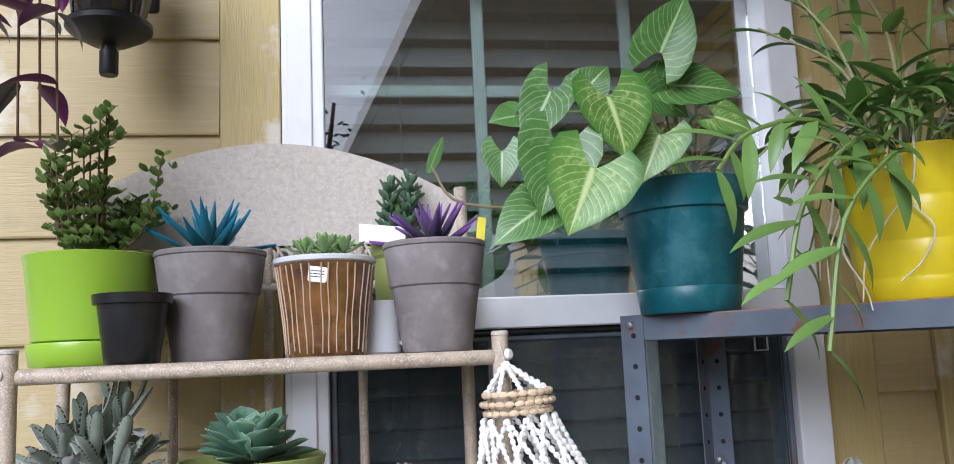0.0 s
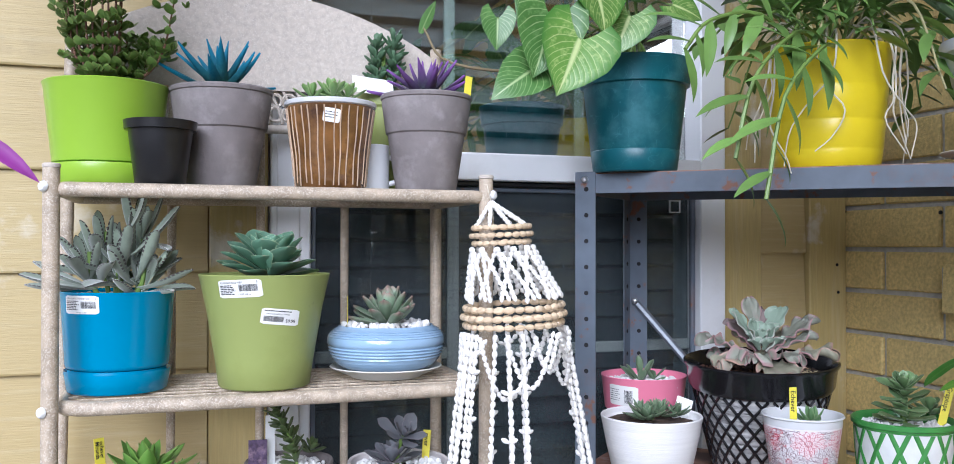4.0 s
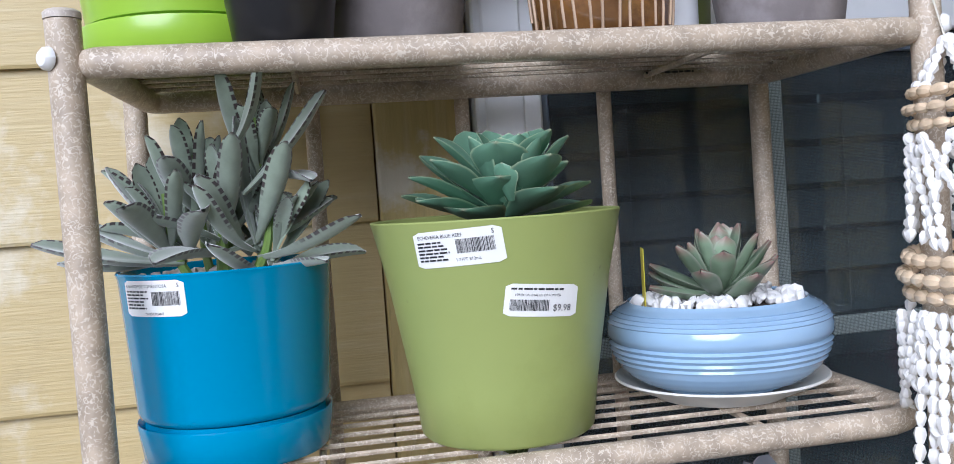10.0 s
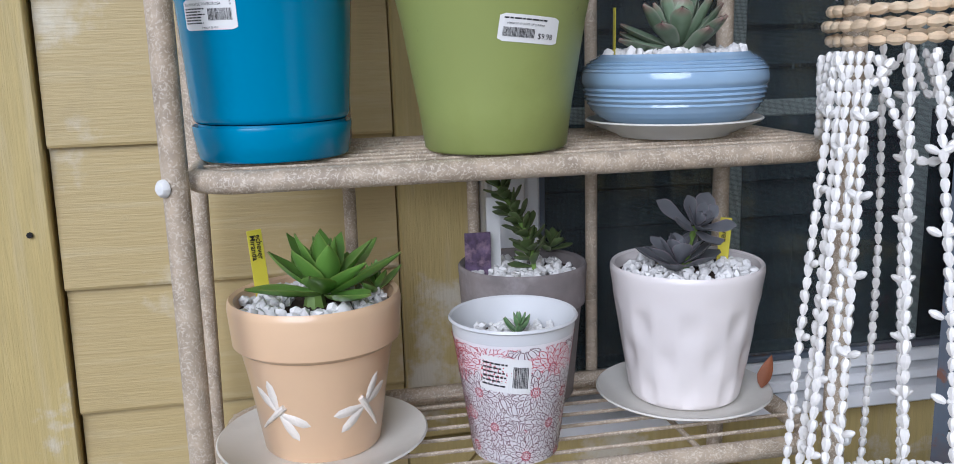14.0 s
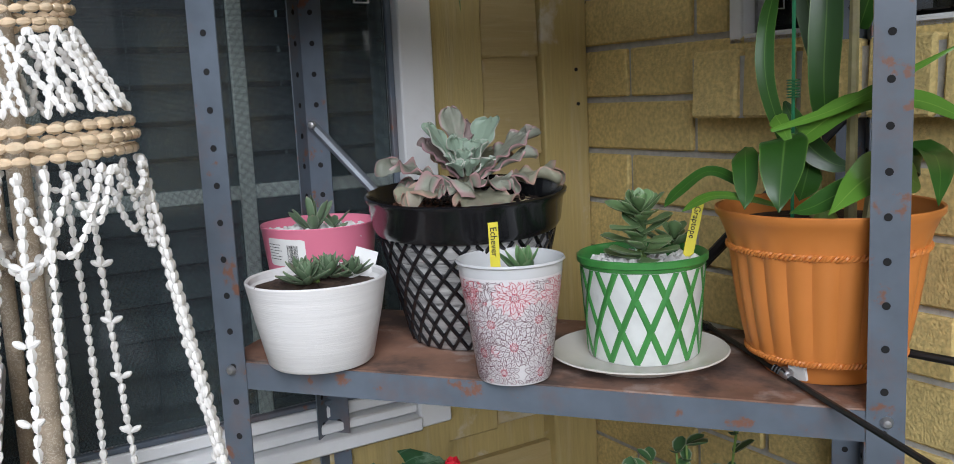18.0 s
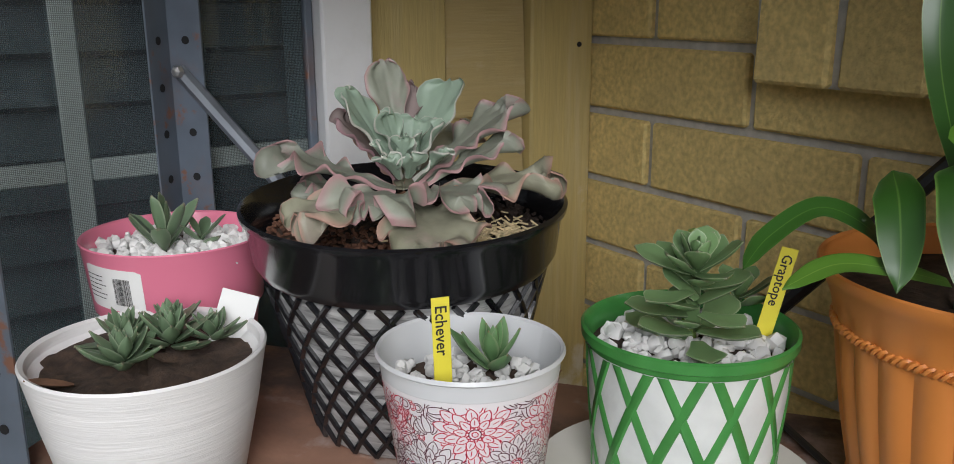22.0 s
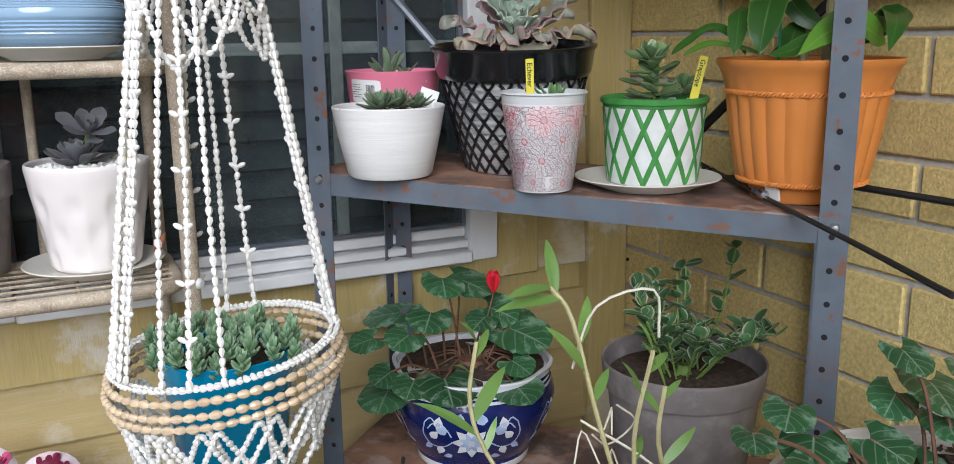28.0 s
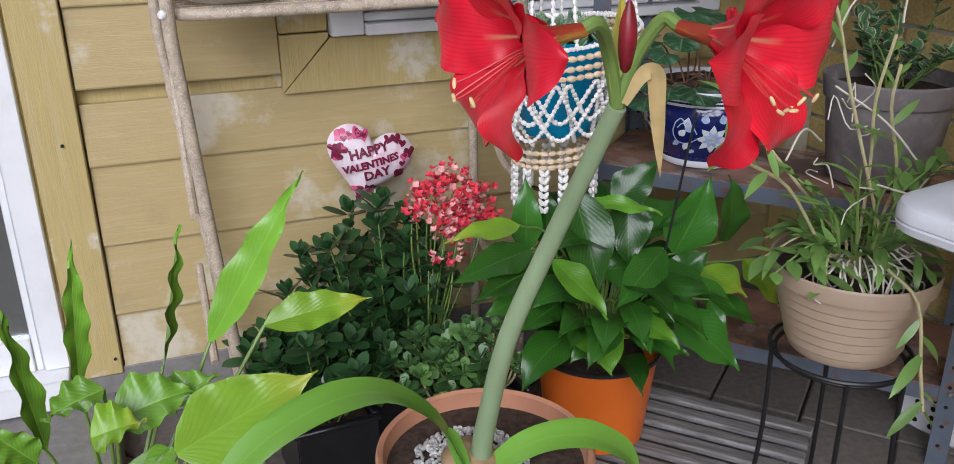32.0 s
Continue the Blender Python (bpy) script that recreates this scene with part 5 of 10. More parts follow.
# jade bush
jade_leaf = leaf_material("jade_leaf", (0.15, 0.26, 0.055), rough=0.35, spread=0.3, scale=40, edge=(0.26, 0.30, 0.09), edge_from=0.7)
rnd = random.Random(5)
fol = Geo()
lf = leaf(0.0180, 0.0150, 0.003, ROUND, nu=4, nv=2, bend=0.3)
plant = part("plant", lathe([(0.0, 0.138), (0.007, 0.138), (0.005, 0.16), (0.0, 0.162)], 8), stem_brown, lime)
for k in range(21):
    a = k * 2.39996
    sp = 0.02 + 0.085 * ((k * 0.618) % 1.0)
    top = Vector((sp * math.cos(a), sp * math.sin(a) * 0.8, 0.250 + 0.145 * ((k * 0.381) % 1.0) - sp * 0.33))
    if k == 0:
        top = Vector((0.10, -0.01, 0.305))
    pts = curve([(0.01 * math.cos(a), 0.01 * math.sin(a), 0.14), Vector((top.x * 0.75, top.y * 0.75, 0.20)), top], 14)
    part("stem", tube(pts, [0.0028 - 0.0016 * i / 14 for i in range(15)], 6), stem_brown, plant)
    for i in range(2, 15):
        for s in (0, 180):
            az = i * 88 + s + rnd.uniform(-20, 20)
            sc = rnd.uniform(0.75, 1.2)
            fol.join(lf, Matrix.Translation(pts[i]) @ pose(0, 0, 0, 0, 0, az) @ pose(0, 0, 0, rnd.uniform(5, 55)) @ Matrix.Diagonal((sc, sc, sc, 1)))
            if i % 3 == 0 and rnd.random() < 0.8:
                q = Vector((math.cos(radians(az)), math.sin(radians(az)), 0.5)) * 0.022
                for s2 in (0, 120, 240):
                    fol.join(lf, Matrix.Translation(pts[i] + q) @ pose(0, 0, 0, 0, 0, az + s2) @ pose(0, 0, 0, rnd.uniform(10, 60)) @ Matrix.Diagonal((sc * .85, sc * .85, sc * .85, 1)))
part("foliage", fol, jade_leaf, plant, "many small round green leaves")

# painted haworthias
for rt, colour, dark, n, ln, tn in ((grey1, (0.0, 0.20, 0.36), (0.03, 0.10, 0.075), 15, 0.108, 20), (grey2, (0.20, 0.07, 0.32), (0.04, 0.065, 0.05), 15, 0.088, 70)):
    mt = leaf_material("painted_leaf", dark, tip=colour, tip_from=0.12, rough=0.6, spread=0.4, scale=160, bump=0.5, bump_scale=260, random_value=0.2)
    ms = [leaf(ln * q * 1.02, 0.024, 0.008, SPIKE, bend=b, cup=0.25, nu=7, seed=k).mesh("leaf", mt) for k, (q, b) in enumerate(((1.0, 0.12), (0.85, 0.3), (0.95, -0.05)))]
    pl = part("plant", lathe([(0.0, 0.138), (0.010, 0.138), (0.006, 0.150), (0.0, 0.15)], 8), stem_green, rt)
    rosette(pl, ms, n + 3, 0.010, 0.150, 12, 70, 1.0, 0.7, tn, jitter=9, seed=n + tn)
plant_tag(grey2, (0.064, -0.015, 0.142), 0.082, (-4, 9), 10)

# succulent in the amber pot, with its stripes and price sticker
green_succ = leaf_material("green_succulent", (0.17, 0.30, 0.09), rough=0.4, edge=(0.30, 0.40, 0.16), edge_from=0.6, tip=(0.28, 0.22, 0.10), tip_from=0.92)
ms = [leaf(0.034, 0.017, 0.0045, SPOON, bend=0.35, cup=0.2, nu=6).mesh("leaf", green_succ)]
pl = part("plant", lathe([(0.0, 0.132), (0.012, 0.132), (0.006, 0.142), (0.0, 0.143)], 8), stem_green, amber)
for x, y, q, s in ((0.0, -0.02, 1.0, 1), (-0.028, 0.01, 0.9, 2), (0.027, 0.0, 0.95, 3), (0.006, 0.026, 1.05, 4)):
    rosette(pl, ms, 13, 0.004, 0.146, 14, 78, q, 0.45 * q, s * 40, (x, y, 0.0), (0, 0), seed=s)
cream = material("cream_drip_glaze", (0.46, 0.33, 0.22), 0.25, spread=0.2, scale=30)
rnd = random.Random(9)
for k in range(18):
    a = -math.pi * 1.02 + k * math.pi * 1.04 / 17 + rnd.uniform(-0.03, 0.03)
    z1 = rnd.choice((0.008, 0.004, 0.02, 0.004, 0.006))
    pts = []
    for i in range(9):
        z = 0.126 - (0.126 - z1) * i / 8
        r = float(np.interp(z, [0, 0.003, 0.05, 0.12, 0.128], [0.054, 0.056, 0.060, 0.069, 0.0705])) + 0.0002
        q = a + 0.012 * math.sin(i * 1.1 + k)
        pts.append((r * math.cos(q), r * math.sin(q), z))
    part("drip_stripe", tube(pts, 0.0013, 5), cream, amber_pot)
sticker(amber_pot, [(0.054, 0), (0.060, 0.05), (0.069, 0.12), (0.0705, 0.128)], -98, 0.110, 0.026, 0.021, -8, [strips(-0.010, 0.010, 0.004, 3, 0.004, 0.0012, 3)])

# panda plant
panda = leaf_material("panda_leaf", (0.215, 0.265, 0.195), rough=0.95, fuzz=0.8, spread=0.12, scale=90, edge=(0.020, 0.009, 0.007), edge_from=0.80, dots=13, tip=(0.05, 0.025, 0.02), tip_from=0.975, mottle=(0.25, 0.29, 0.23), mottle_scale=25, mottle_amount=0.5, random_value=0.18)
TONGUE = ((0, 0.22), (0.2, 0.42), (0.45, 0.85), (0.68, 1.0), (0.84, 0.92), (0.92, 0.74), (0.97, 0.48), (1, 0.12))
ms = [leaf(0.098 * q, 0.0225 * w, 0.006, TONGUE, bend=b, cup=0.5, nu=16, nv=6, seed=k).mesh("leaf", panda) for k, (q, w, b) in enumerate(((1, 1, 0.45), (0.85, 1.1, -0.35), (0.95, 0.95, 0.7), (0.75, 1.1, 0.1), (1.1, 0.9, 0.35)))]
pl = part("plant", lathe([(0.0, 0.125), (0.008, 0.125), (0.006, 0.18), (0.0, 0.182)], 8), stem_green, blue)
rnd = random.Random(12)
for k, (x, y, h, tl) in enumerate(((0.0, -0.008, 0.215, (6, 4)), (-0.036, -0.01, 0.205, (2, -16)), (0.028, 0.02, 0.262, (-4, 6)), (0.034, -0.018, 0.19, (12, 14)), (-0.018, 0.025, 0.235, (-8, -8)))):
    stalk([(x * 0.6, y * 0.6, 0.13), (x, y, 0.16), (x * 1.1, y * 1.1, h)], 0.004, 0.003, stem_green, pl)
    rosette(pl, ms, 8, 0.004, 0.0, 24, 78, 0.95, 0.6, k * 50, (x * 1.05, y * 1.05, h - 0.050), tl, jitter=30, seed=k)
    rosette(pl, ms, 6, 0.004, 0.0, 22, 58, 1.02, 0.9, k * 77, (x * 0.7, y * 0.7, 0.152), tl, jitter=20, seed=k + 9)
part("leaf", ms[4], None, pl, m=aim((-0.03, -0.01, 0.150), (-0.10, -0.03, 0.154), (0, -0.5, 1), 1.0))
part("leaf", ms[4], None, pl, m=aim((0.020, -0.03, 0.20), (0.075, -0.045, 0.242), (-0.3, -0.6, 1), 0.95))
part("leaf", ms[2], None, pl, m=aim((0.010, -0.03, 0.23), (0.055, -0.045, 0.275), (-0.3, -0.6, 1), 0.9))

# blue-green rosette
ECHE = ((0, 0.32), (0.35, 0.62), (0.62, 0.95), (0.76, 1.0), (0.87, 0.74), (0.94, 0.40), (0.98, 0.14), (1, 0.0))
blue_reef = leaf_material("blue_green_rosette_leaf", (0.125, 0.255, 0.165), rough=0.42, spread=0.14, scale=20, edge=(0.42, 0.54, 0.34), edge_from=0.90, tip=(0.42, 0.45, 0.30), tip_from=0.965, mottle=(0.20, 0.34, 0.25), mottle_scale=18, mottle_amount=0.5, random_value=0.12)
ms = [leaf(0.070 * q, 0.044, 0.0045, ECHE, bend=b, cup=0.30, nu=11, nv=6, seed=k).mesh("leaf", blue_reef) for k, (q, b) in enumerate(((1, 0.35), (0.95, 0.5), (1.03, 0.25)))]
pl = part("plant", lathe([(0.0, 0.15), (0.014, 0.15), (0.009, 0.165), (0.0, 0.166)], 8), stem_green, moss)
flat = [leaf(0.074 * q, 0.046, 0.0045, ECHE, bend=b, cup=0.28, nu=11, nv=6, seed=k).mesh("leaf", blue_reef) for k, (q, b) in enumerate(((1, 0.12), (0.95, 0.2), (1.04, 0.05)))]
rosette(pl, flat, 14, 0.010, 0.164, 6, 22, 1.04, 0.98, 15, (0.004, -0.002, 0.0), (2, 0), seed=4)
rosette(pl, flat, 10, 0.008, 0.176, 30, 48, 1.0, 0.90, 60, (0.004, -0.002, 0.0), (8, 0), seed=5)
rosette(pl, ms, 8, 0.006, 0.186, 50, 62, 0.82, 0.62, 100, (0.004, -0.003, 0.0), (12, 0), seed=6)
rosette(pl, ms, 8, 0.004, 0.190, 60, 80, 0.48, 0.24, 140, (0.004, -0.004, 0.0), (16, 0), seed=7)

# pink-tipped rosette in the bowl
BLUNT = ((0, 0.35), (0.2, 0.6), (0.55, 0.95), (0.78, 1.0), (0.9, 0.78), (0.96, 0.45), (1, 0.04))
pink_tip = leaf_material("pink_tipped_leaf", (0.185, 0.255, 0.165), rough=0.45, tip=(0.27, 0.15, 0.13), tip_from=0.80, edge=(0.30, 0.33, 0.25), edge_from=0.80, spread=0.22, random_value=0.25)
ms = [leaf(0.062 * q, 0.024, 0.009, BLUNT, bend=b, cup=0.15, nu=9, seed=k).mesh("leaf", pink_tip) for k, (q, b) in enumerate(((1, 0.3), (0.9, 0.5), (1.05, 0.2)))]
pl = part("plant", lathe([(0.0, 0.066), (0.010, 0.066), (0.007, 0.09), (0.0, 0.092)], 8), stem_green, bowl)
rosette(pl, ms, 28, 0.008, 0.080, 4, 78, 0.98, 0.80, 40, (0.0, -0.005, 0.0), (4, 0), jitter=11, seed=5)
plant_tag(bowl, (-0.062, 0.01, 0.07), 0.085, (0, -2), 80)

# pointed rosette in the peach pot
miranda = leaf_material("bright_green_pointed_leaf", (0.14, 0.29, 0.05), rough=0.32, spread=0.1, scale=18, edge=(0.24, 0.36, 0.08), edge_from=0.85, tip=(0.24, 0.26, 0.08), tip_from=0.95)
ms = [leaf(0.088 * q, 0.038, 0.006, LANCE, bend=b, cup=0.35, nu=9, nv=6, seed=k).mesh("leaf", miranda) for k, (q, b) in enumerate(((1, 0.3), (0.85, 0.45), (0.92, 0.15)))]
pl = part("plant", lathe([(0.0, 0.143), (0.012, 0.143), (0.008, 0.16), (0.0, 0.162)], 8), stem_green, peach)
rosette(pl, ms, 21, 0.008, 0.155, 6, 72, 1.0, 0.6, 200, (0.012, 0.0, 0.0), seed=8)
ms = [leaf(0.04, 0.016, 0.004, LANCE, bend=0.4, cup=0.3, nu=6).mesh("leaf", miranda)]
rosette(pl, ms, 9, 0.004, 0.150, 10, 65, 1.0, 0.5, 20, (0.062, 0.01, 0.0), seed=3)
plant_tag(peach, (-0.052, 0.045, 0.142), 0.105, (0, -4), 18, ("echever", "Miranda"), 0.0155)

# relief dragonflies on the peach pot
relief = material("white_relief_glaze", (0.80, 0.74, 0.66), 0.45, spread=0.08, scale=60, bump=0.4, bump_scale=300)
zs, rs = [p[1] for p in peach_pr], [p[0] for p in peach_pr]
for ang, tl in ((-128, -50), (-52, 35), (60, 20)):
    g = Geo()
    for sx, ay, ln in ((1, 28, 0.034), (1, -8, 0.034), (-1, 28, 0.034), (-1, -8, 0.034)):
        w = leaf(ln, 0.0105, 0.0028, PADDLE, nu=6, nv=4)
        c, s = math.cos(radians(90 - ay)), math.sin(radians(90 - ay))
        g.add([(sx * (y * s + x * c), y * c - x * s, z) for x, y, z in w.v], w.f if sx > 0 else [q[::-1] for q in w.f], w.uv)
    body = tube([(0, 0.012, 0.001), (0, 0.004, 0.0015), (0, -0.02, 0.001), (0, -0.034, 0.0005)], [0.003, 0.0036, 0.0022, 0.0012], 8)
    g.join(body)
    out = []
    c, s = math.cos(radians(tl)), math.sin(radians(tl))
    for x, y, z in g.v:
        xx, yy = x * c - y * s, x * s + y * c
        zz = 0.055 + yy
        r = float(np.interp(zz, zs, rs)) + max(z, -0.0005)
        a = radians(ang) + xx / r
        out.append((r * math.cos(a), r * math.sin(a), zz))
    g.v = out
    part("dragonfly_relief", g, relief, peach_pot, "white raised dragonfly")


# printed cups
cup_white = material("cup_white_plastic", (0.80, 0.78, 0.79), 0.3, spread=0.02, scale=12)
line_dark = material("maroon_line_print", (0.09, 0.006, 0.024), 0.4, spread=0.1, scale=40)
line_red = material("red_line_print", (0.52, 0.006, 0.045), 0.4, spread=0.1, scale=40)


def ribbon(pts, width, g):
    """A thin flat line through points in x and y."""
    vs = []
    for i, (x, y) in enumerate(pts):
        a, b = pts[max(0, i - 1)], pts[min(len(pts) - 1, i + 1)]
        d = math.hypot(b[0] - a[0], b[1] - a[1]) or 1.0
        nx, ny = -(b[1] - a[1]) / d * width / 2, (b[0] - a[0]) / d * width / 2
        vs += [(x + nx, y + ny, 0), (x - nx, y - ny, 0)]
    g.add(vs, [(2 * i, 2 * i + 1, 2 * i + 3, 2 * i + 2) for i in range(len(pts) - 1)])


def doodles(w, h, seed):
    """Line-drawn fan flowers, plumes and drops that overlap like cut paper: dark lines and red lines."""
    rnd = random.Random(seed)
    dark, red = Geo(), Geo()
    lw, cell = 0.00062, 0.0004
    nx, ny = int((w + 0.04) / cell), int((h + 0.04) / cell)
    taken = np.zeros((nx, ny), bool)

    def cell_of(x, y):
        return min(nx - 1, max(0, int((x + w / 2 + 0.02) / cell))), min(ny - 1, max(0, int((y + 0.02) / cell)))

    def turn(pts, cx, cy, a):
        c, q = math.cos(a), math.sin(a)
        return [(cx + x * c - y * q, cy + x * q + y * c) for x, y in pts]

    def free_line(pts, g, width=1.0):
        run = []
        for p in pts:
            if taken[cell_of(*p)]:
                if len(run) > 1:
                    ribbon(run, lw * width, g)
                run = []
            else:
                run.append(p)
        if len(run) > 1:
            ribbon(run, lw * width, g)

    def cover(pts):
        a = np.array(pts)
        i0, j0 = cell_of(*a.min(0))
        i1, j1 = cell_of(*a.max(0))
        gx, gy = np.meshgrid((np.arange(i0, i1 + 1) + 0.5) * cell - w / 2 - 0.02, (np.arange(j0, j1 + 1) + 0.5) * cell - 0.02, indexing="ij")
        inside = np.zeros(gx.shape, bool)
        for (xa, ya), (xb, yb) in zip(pts, pts[1:] + pts[:1]):
            if ya != yb:
                inside ^= ((ya > gy) != (yb > gy)) & (gx < (xb - xa) * (gy - ya) / (yb - ya) + xa)
        taken[i0:i1 + 1, j0:j1 + 1] |= inside

    def shape(pts, g, inner=None):
        free_line(pts + pts[:1], g)
        if inner:
            free_line(inner, g, 0.8)
        cover(pts)

    def petal(r0, ln, wd):
        half = [(r0 + ln * u, wd * math.sin(math.pi * min(1.0, 0.12 + 0.88 * u ** 0.8)) ** 0.7 / 2) for u in [i / 9 for i in range(10)]]
        return half + [(x, -y) for x, y in half[::-1]]

    def ring(r, n=20):
        return [(r * math.cos(6.283 * i / n), r * math.sin(6.283 * i / n)) for i in range(n)]

    def flower(cx, cy, k, a0, g):
        shape(turn(ring(0.0017 * k), cx, cy, 0), red)
        shape(turn(ring(0.0034 * k), cx, cy, 0), dark)
        for i in range(11):
            shape(turn([(x + 0.0042 * k, y) for x, y in ring(0.00095 * k, 8)], cx, cy, a0 + 6.283 * i / 11), red)
        for r0, ln, wd, n, sh in ((0.0050, 0.0070, 0.0050, 9, 0.0), (0.0095, 0.0085, 0.0062, 11, 0.3), (0.0150, 0.0090, 0.0068, 14, 0.1)):
            for i in range(n):
                b = a0 + sh + 6.283 * i / n
                shape(turn(petal(r0 * k, ln * k, wd * k), cx, cy, b), g, turn([((r0 + ln * 0.25) * k, 0), ((r0 + ln * 0.7) * k, 0)], cx, cy, b))

    for row in range(4):
        for col in range(6):
            x = w * (col + 0.5 * (row % 2) + 0.5 + rnd.uniform(-.2, .2)) / 6 - w / 2
            y = h * (row + 0.35 + rnd.uniform(-.2, .2)) / 4
            flower(x, y, rnd.uniform(0.85, 1.15), rnd.uniform(0, 6.28), red if y > h * 0.74 else dark)
    for k in range(1500):
        x, y, r = rnd.uniform(-w / 2, w / 2), rnd.uniform(0, h), rnd.uniform(0.0014, 0.0026)
        if taken[cell_of(x, y)]:
            continue
        g = red if rnd.random() < 0.15 + 0.4 * (y > h * 0.72) else dark
        if k < 1000:
            b = rnd.uniform(0, 6.28)
            for q in (0, 1, -1, 2, -2):
                shape(turn(petal(0.001, 0.0130 - 0.0016 * abs(q), 0.0052), x, y, b + 0.42 * q), g)
        else:
            shape(turn(ring(r, 14), x, y, 0), g)
            shape(turn(ring(r * 1.7, 16), x, y, 0), g)
    return dark, red


small_succ = leaf_material("small_green_leaf", (0.13, 0.25, 0.10), rough=0.45, edge=(0.25, 0.33, 0.17), edge_from=0.75, tip=(0.3, 0.16, 0.1), tip_from=0.95)
for rt, n, ln, sd in ((cup1, 12, 0.022, 1), (cup2, 11, 0.040, 2)):
    body = part("cup", lathe([(0.0, 0.0)] + CUP_PR[:3] + [(0.0602, 0.1275)], 64), cup_white, rt, "white cup with line-drawn flowers")
    for g, mt in zip(doodles(0.33, 0.126, sd), (line_dark, line_red)):
        g.f = [f for f in g.f if all(0.0012 < g.v[i][1] < 0.1258 for i in f)]
        out = []
        for x, y, z in g.v:
            r, a = float(np.interp(y, [p[1] for p in CUP_PR], [p[0] for p in CUP_PR])) + 0.0004, x / 0.33 * 2 * math.pi
            out.append((r * math.cos(a), r * math.sin(a), y))
        g.v = out
        tagged(part("line_print", g, mt, body, "fine flower line drawing", flat=True), kind="stuff")
    part("rim", lathe([(0.0604, 0.1278), (0.0606, 0.1340), (0.0612, 0.1385), (0.0641, 0.1405), (0.0627, 0.143), (0.0607, 0.1415), (0.0560, 0.112), (0.0, 0.111)], 64), clear_plastic, rt, "frosted inner pot rim")
    soil_disc(0.0545, 0.1125, soil, rt)
    pebbles(0.053, 0.1150, 100, 0.0056, rt, 20 + sd)
    ms = [leaf(ln, ln * 0.42, 0.004, LANCE, bend=0.35, cup=0.3, nu=6).mesh("leaf", small_succ)]
    pl = part("plant", lathe([(0.0, 0.108), (0.006, 0.108), (0.004, 0.116), (0.0, 0.117)], 7), stem_green, rt)
    rosette(pl, ms, n, 0.003, 0.120, 25, 75, 1.0, 0.5, 30, (0.012 * sd - 0.006, 0, 0), seed=sd)
plant_tag(cup2, (-0.034, -0.022, 0.122), 0.098, (3, -2), -20, ("Echever",), 0.0115)
sticker(cup1.children[0], CUP_PR, -112, 0.098, 0.050, 0.036, -6, [strips(-0.022, 0.004, 0.010, 6, 0.0045, 0.0018, 8), barcode(0.008, 0.022, -0.012, 0.010, 3)])

# upright chained succulent
chain_leaf = leaf_material("dark_olive_leaf", (0.10, 0.15, 0.05), rough=0.45, edge=(0.2, 0.22, 0.1), edge_from=0.8)
pl = part("plant", lathe([(0.0, 0.14), (0.006, 0.14), (0.004, 0.15), (0.0, 0.151)], 7), stem_green, grey3)
ms = [leaf(0.027, 0.017, 0.004, SPOON, bend=0.3, cup=0.2, nu=5).mesh("leaf", chain_leaf)]
pts = [Vector(p) for p in curve([(0.012, -0.01, 0.145), (0.006, -0.012, 0.185), (-0.014, -0.005, 0.225), (-0.034, 0.0, 0.262)], 12)]
part("stem", tube(pts, 0.0028, 7), stem_green, pl)
for i in range(1, 13):
    rosette(pl, ms, 5, 0.003, 0, 20, 50, 1.05 - 0.02 * i, 0.8, i * 60, pts[i], (0, -25), seed=i)
rosette(pl, ms, 8, 0.003, 0, 5, 60, 1.1, 0.6, 5, (-0.045, 0.0, 0.268), (0, -30), seed=44)
rosette(pl, ms, 9, 0.003, 0, 5, 60, 1.1, 0.6, 5, (0.035, 0.01, 0.165), (0, 15), seed=45)
part("photo_tag", box(0.030, 0.001, 0.062, (-0.052, -0.004, 0.165), 0.0003), material("photo_card", (0.10, 0.07, 0.12), 0.3, spread=0.8, scale=70, stain=(0.5, 0.35, 0.4), stain_scale=60), grey3, "small printed photo tag")
part("white_tag", box(0.016, 0.001, 0.085, (-0.030, 0.012, 0.19), 0.0003), paper, grey3, "blank white plant tag")

# dusky rosettes in the dimpled pot
dusk = leaf_material("dusky_grey_leaf", (0.145, 0.150, 0.165), rough=0.55, spread=0.15, edge=(0.30, 0.24, 0.26), edge_from=0.85, mottle=(0.18, 0.22, 0.2), mottle_scale=16)
ms = [leaf(0.055 * q, 0.030, 0.004, SPOON, bend=b, cup=0.25, nu=7, seed=k).mesh("leaf", dusk) for k, (q, b) in enumerate(((1, 0.25), (0.9, 0.4)))]
pl = part("plant", lathe([(0.0, 0.142), (0.009, 0.142), (0.006, 0.155), (0.0, 0.156)], 8), stem_green, wavy)
rosette(pl, ms, 18, 0.008, 0.150, 2, 60, 1.0, 0.5, 10, (-0.012, -0.008, 0), seed=6)
stalk([(-0.005, -0.005, 0.15), (0.0, -0.006, 0.175), (0.004, -0.012, 0.195)], 0.004, 0.0035, stem_green, pl)
rosette(pl, ms, 15, 0.006, 0.0, 8, 75, 0.85, 0.3, 60, (0.004, -0.012, 0.193), (35, 8), seed=7)
plant_tag(wavy, (0.052, 0.02, 0.142), 0.085, (0, 4), -20, ("rever",))
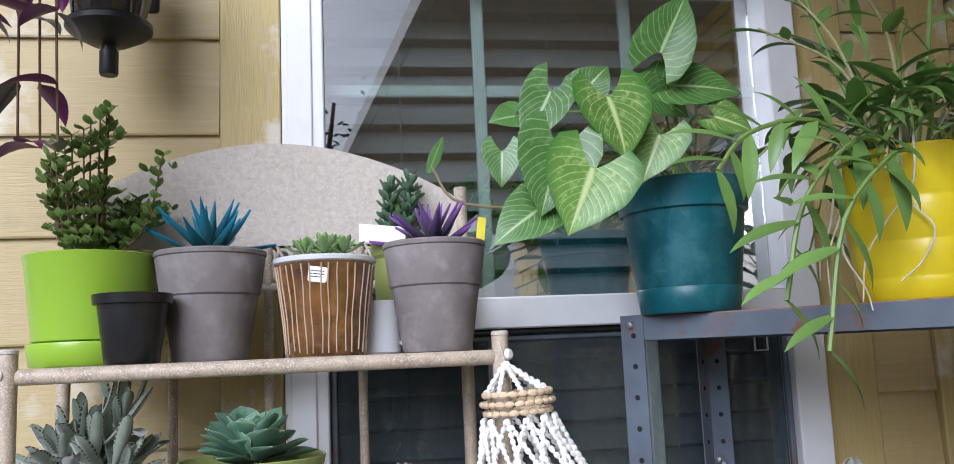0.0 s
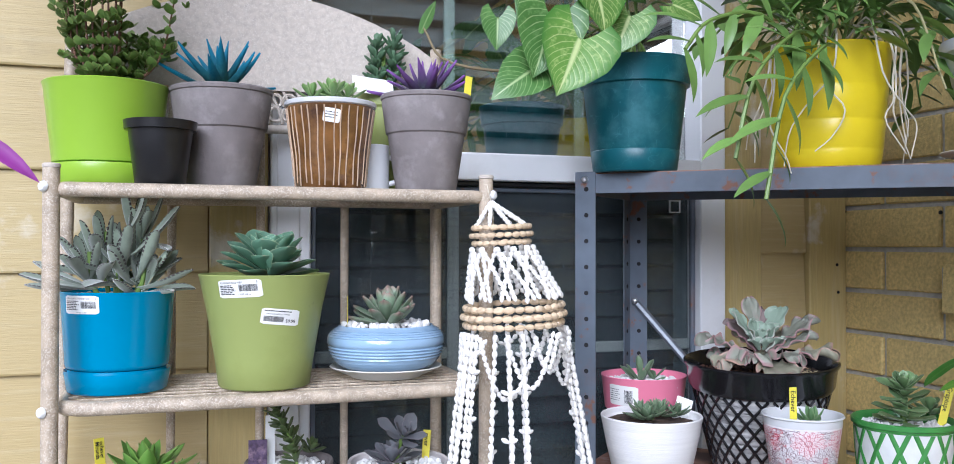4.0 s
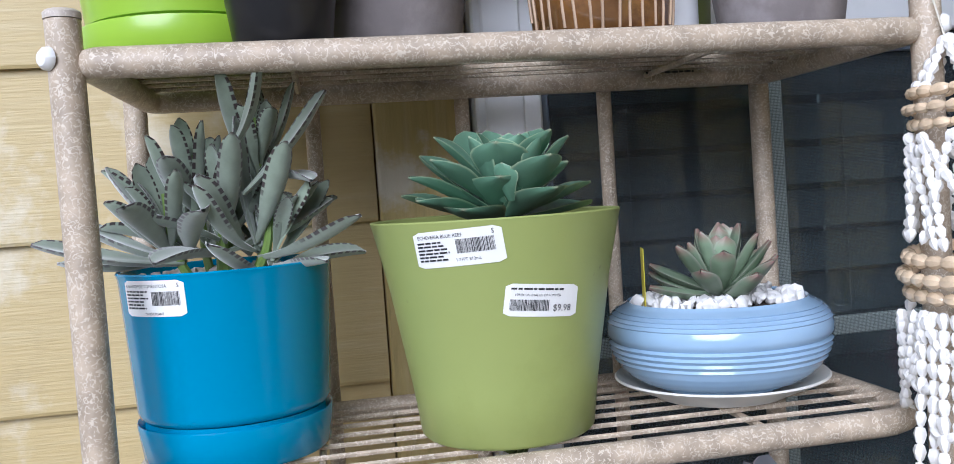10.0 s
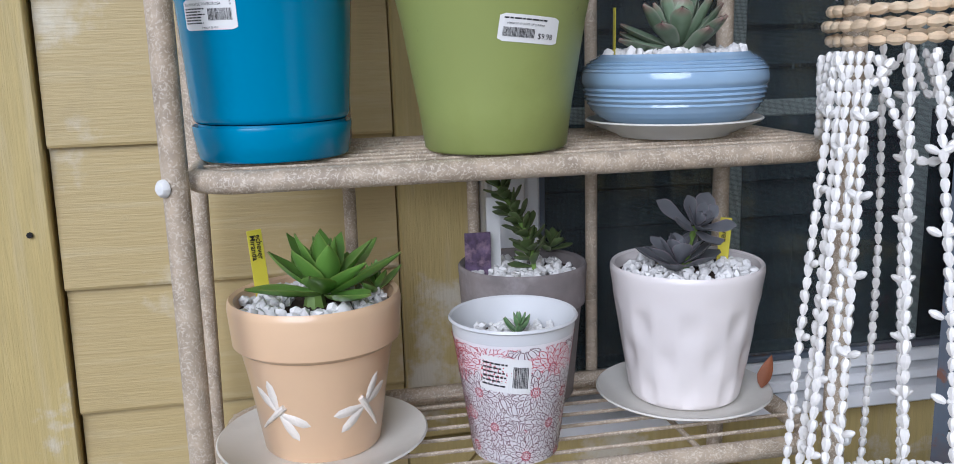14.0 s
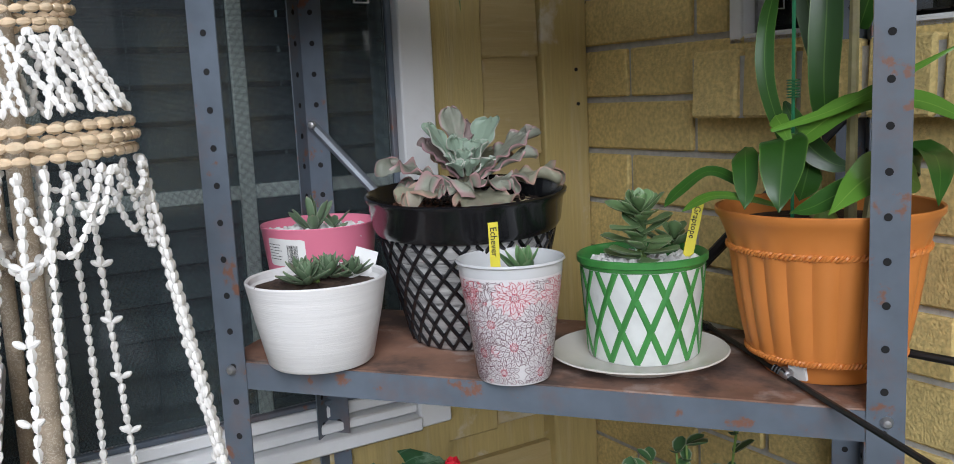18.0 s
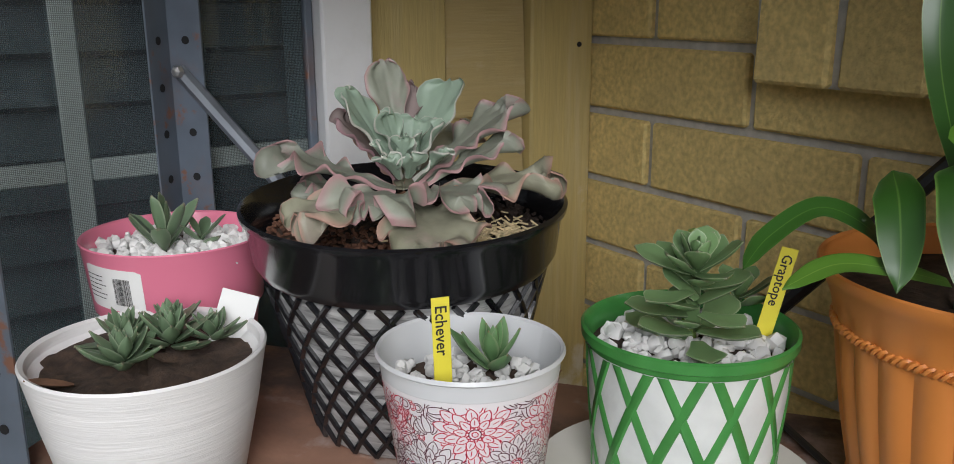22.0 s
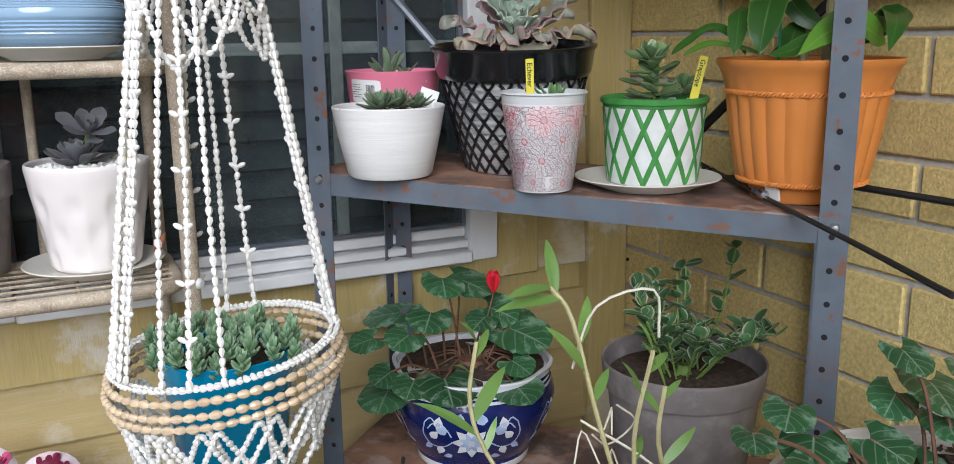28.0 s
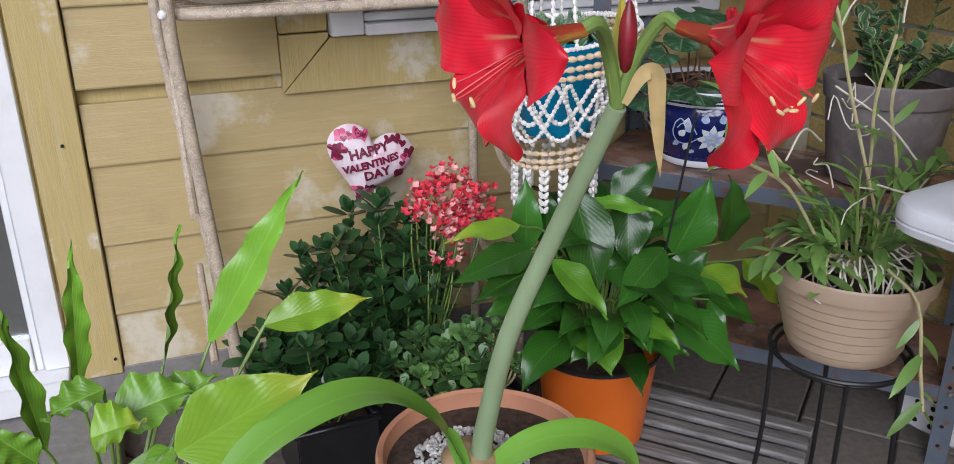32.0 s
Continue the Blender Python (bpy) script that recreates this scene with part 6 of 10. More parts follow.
# dried leaf in the saucer
part("dried_leaf", leaf(0.04, 0.018, 0.0008, OVATE, bend=0.5, cup=0.5), material("dry_leaf", (0.22, 0.075, 0.03), 0.7, spread=0.3), wavy_saucer, "curled brown dry leaf", m=pose(0.082, -0.028, 0.016, 45, 0, -60))

# printed labels on the two larger pots
sticker(blue_pot, blue_pr, -126, 0.130, 0.058, 0.026, 0,
        [shift(text_geo("KALANCHOE TOMENTOSA", 0.0034), -0.026, 0.0078), shift(text_geo("S", 0.0045), 0.0235, 0.0078), shift(text_geo("PANDA PLANT", 0.0026), -0.006, -0.0118),
         strips(-0.026, 0.0, 0.0045, 6, 0.0024, 0.0012, 4), barcode(0.002, 0.025, -0.005, 0.005, 5)])
sticker(moss_pot, moss_pr, -118, 0.152, 0.068, 0.026, 3,
        [shift(text_geo("ECHEVERIA BLUE REEF", 0.0036), -0.030, 0.0078), shift(text_geo("S", 0.0048), 0.0265, 0.0078), strips(-0.031, -0.004, 0.0042, 6, 0.0025, 0.0013, 6), barcode(0.0, 0.028, -0.004, 0.006, 7),
         shift(text_geo("1.71PT 812mL", 0.0032), -0.002, -0.0095)])
sticker(moss_pot, moss_pr, -80, 0.110, 0.058, 0.0235, -6,
        [strips(-0.025, 0.022, 0.0075, 1, 0.003, 0.0014, 9), shift(text_geo("HIBISCUS SHADES OF SUMMER", 0.0026), -0.022, 0.0030), barcode(-0.025, 0.004, -0.0075, 0.0005, 8), shift(text_geo("$9.98", 0.0070), 0.0075, -0.0075)])

# ---- steel shelf plants ----
grass_succ = leaf_material("pointed_green_leaf", (0.135, 0.205, 0.115), rough=0.40, spread=0.2, edge=(0.27, 0.33, 0.22), edge_from=0.82, tip=(0.30, 0.26, 0.18), tip_from=0.93, random_value=0.25)
ms = [leaf(0.040 * q, 0.016, 0.005, LANCE, bend=b, cup=0.3, nu=7, seed=k).mesh("leaf", grass_succ) for k, (q, b) in enumerate(((1, 0.3), (0.85, 0.45)))]
pl = part("plant", lathe([(0.0, 0.096), (0.006, 0.096), (0.004, 0.104), (0.0, 0.105)], 7), stem_green, oval)
for x, y, q, s in ((-0.02, -0.02, 1.0, 1), (0.018, 0.0, 1.05, 2), (-0.008, 0.025, 0.9, 3), (0.048, -0.005, 0.8, 4), (0.03, 0.035, 0.8, 5)):
    rosette(pl, ms, 18, 0.004, 0.104, 5, 78, q, 0.4 * q, 33 * s, (x, y, 0), seed=s)
part("bark_chip", leaf(0.032, 0.016, 0.003, ROUND, bend=0.2, cup=0.2), bark, oval, "reddish bark chip", m=pose(-0.055, -0.025, 0.100, 8, 4, 80))
part("info_card", box(0.030, 0.0008, 0.05, (0, 0, 0.012), 0.0003), paper, oval, "small printed white card", m=pose(0.066, 0.012, 0.097, -25, 20, -20))
g = strips(-0.012, 0.012, 0.028, 7, 0.0052, 0.0011, 21)
g.v = [(x, -0.0008, y) for x, y, z in g.v]
part("card_print", g, ink, oval.children[-1], flat=True)
ms = [leaf(0.055 * q, 0.017, 0.005, PADDLE, bend=b, cup=0.4, nu=7).mesh("leaf", grass_succ) for q, b in ((1, 0.2), (0.8, 0.3))]
pl = part("plant", lathe([(0.0, 0.132), (0.006, 0.132), (0.004, 0.142), (0.0, 0.143)], 7), stem_green, pink)
rosette(pl, ms, 9, 0.003, 0.140, 25, 80, 1.0, 0.75, 20, (-0.012, -0.01, 0), seed=3)
rosette(pl, ms, 6, 0.003, 0.137, 8, 40, 0.8, 0.5, 60, (0.022, 0.0, 0), seed=4)
sticker(pink_pot, [(0.069, 0.090), (0.0735, 0.092), (0.0800, 0.149)], -149, 0.122, 0.062, 0.038, -2, [strips(-0.029, -0.004, 0.010, 6, 0.004, 0.0009, 11), barcode(0.004, 0.020, -0.013, 0.011, 12)])

# black pot with woven lattice
silver_panel = material("brushed_silver_panel", (0.44, 0.44, 0.435), 0.4, metal=0.25, spread=0.45, scale=18, stretch=(1, 1, 9), stain=(0.03, 0.03, 0.03), stain_scale=34, stain_amount=0.95)
pr = [(0.078, 0.0), (0.082, 0.004), (0.092, 0.045), (0.107, 0.100), (0.1165, 0.140)]
part("pot", lathe([(0.0, 0.0)] + pr + [(0.115, 0.1405)], 72), silver_panel, black_pot, "silver-brushed pot body")
part("rim_band", lathe([(0.1165, 0.1402), (0.1215, 0.142), (0.1265, 0.150), (0.1305, 0.180), (0.1345, 0.184), (0.135, 0.188), (0.132, 0.1895), (0.128, 0.184), (0.122, 0.155), (0.0, 0.154)], 72), gloss_black, black_pot, "glossy black rim")
g = Geo()
zs, rs = [p[1] for p in pr], [p[0] for p in pr]
for s in (1, -1):
    for k in range(26):
        pts = []
        for i in range(15):
            z = 0.003 + 0.137 * i / 14
            a = 2 * math.pi * k / 26 + s * 1.05 * i / 14
            r = float(np.interp(z, zs, rs)) + 0.0012
            pts.append((r * math.cos(a), r * math.sin(a), z))
        tube(pts, 0.0027, 5, g)
part("lattice", g, gloss_black, black_pot, "black raised diamond lattice")
soil_disc(0.121, 0.158, soil, black_pot, rough=0.006)
rnd = random.Random(31)
g, g2 = Geo(), Geo()
g3 = Geo()
for k in range(1500):
    a, q = rnd.uniform(0, 6.28), 0.118 * math.sqrt(rnd.random())
    x, y = q * math.cos(a), q * math.sin(a)
    red = x < -0.02 + rnd.gauss(0, 0.02)
    (g if red else g3).join(box(rnd.uniform(.0025, .0075), rnd.uniform(.002, .0045), .0022, (0, 0, 0), 0.0006), pose(x, y, 0.160 + rnd.uniform(0, .006), rnd.uniform(-40, 40), rnd.uniform(-40, 40), rnd.uniform(0, 360)))
for k in range(420):
    x, y = rnd.gauss(0.030, 0.022), rnd.gauss(-0.074, 0.017)
    if math.hypot(x, y) > 0.112:
        continue
    g2.join(box(rnd.uniform(.005, .011), .0013, .0010), pose(x, y, 0.168 + rnd.uniform(0, .006), rnd.uniform(-25, 25), rnd.uniform(-25, 25), rnd.uniform(0, 360)))
tagged(part("bark_litter", g, material("red_bark_crumb", (0.150, 0.068, 0.040), 0.95, spread=0.6, scale=120), black_pot, "reddish bark crumbs"), kind="stuff")
tagged(part("crumbled_soil", g3, material("dark_soil_crumb", (0.045, 0.030, 0.024), 0.95, spread=0.7, scale=120), black_pot, "dark crumbly soil"), kind="stuff")
tagged(part("straw_litter", g2, material("dry_straw", (0.60, 0.48, 0.28), 0.8, spread=0.4, scale=100), black_pot), kind="stuff")
frill_green = leaf_material("frilled_leaf", (0.250, 0.265, 0.210), rough=0.5, spread=0.22, scale=45, edge=(0.43, 0.26, 0.26), edge_from=0.87, mottle=(0.38, 0.245, 0.25), mottle_scale=14, mottle_amount=0.85, random_value=0.18, bump=0.15, bump_scale=60)
frill_old = leaf_material("frilled_old_leaf", (0.305, 0.300, 0.215), rough=0.5, spread=0.25, scale=45, edge=(0.45, 0.28, 0.22), edge_from=0.88, mottle=(0.40, 0.29, 0.27), mottle_scale=18, mottle_amount=0.7, random_value=0.15)
frill_in = leaf_material("frilled_heart_leaf", (0.29, 0.38, 0.29), rough=0.45, spread=0.14, edge=(0.50, 0.50, 0.44), edge_from=0.95, random_value=0.08)
frill_dusk = leaf_material("frilled_dusky_leaf", (0.22, 0.17, 0.16), rough=0.55, spread=0.2, edge=(0.34, 0.20, 0.22), edge_from=0.85)
pl = part("plant", lathe([(0.0, 0.155), (0.014, 0.155), (0.011, 0.19), (0.0, 0.195)], 10), stem_brown, black_pot)
# azimuth, rise, length, width, bend, droop, frill, waves, surface
FR = ((254, 6, .108, .080, .0, -.62, .0095, 5, 2), (196, 10, .104, .066, .1, -.6, .009, 5, 2), (222, 16, .080, .072, .2, -.8, .009, 5, 1), (284, 16, .078, .064, .2, -.8, .009, 5, 1),
      (318, 12, .116, .070, .2, -.6, .009, 5, 2), (332, 26, .088, .052, .1, -.3, .0075, 5, 1), (352, 32, .106, .060, .1, -.2, .0085, 5, 1), (150, 20, .106, .060, .1, -.35, .009, 5, 1),
      (138, 6, .084, .040, .2, -.4, .006, 5, 1), (126, 52, .076, .044, .1, -.1, .0032, 3, 0), (80, 58, .088, .036, .1, -.1, .0025, 3, 1), (18, 52, .080, .048, .1, -.1, .0028, 2.5, 0),
      (58, 52, .078, .026, .1, -.2, .003, 4, 3), (106, 36, .080, .040, .2, -.4, .005, 5, 3), (30, 24, .09, .055, .2, -.5, .007, 5, 2), (75, 22, .09, .055, .2, -.5, .007, 5, 2),
      (255, 48, .026, .022, .2, -.3, .0035, 2, 0), (205, 46, .028, .022, .2, -.3, .0035, 2, 0), (305, 40, .040, .024, .2, -.3, .004, 2, 0), (170, 54, .030, .024, .1, -.2, .0035, 2, 0), (40, 64, .036, .028, .1, -.2, .0035, 2, 0),
      (345, 60, .038, .028, .1, -.2, .0045, 3, 0), (110, 70, .038, .028, .1, -.2, .004, 3, 0), (235, 74, .020, .018, .1, -.1, .003, 3, 0), (320, 78, .018, .016, .1, -.1, .0025, 3, 0))
for k, (az, up, ln, wd, bd, dr, fr, wv, mt) in enumerate(FR):
    part("leaf", frilled_leaf(ln, wd, bd, dr, fr, k + 3, waves=wv), (frill_in, frill_green, frill_old, frill_dusk)[mt], pl, m=pose(0, -0.004, 0.186 + 0.0005 * up, 0, 0, az - 90) @ Matrix.Translation((0, 0.007, 0)) @ pose(0, 0, 0, up))

# green lattice pot
pr = [(0.066, 0.0), (0.0685, 0.003), (0.072, 0.05), (0.076, 0.112), (0.0765, 0.114)]
lp = part("pot", lathe([(0.0, 0.0)] + pr, 72), lattice_white, lattice, "white textured pot body")
part("rim_band", lathe([(0.0766, 0.1145), (0.0776, 0.1185), (0.0805, 0.1200), (0.0808, 0.127), (0.0785, 0.1285), (0.075, 0.124), (0.073, 0.108), (0.0, 0.107)], 72), lattice_green, lattice, "green glazed rim")
zs, rs = [p[1] for p in pr], [p[0] for p in pr]
for s in (1, -1):
    for k in range(13):
        g = Geo()
        vs, n = [], 16
        for i in range(n + 1):
            z = 0.002 + 0.112 * i / n
            a = 2 * math.pi * k / 13 + s * 0.66 * i / n
            r = float(np.interp(z, zs, rs))
            for dx, lift in ((-0.0042, 0.0001), (-0.0026, 0.0011), (0.0026, 0.0011 + 0.0002 * s), (0.0042, 0.0001)):
                q = a + dx / r
                vs.append(((r + lift) * math.cos(q), (r + lift) * math.sin(q), z))
        g.add(vs, [(i * 4 + j, i * 4 + j + 1, i * 4 + 5 + j, i * 4 + 4 + j) for i in range(n) for j in range(3)])
        part("lattice_stripe", g, lattice_green, lp)
soil_disc(0.073, 0.110, soil, lattice)
pebbles(0.066, 0.112, 120, 0.007, lattice, 41)
grap = leaf_material("grey_green_spoon_leaf", (0.165, 0.275, 0.115), rough=0.36, edge=(0.44, 0.50, 0.32), edge_from=0.88, spread=0.16, tip=(0.3, 0.3, 0.2), tip_from=0.95, random_value=0.2)
ms = [leaf(0.046 * q, 0.025, 0.0044, SPOON, bend=0.30, cup=0.25, nu=8, nv=6).mesh("leaf", grap) for q in (1, 0.85)]
pl = part("plant", lathe([(0.0, 0.108), (0.006, 0.108), (0.005, 0.20), (0.0, 0.202)], 7), stem_green, lattice)
rosette(pl, ms, 7, 0.008, 0.124, -4, 16, 1.15, 1.0, 10, (0.0, -0.006, 0), (6, -6), seed=1)
rosette(pl, ms, 6, 0.006, 0.148, 0, 26, 1.0, 0.9, 50, (-0.002, -0.006, 0), (7, -7), seed=2)
rosette(pl, ms, 6, 0.005, 0.168, 4, 40, 0.95, 0.8, 90, (-0.004, -0.006, 0), (7, -7), seed=3)
rosette(pl, ms, 13, 0.004, 0.184, 10, 75, 0.95, 0.4, 30, (-0.006, -0.008, 0), (8, -8), seed=4)
rosette(pl, ms, 8, 0.004, 0.128, 10, 40, 0.9, 0.7, 30, (0.045, 0.010, 0), (0, 8), seed=5)
plant_tag(lattice, (0.048, -0.030, 0.118), 0.100, (0, 12), -43, ("Graptope",), 0.0125)

# orchid with strap leaves in the fluted pot
orchid_leaf = leaf_material("glossy_strap_leaf", (0.030, 0.090, 0.014), rough=0.28, spread=0.15, scale=14, vein=(0.14, 0.26, 0.05), vein_amount=0.5, rib=0.03, side=0.0, edge=(0.12, 0.22, 0.04), edge_from=0.92, random_value=0.25)
fresh_leaf = leaf_material("fresh_strap_leaf", (0.11, 0.25, 0.03), rough=0.3, spread=0.12, scale=14, vein=(0.30, 0.45, 0.10), vein_amount=0.4, rib=0.03, side=0.0)
pl = part("plant", lathe([(0.0, 0.17), (0.02, 0.17), (0.01, 0.19), (0.0, 0.19)], 8), stem_green, orange)
rnd = random.Random(77)
o = Vector((1.095, 0.885, SMID))
ORCH = (([(-.075, .05, .175), (-.10, .055, .213), (-.115, .08, .222), (-.14, .098, .202), (-.172, .092, .165)], .027, (-.4, -.3, .8), orchid_leaf, STRAP), ([(-.09, .0, .175), (-.124, .016, .196), (-.155, .035, .20), (-.185, .05, .178)], .026, (-.2, -.4, 1), fresh_leaf, STRAP),
        ([(-.09, .045, .25), (-.112, .025, .236), (-.128, .01, .205), (-.135, .006, .178)], .042, (-.8, -.5, .1), orchid_leaf, OVATE), ([(-.075, .0, .262), (-.10, -.018, .252), (-.122, -.032, .215), (-.132, -.038, .178)], .072, (-.8, -.5, .1), orchid_leaf, OVATE),
        ([(-.001, .026, .23), (-.02, .02, .20), (-.04, .01, .175)], .05, (-.7, -.6, .2), orchid_leaf, OVATE), ([(.0, -.06, .195), (-.05, -.068, .207), (-.10, -.055, .190), (-.128, -.048, .176)], .04, (-.4, -.6, .6), orchid_leaf, OVATE),
        ([(.05, -.08, .20), (.0, -.08, .222), (-.06, -.085, .215), (-.115, -.086, .182)], .075, (-.5, -.7, .5), fresh_leaf, OVATE), ([(.07, -.03, .20), (.06, -.08, .235), (.02, -.12, .225), (-.02, -.145, .19)], .06, (-.5, -.7, .5), orchid_leaf, OVATE),
        ([(-.06, -.01, .262), (-.067, -.018, .262), (-.022, -.043, .292), (.02, -.09, .296), (.05, -.14, .27)], .048, (-.5, -.4, .8), fresh_leaf, STRAP), ([(-.10, .0, .27), (-.047, -.041, .29), (-.002, -.077, .318), (.06, -.13, .36)], .022, (-.5, -.5, .7), fresh_leaf, LANCE),
        ([(-.004, .003, .272), (-.012, .0, .33), (-.008, .0, .42), (.0, .01, .50)], .052, (-.8, -.5, .0), orchid_leaf, STRAP), ([(-.03, .04, .30), (-.02, .02, .255), (-.004, -.005, .228), (.01, -.032, .222)], .045, (-.8, -.4, .2), orchid_leaf, OVATE),
        ([(-.075, .015, .285), (-.083, .0, .275), (-.09, -.02, .252)], .030, (-.8, -.5, .2), fresh_leaf, OVATE), ([(.03, .03, .32), (.02, .05, .42), (.0, .07, .52), (-.02, .08, .60)], .05, (-.8, -.4, .2), orchid_leaf, STRAP), ([(.05, .0, .38), (.08, -.02, .48), (.12, -.05, .55), (.15, -.08, .56)], .06, (-.6, -.4, .6), orchid_leaf, STRAP),
        ([(-.04, .03, .25), (-.06, .04, .32), (-.05, .05, .38), (-.02, .06, .44)], .03, (-.8, -.5, .0), orchid_leaf, STRAP))
for pts, w, face, mt, shp in ORCH:
    strap_leaf(pl, [(x - 0.001, y - 0.005, max(z + 0.020, 0.206)) for x, y, z in pts], w * 0.72, face, mt, shp)
for a, b, c in (((-0.002, -0.034, 0.17), (0.004, -0.030, 0.27), (0.02, -0.02, 0.52)), ((0.006, -0.05, 0.17), (0.019, -0.053, 0.30), (0.015, -0.047, 0.55)), ((0.02, 0.03, 0.17), (0.02, 0.03, 0.3), (0.03, 0.03, 0.45))):
    stalk([a, b, c], 0.0075, 0.005, cane, pl, "cane", label="pale ringed orchid cane")
part("stake", tube([(-0.046, 0.011, 0.17), (-0.044, 0.011, 0.62)], 0.0022, 6), material("green_stake", (0.02, 0.16, 0.07), 0.4), orange, "green plastic coated stake")
for zz in (0.325, 0.335):
    g = Geo()
    for q in range(4):
        tube([(-0.045 + 0.008 * math.cos(a), 0.011 + 0.006 * math.sin(a), zz + q * 0.003) for a in [2 * math.pi * i / 10 for i in range(10)]], 0.0009, 5, g, closed=True)
    part("twist_tie", g, material("green_wire", (0.03, 0.14, 0.05), 0.4), orange)

# black garden rods on the shelf
rod = thing("garden_rod", "thin black garden rod with a clip across the shelf", "rod", pose(0, 0, SMID))
part("bar", tube(curve([(1.124, 1.145, -0.010), (1.103, 1.088, -0.013), (1.067, 0.996, -0.016), (1.018, 0.878, -0.019), (0.938, 0.656, -0.028), (0.869, 0.475, -0.036)], 24), 0.0036, 7), black_iron, rod)
for x, y in ((1.019, 0.882), (1.102, 1.086)):
    cm = pose(x, y, -0.015, 0, 0, 67)
    cl = part("clip", box(0.020, 0.013, 0.011, (0, 0, 0), 0.003), bolt_metal if x < 1.05 else black_plastic, rod, m=cm)
    for k in (-0.007, 0.0, 0.007):
        part("clip_tooth", tube(curve([(k, 0.004, 0.003), (k, 0.010, 0.008), (k, 0.014, 0.002)], 6), 0.0014, 5), black_plastic, cl)
pipe = tagged(part("wall_rod", tube([(1.150, 1.040, 0.875), (1.200, 0.867, 0.866), (1.252, 0.676, 0.858)], 0.0055, 8), black_iron), "black rod lying across the shelf beside the brick wall", "rod")

# arrowhead vine
arrow = leaf_material("arrowhead_leaf", (0.125, 0.265, 0.045), rough=0.36, spread=0.15, scale=12, vein=(0.52, 0.60, 0.27), vein_amount=0.9, rib=0.05, side=10.0, random_value=0.2, mottle=(0.40, 0.50, 0.18), mottle_scale=95, mottle_amount=0.7, edge=(0.055, 0.17, 0.025), edge_from=0.68)
arrow2 = leaf_material("arrowhead_leaf_dark", (0.060, 0.155, 0.030), rough=0.36, spread=0.15, scale=12, vein=(0.38, 0.49, 0.22), vein_amount=0.8, rib=0.04, side=10.0, random_value=0.2, mottle=(0.16, 0.28, 0.09), mottle_scale=90, mottle_amount=0.6)
HEART = ((0, 0.55), (0.06, 0.86), (0.18, 1.0), (0.4, 0.82), (0.7, 0.46), (0.9, 0.14), (1, 0.01))
o = Vector((0.592, 1.295, STOP))
pl = part("plant", lathe([(0.0, 0.18), (0.012, 0.18), (0.006, 0.2), (0.0, 0.2)], 8), stem_green, teal)
ARROWS = (((.538, 1.20, 1.789), (.602, 1.19, 1.915), .115, 1), ((.565, 1.22, 1.745), (.68, 1.21, 1.736), .085, 1), ((.439, 1.15, 1.706), (.459, 1.13, 1.605), .115, 0), ((.52, 1.18, 1.660), (.484, 1.17, 1.585), .085, 0),
          ((.613, 1.20, 1.692), (.675, 1.19, 1.668), .066, 0), ((.364, 1.14, 1.635), (.328, 1.13, 1.53), .110, 1), ((.402, 1.12, 1.600), (.358, 1.11, 1.502), .125, 0), ((.371, 1.20, 1.729), (.318, 1.18, 1.632), .075, 1),
          ((.297, 1.20, 1.643), (.292, 1.19, 1.585), .055, 1), ((.339, 1.16, 1.556), (.262, 1.15, 1.503), .080, 1), ((.449, 1.30, 1.76), (.496, 1.30, 1.81), .07, 1), ((.547, 1.28, 1.75), (.614, 1.27, 1.71), .08, 1),
          ((.33, 1.26, 1.71), (.285, 1.25, 1.70), .05, 1))
for k, (a, b, w, dk) in enumerate(ARROWS):
    a, b = Vector(a) - o, Vector(b) - o
    ln = (b - a).length * (0.90 if k else 0.72)
    rnd = random.Random(k)
    part("leaf", leaf(ln, w * (1.06 if k else 0.82), 0.001, HEART, bend=0.15, droop=-0.5, cup=0.05, fold=0.16, lobes=0.42, nu=16, nv=10, seed=k), arrow2 if dk else arrow, pl, m=aim(a, b, (rnd.uniform(-.25, .15), -1.0, 0.45)))
    stalk([(rnd.uniform(-.03, .03), rnd.uniform(-.03, .03), 0.18), (a.x * 0.45, a.y * 0.35, 0.18 + (a.z - 0.18) * 0.6 + 0.05), a], 0.0026, 0.0018, stem_green, pl, "petiole")
dry = material("dry_tendril", (0.22, 0.17, 0.09), 0.7, spread=0.2)
stalk([(-0.10, -0.05, 0.19), (-0.20, -0.02, 0.165), (-0.34, 0.02, 0.18), (-0.38, 0.04, 0.24)], 0.003, 0.002, dry, pl, "tendril", label="dry brown runner")
part("leaf", leaf(0.06, 0.02, 0.001, LANCE, bend=0.2), arrow2, pl, m=aim((-0.385, 0.04, 0.23), (-0.355, 0.03, 0.30), (0, -1, 0)))

# dendrobium: canes with narrow leaves and hanging white roots
dend = leaf_material("dendrobium_leaf", (0.155, 0.28, 0.065), rough=0.38, spread=0.15, scale=16, vein=(0.16, 0.26, 0.08), vein_amount=0.5, rib=0.03, side=0.0, random_value=0.3)


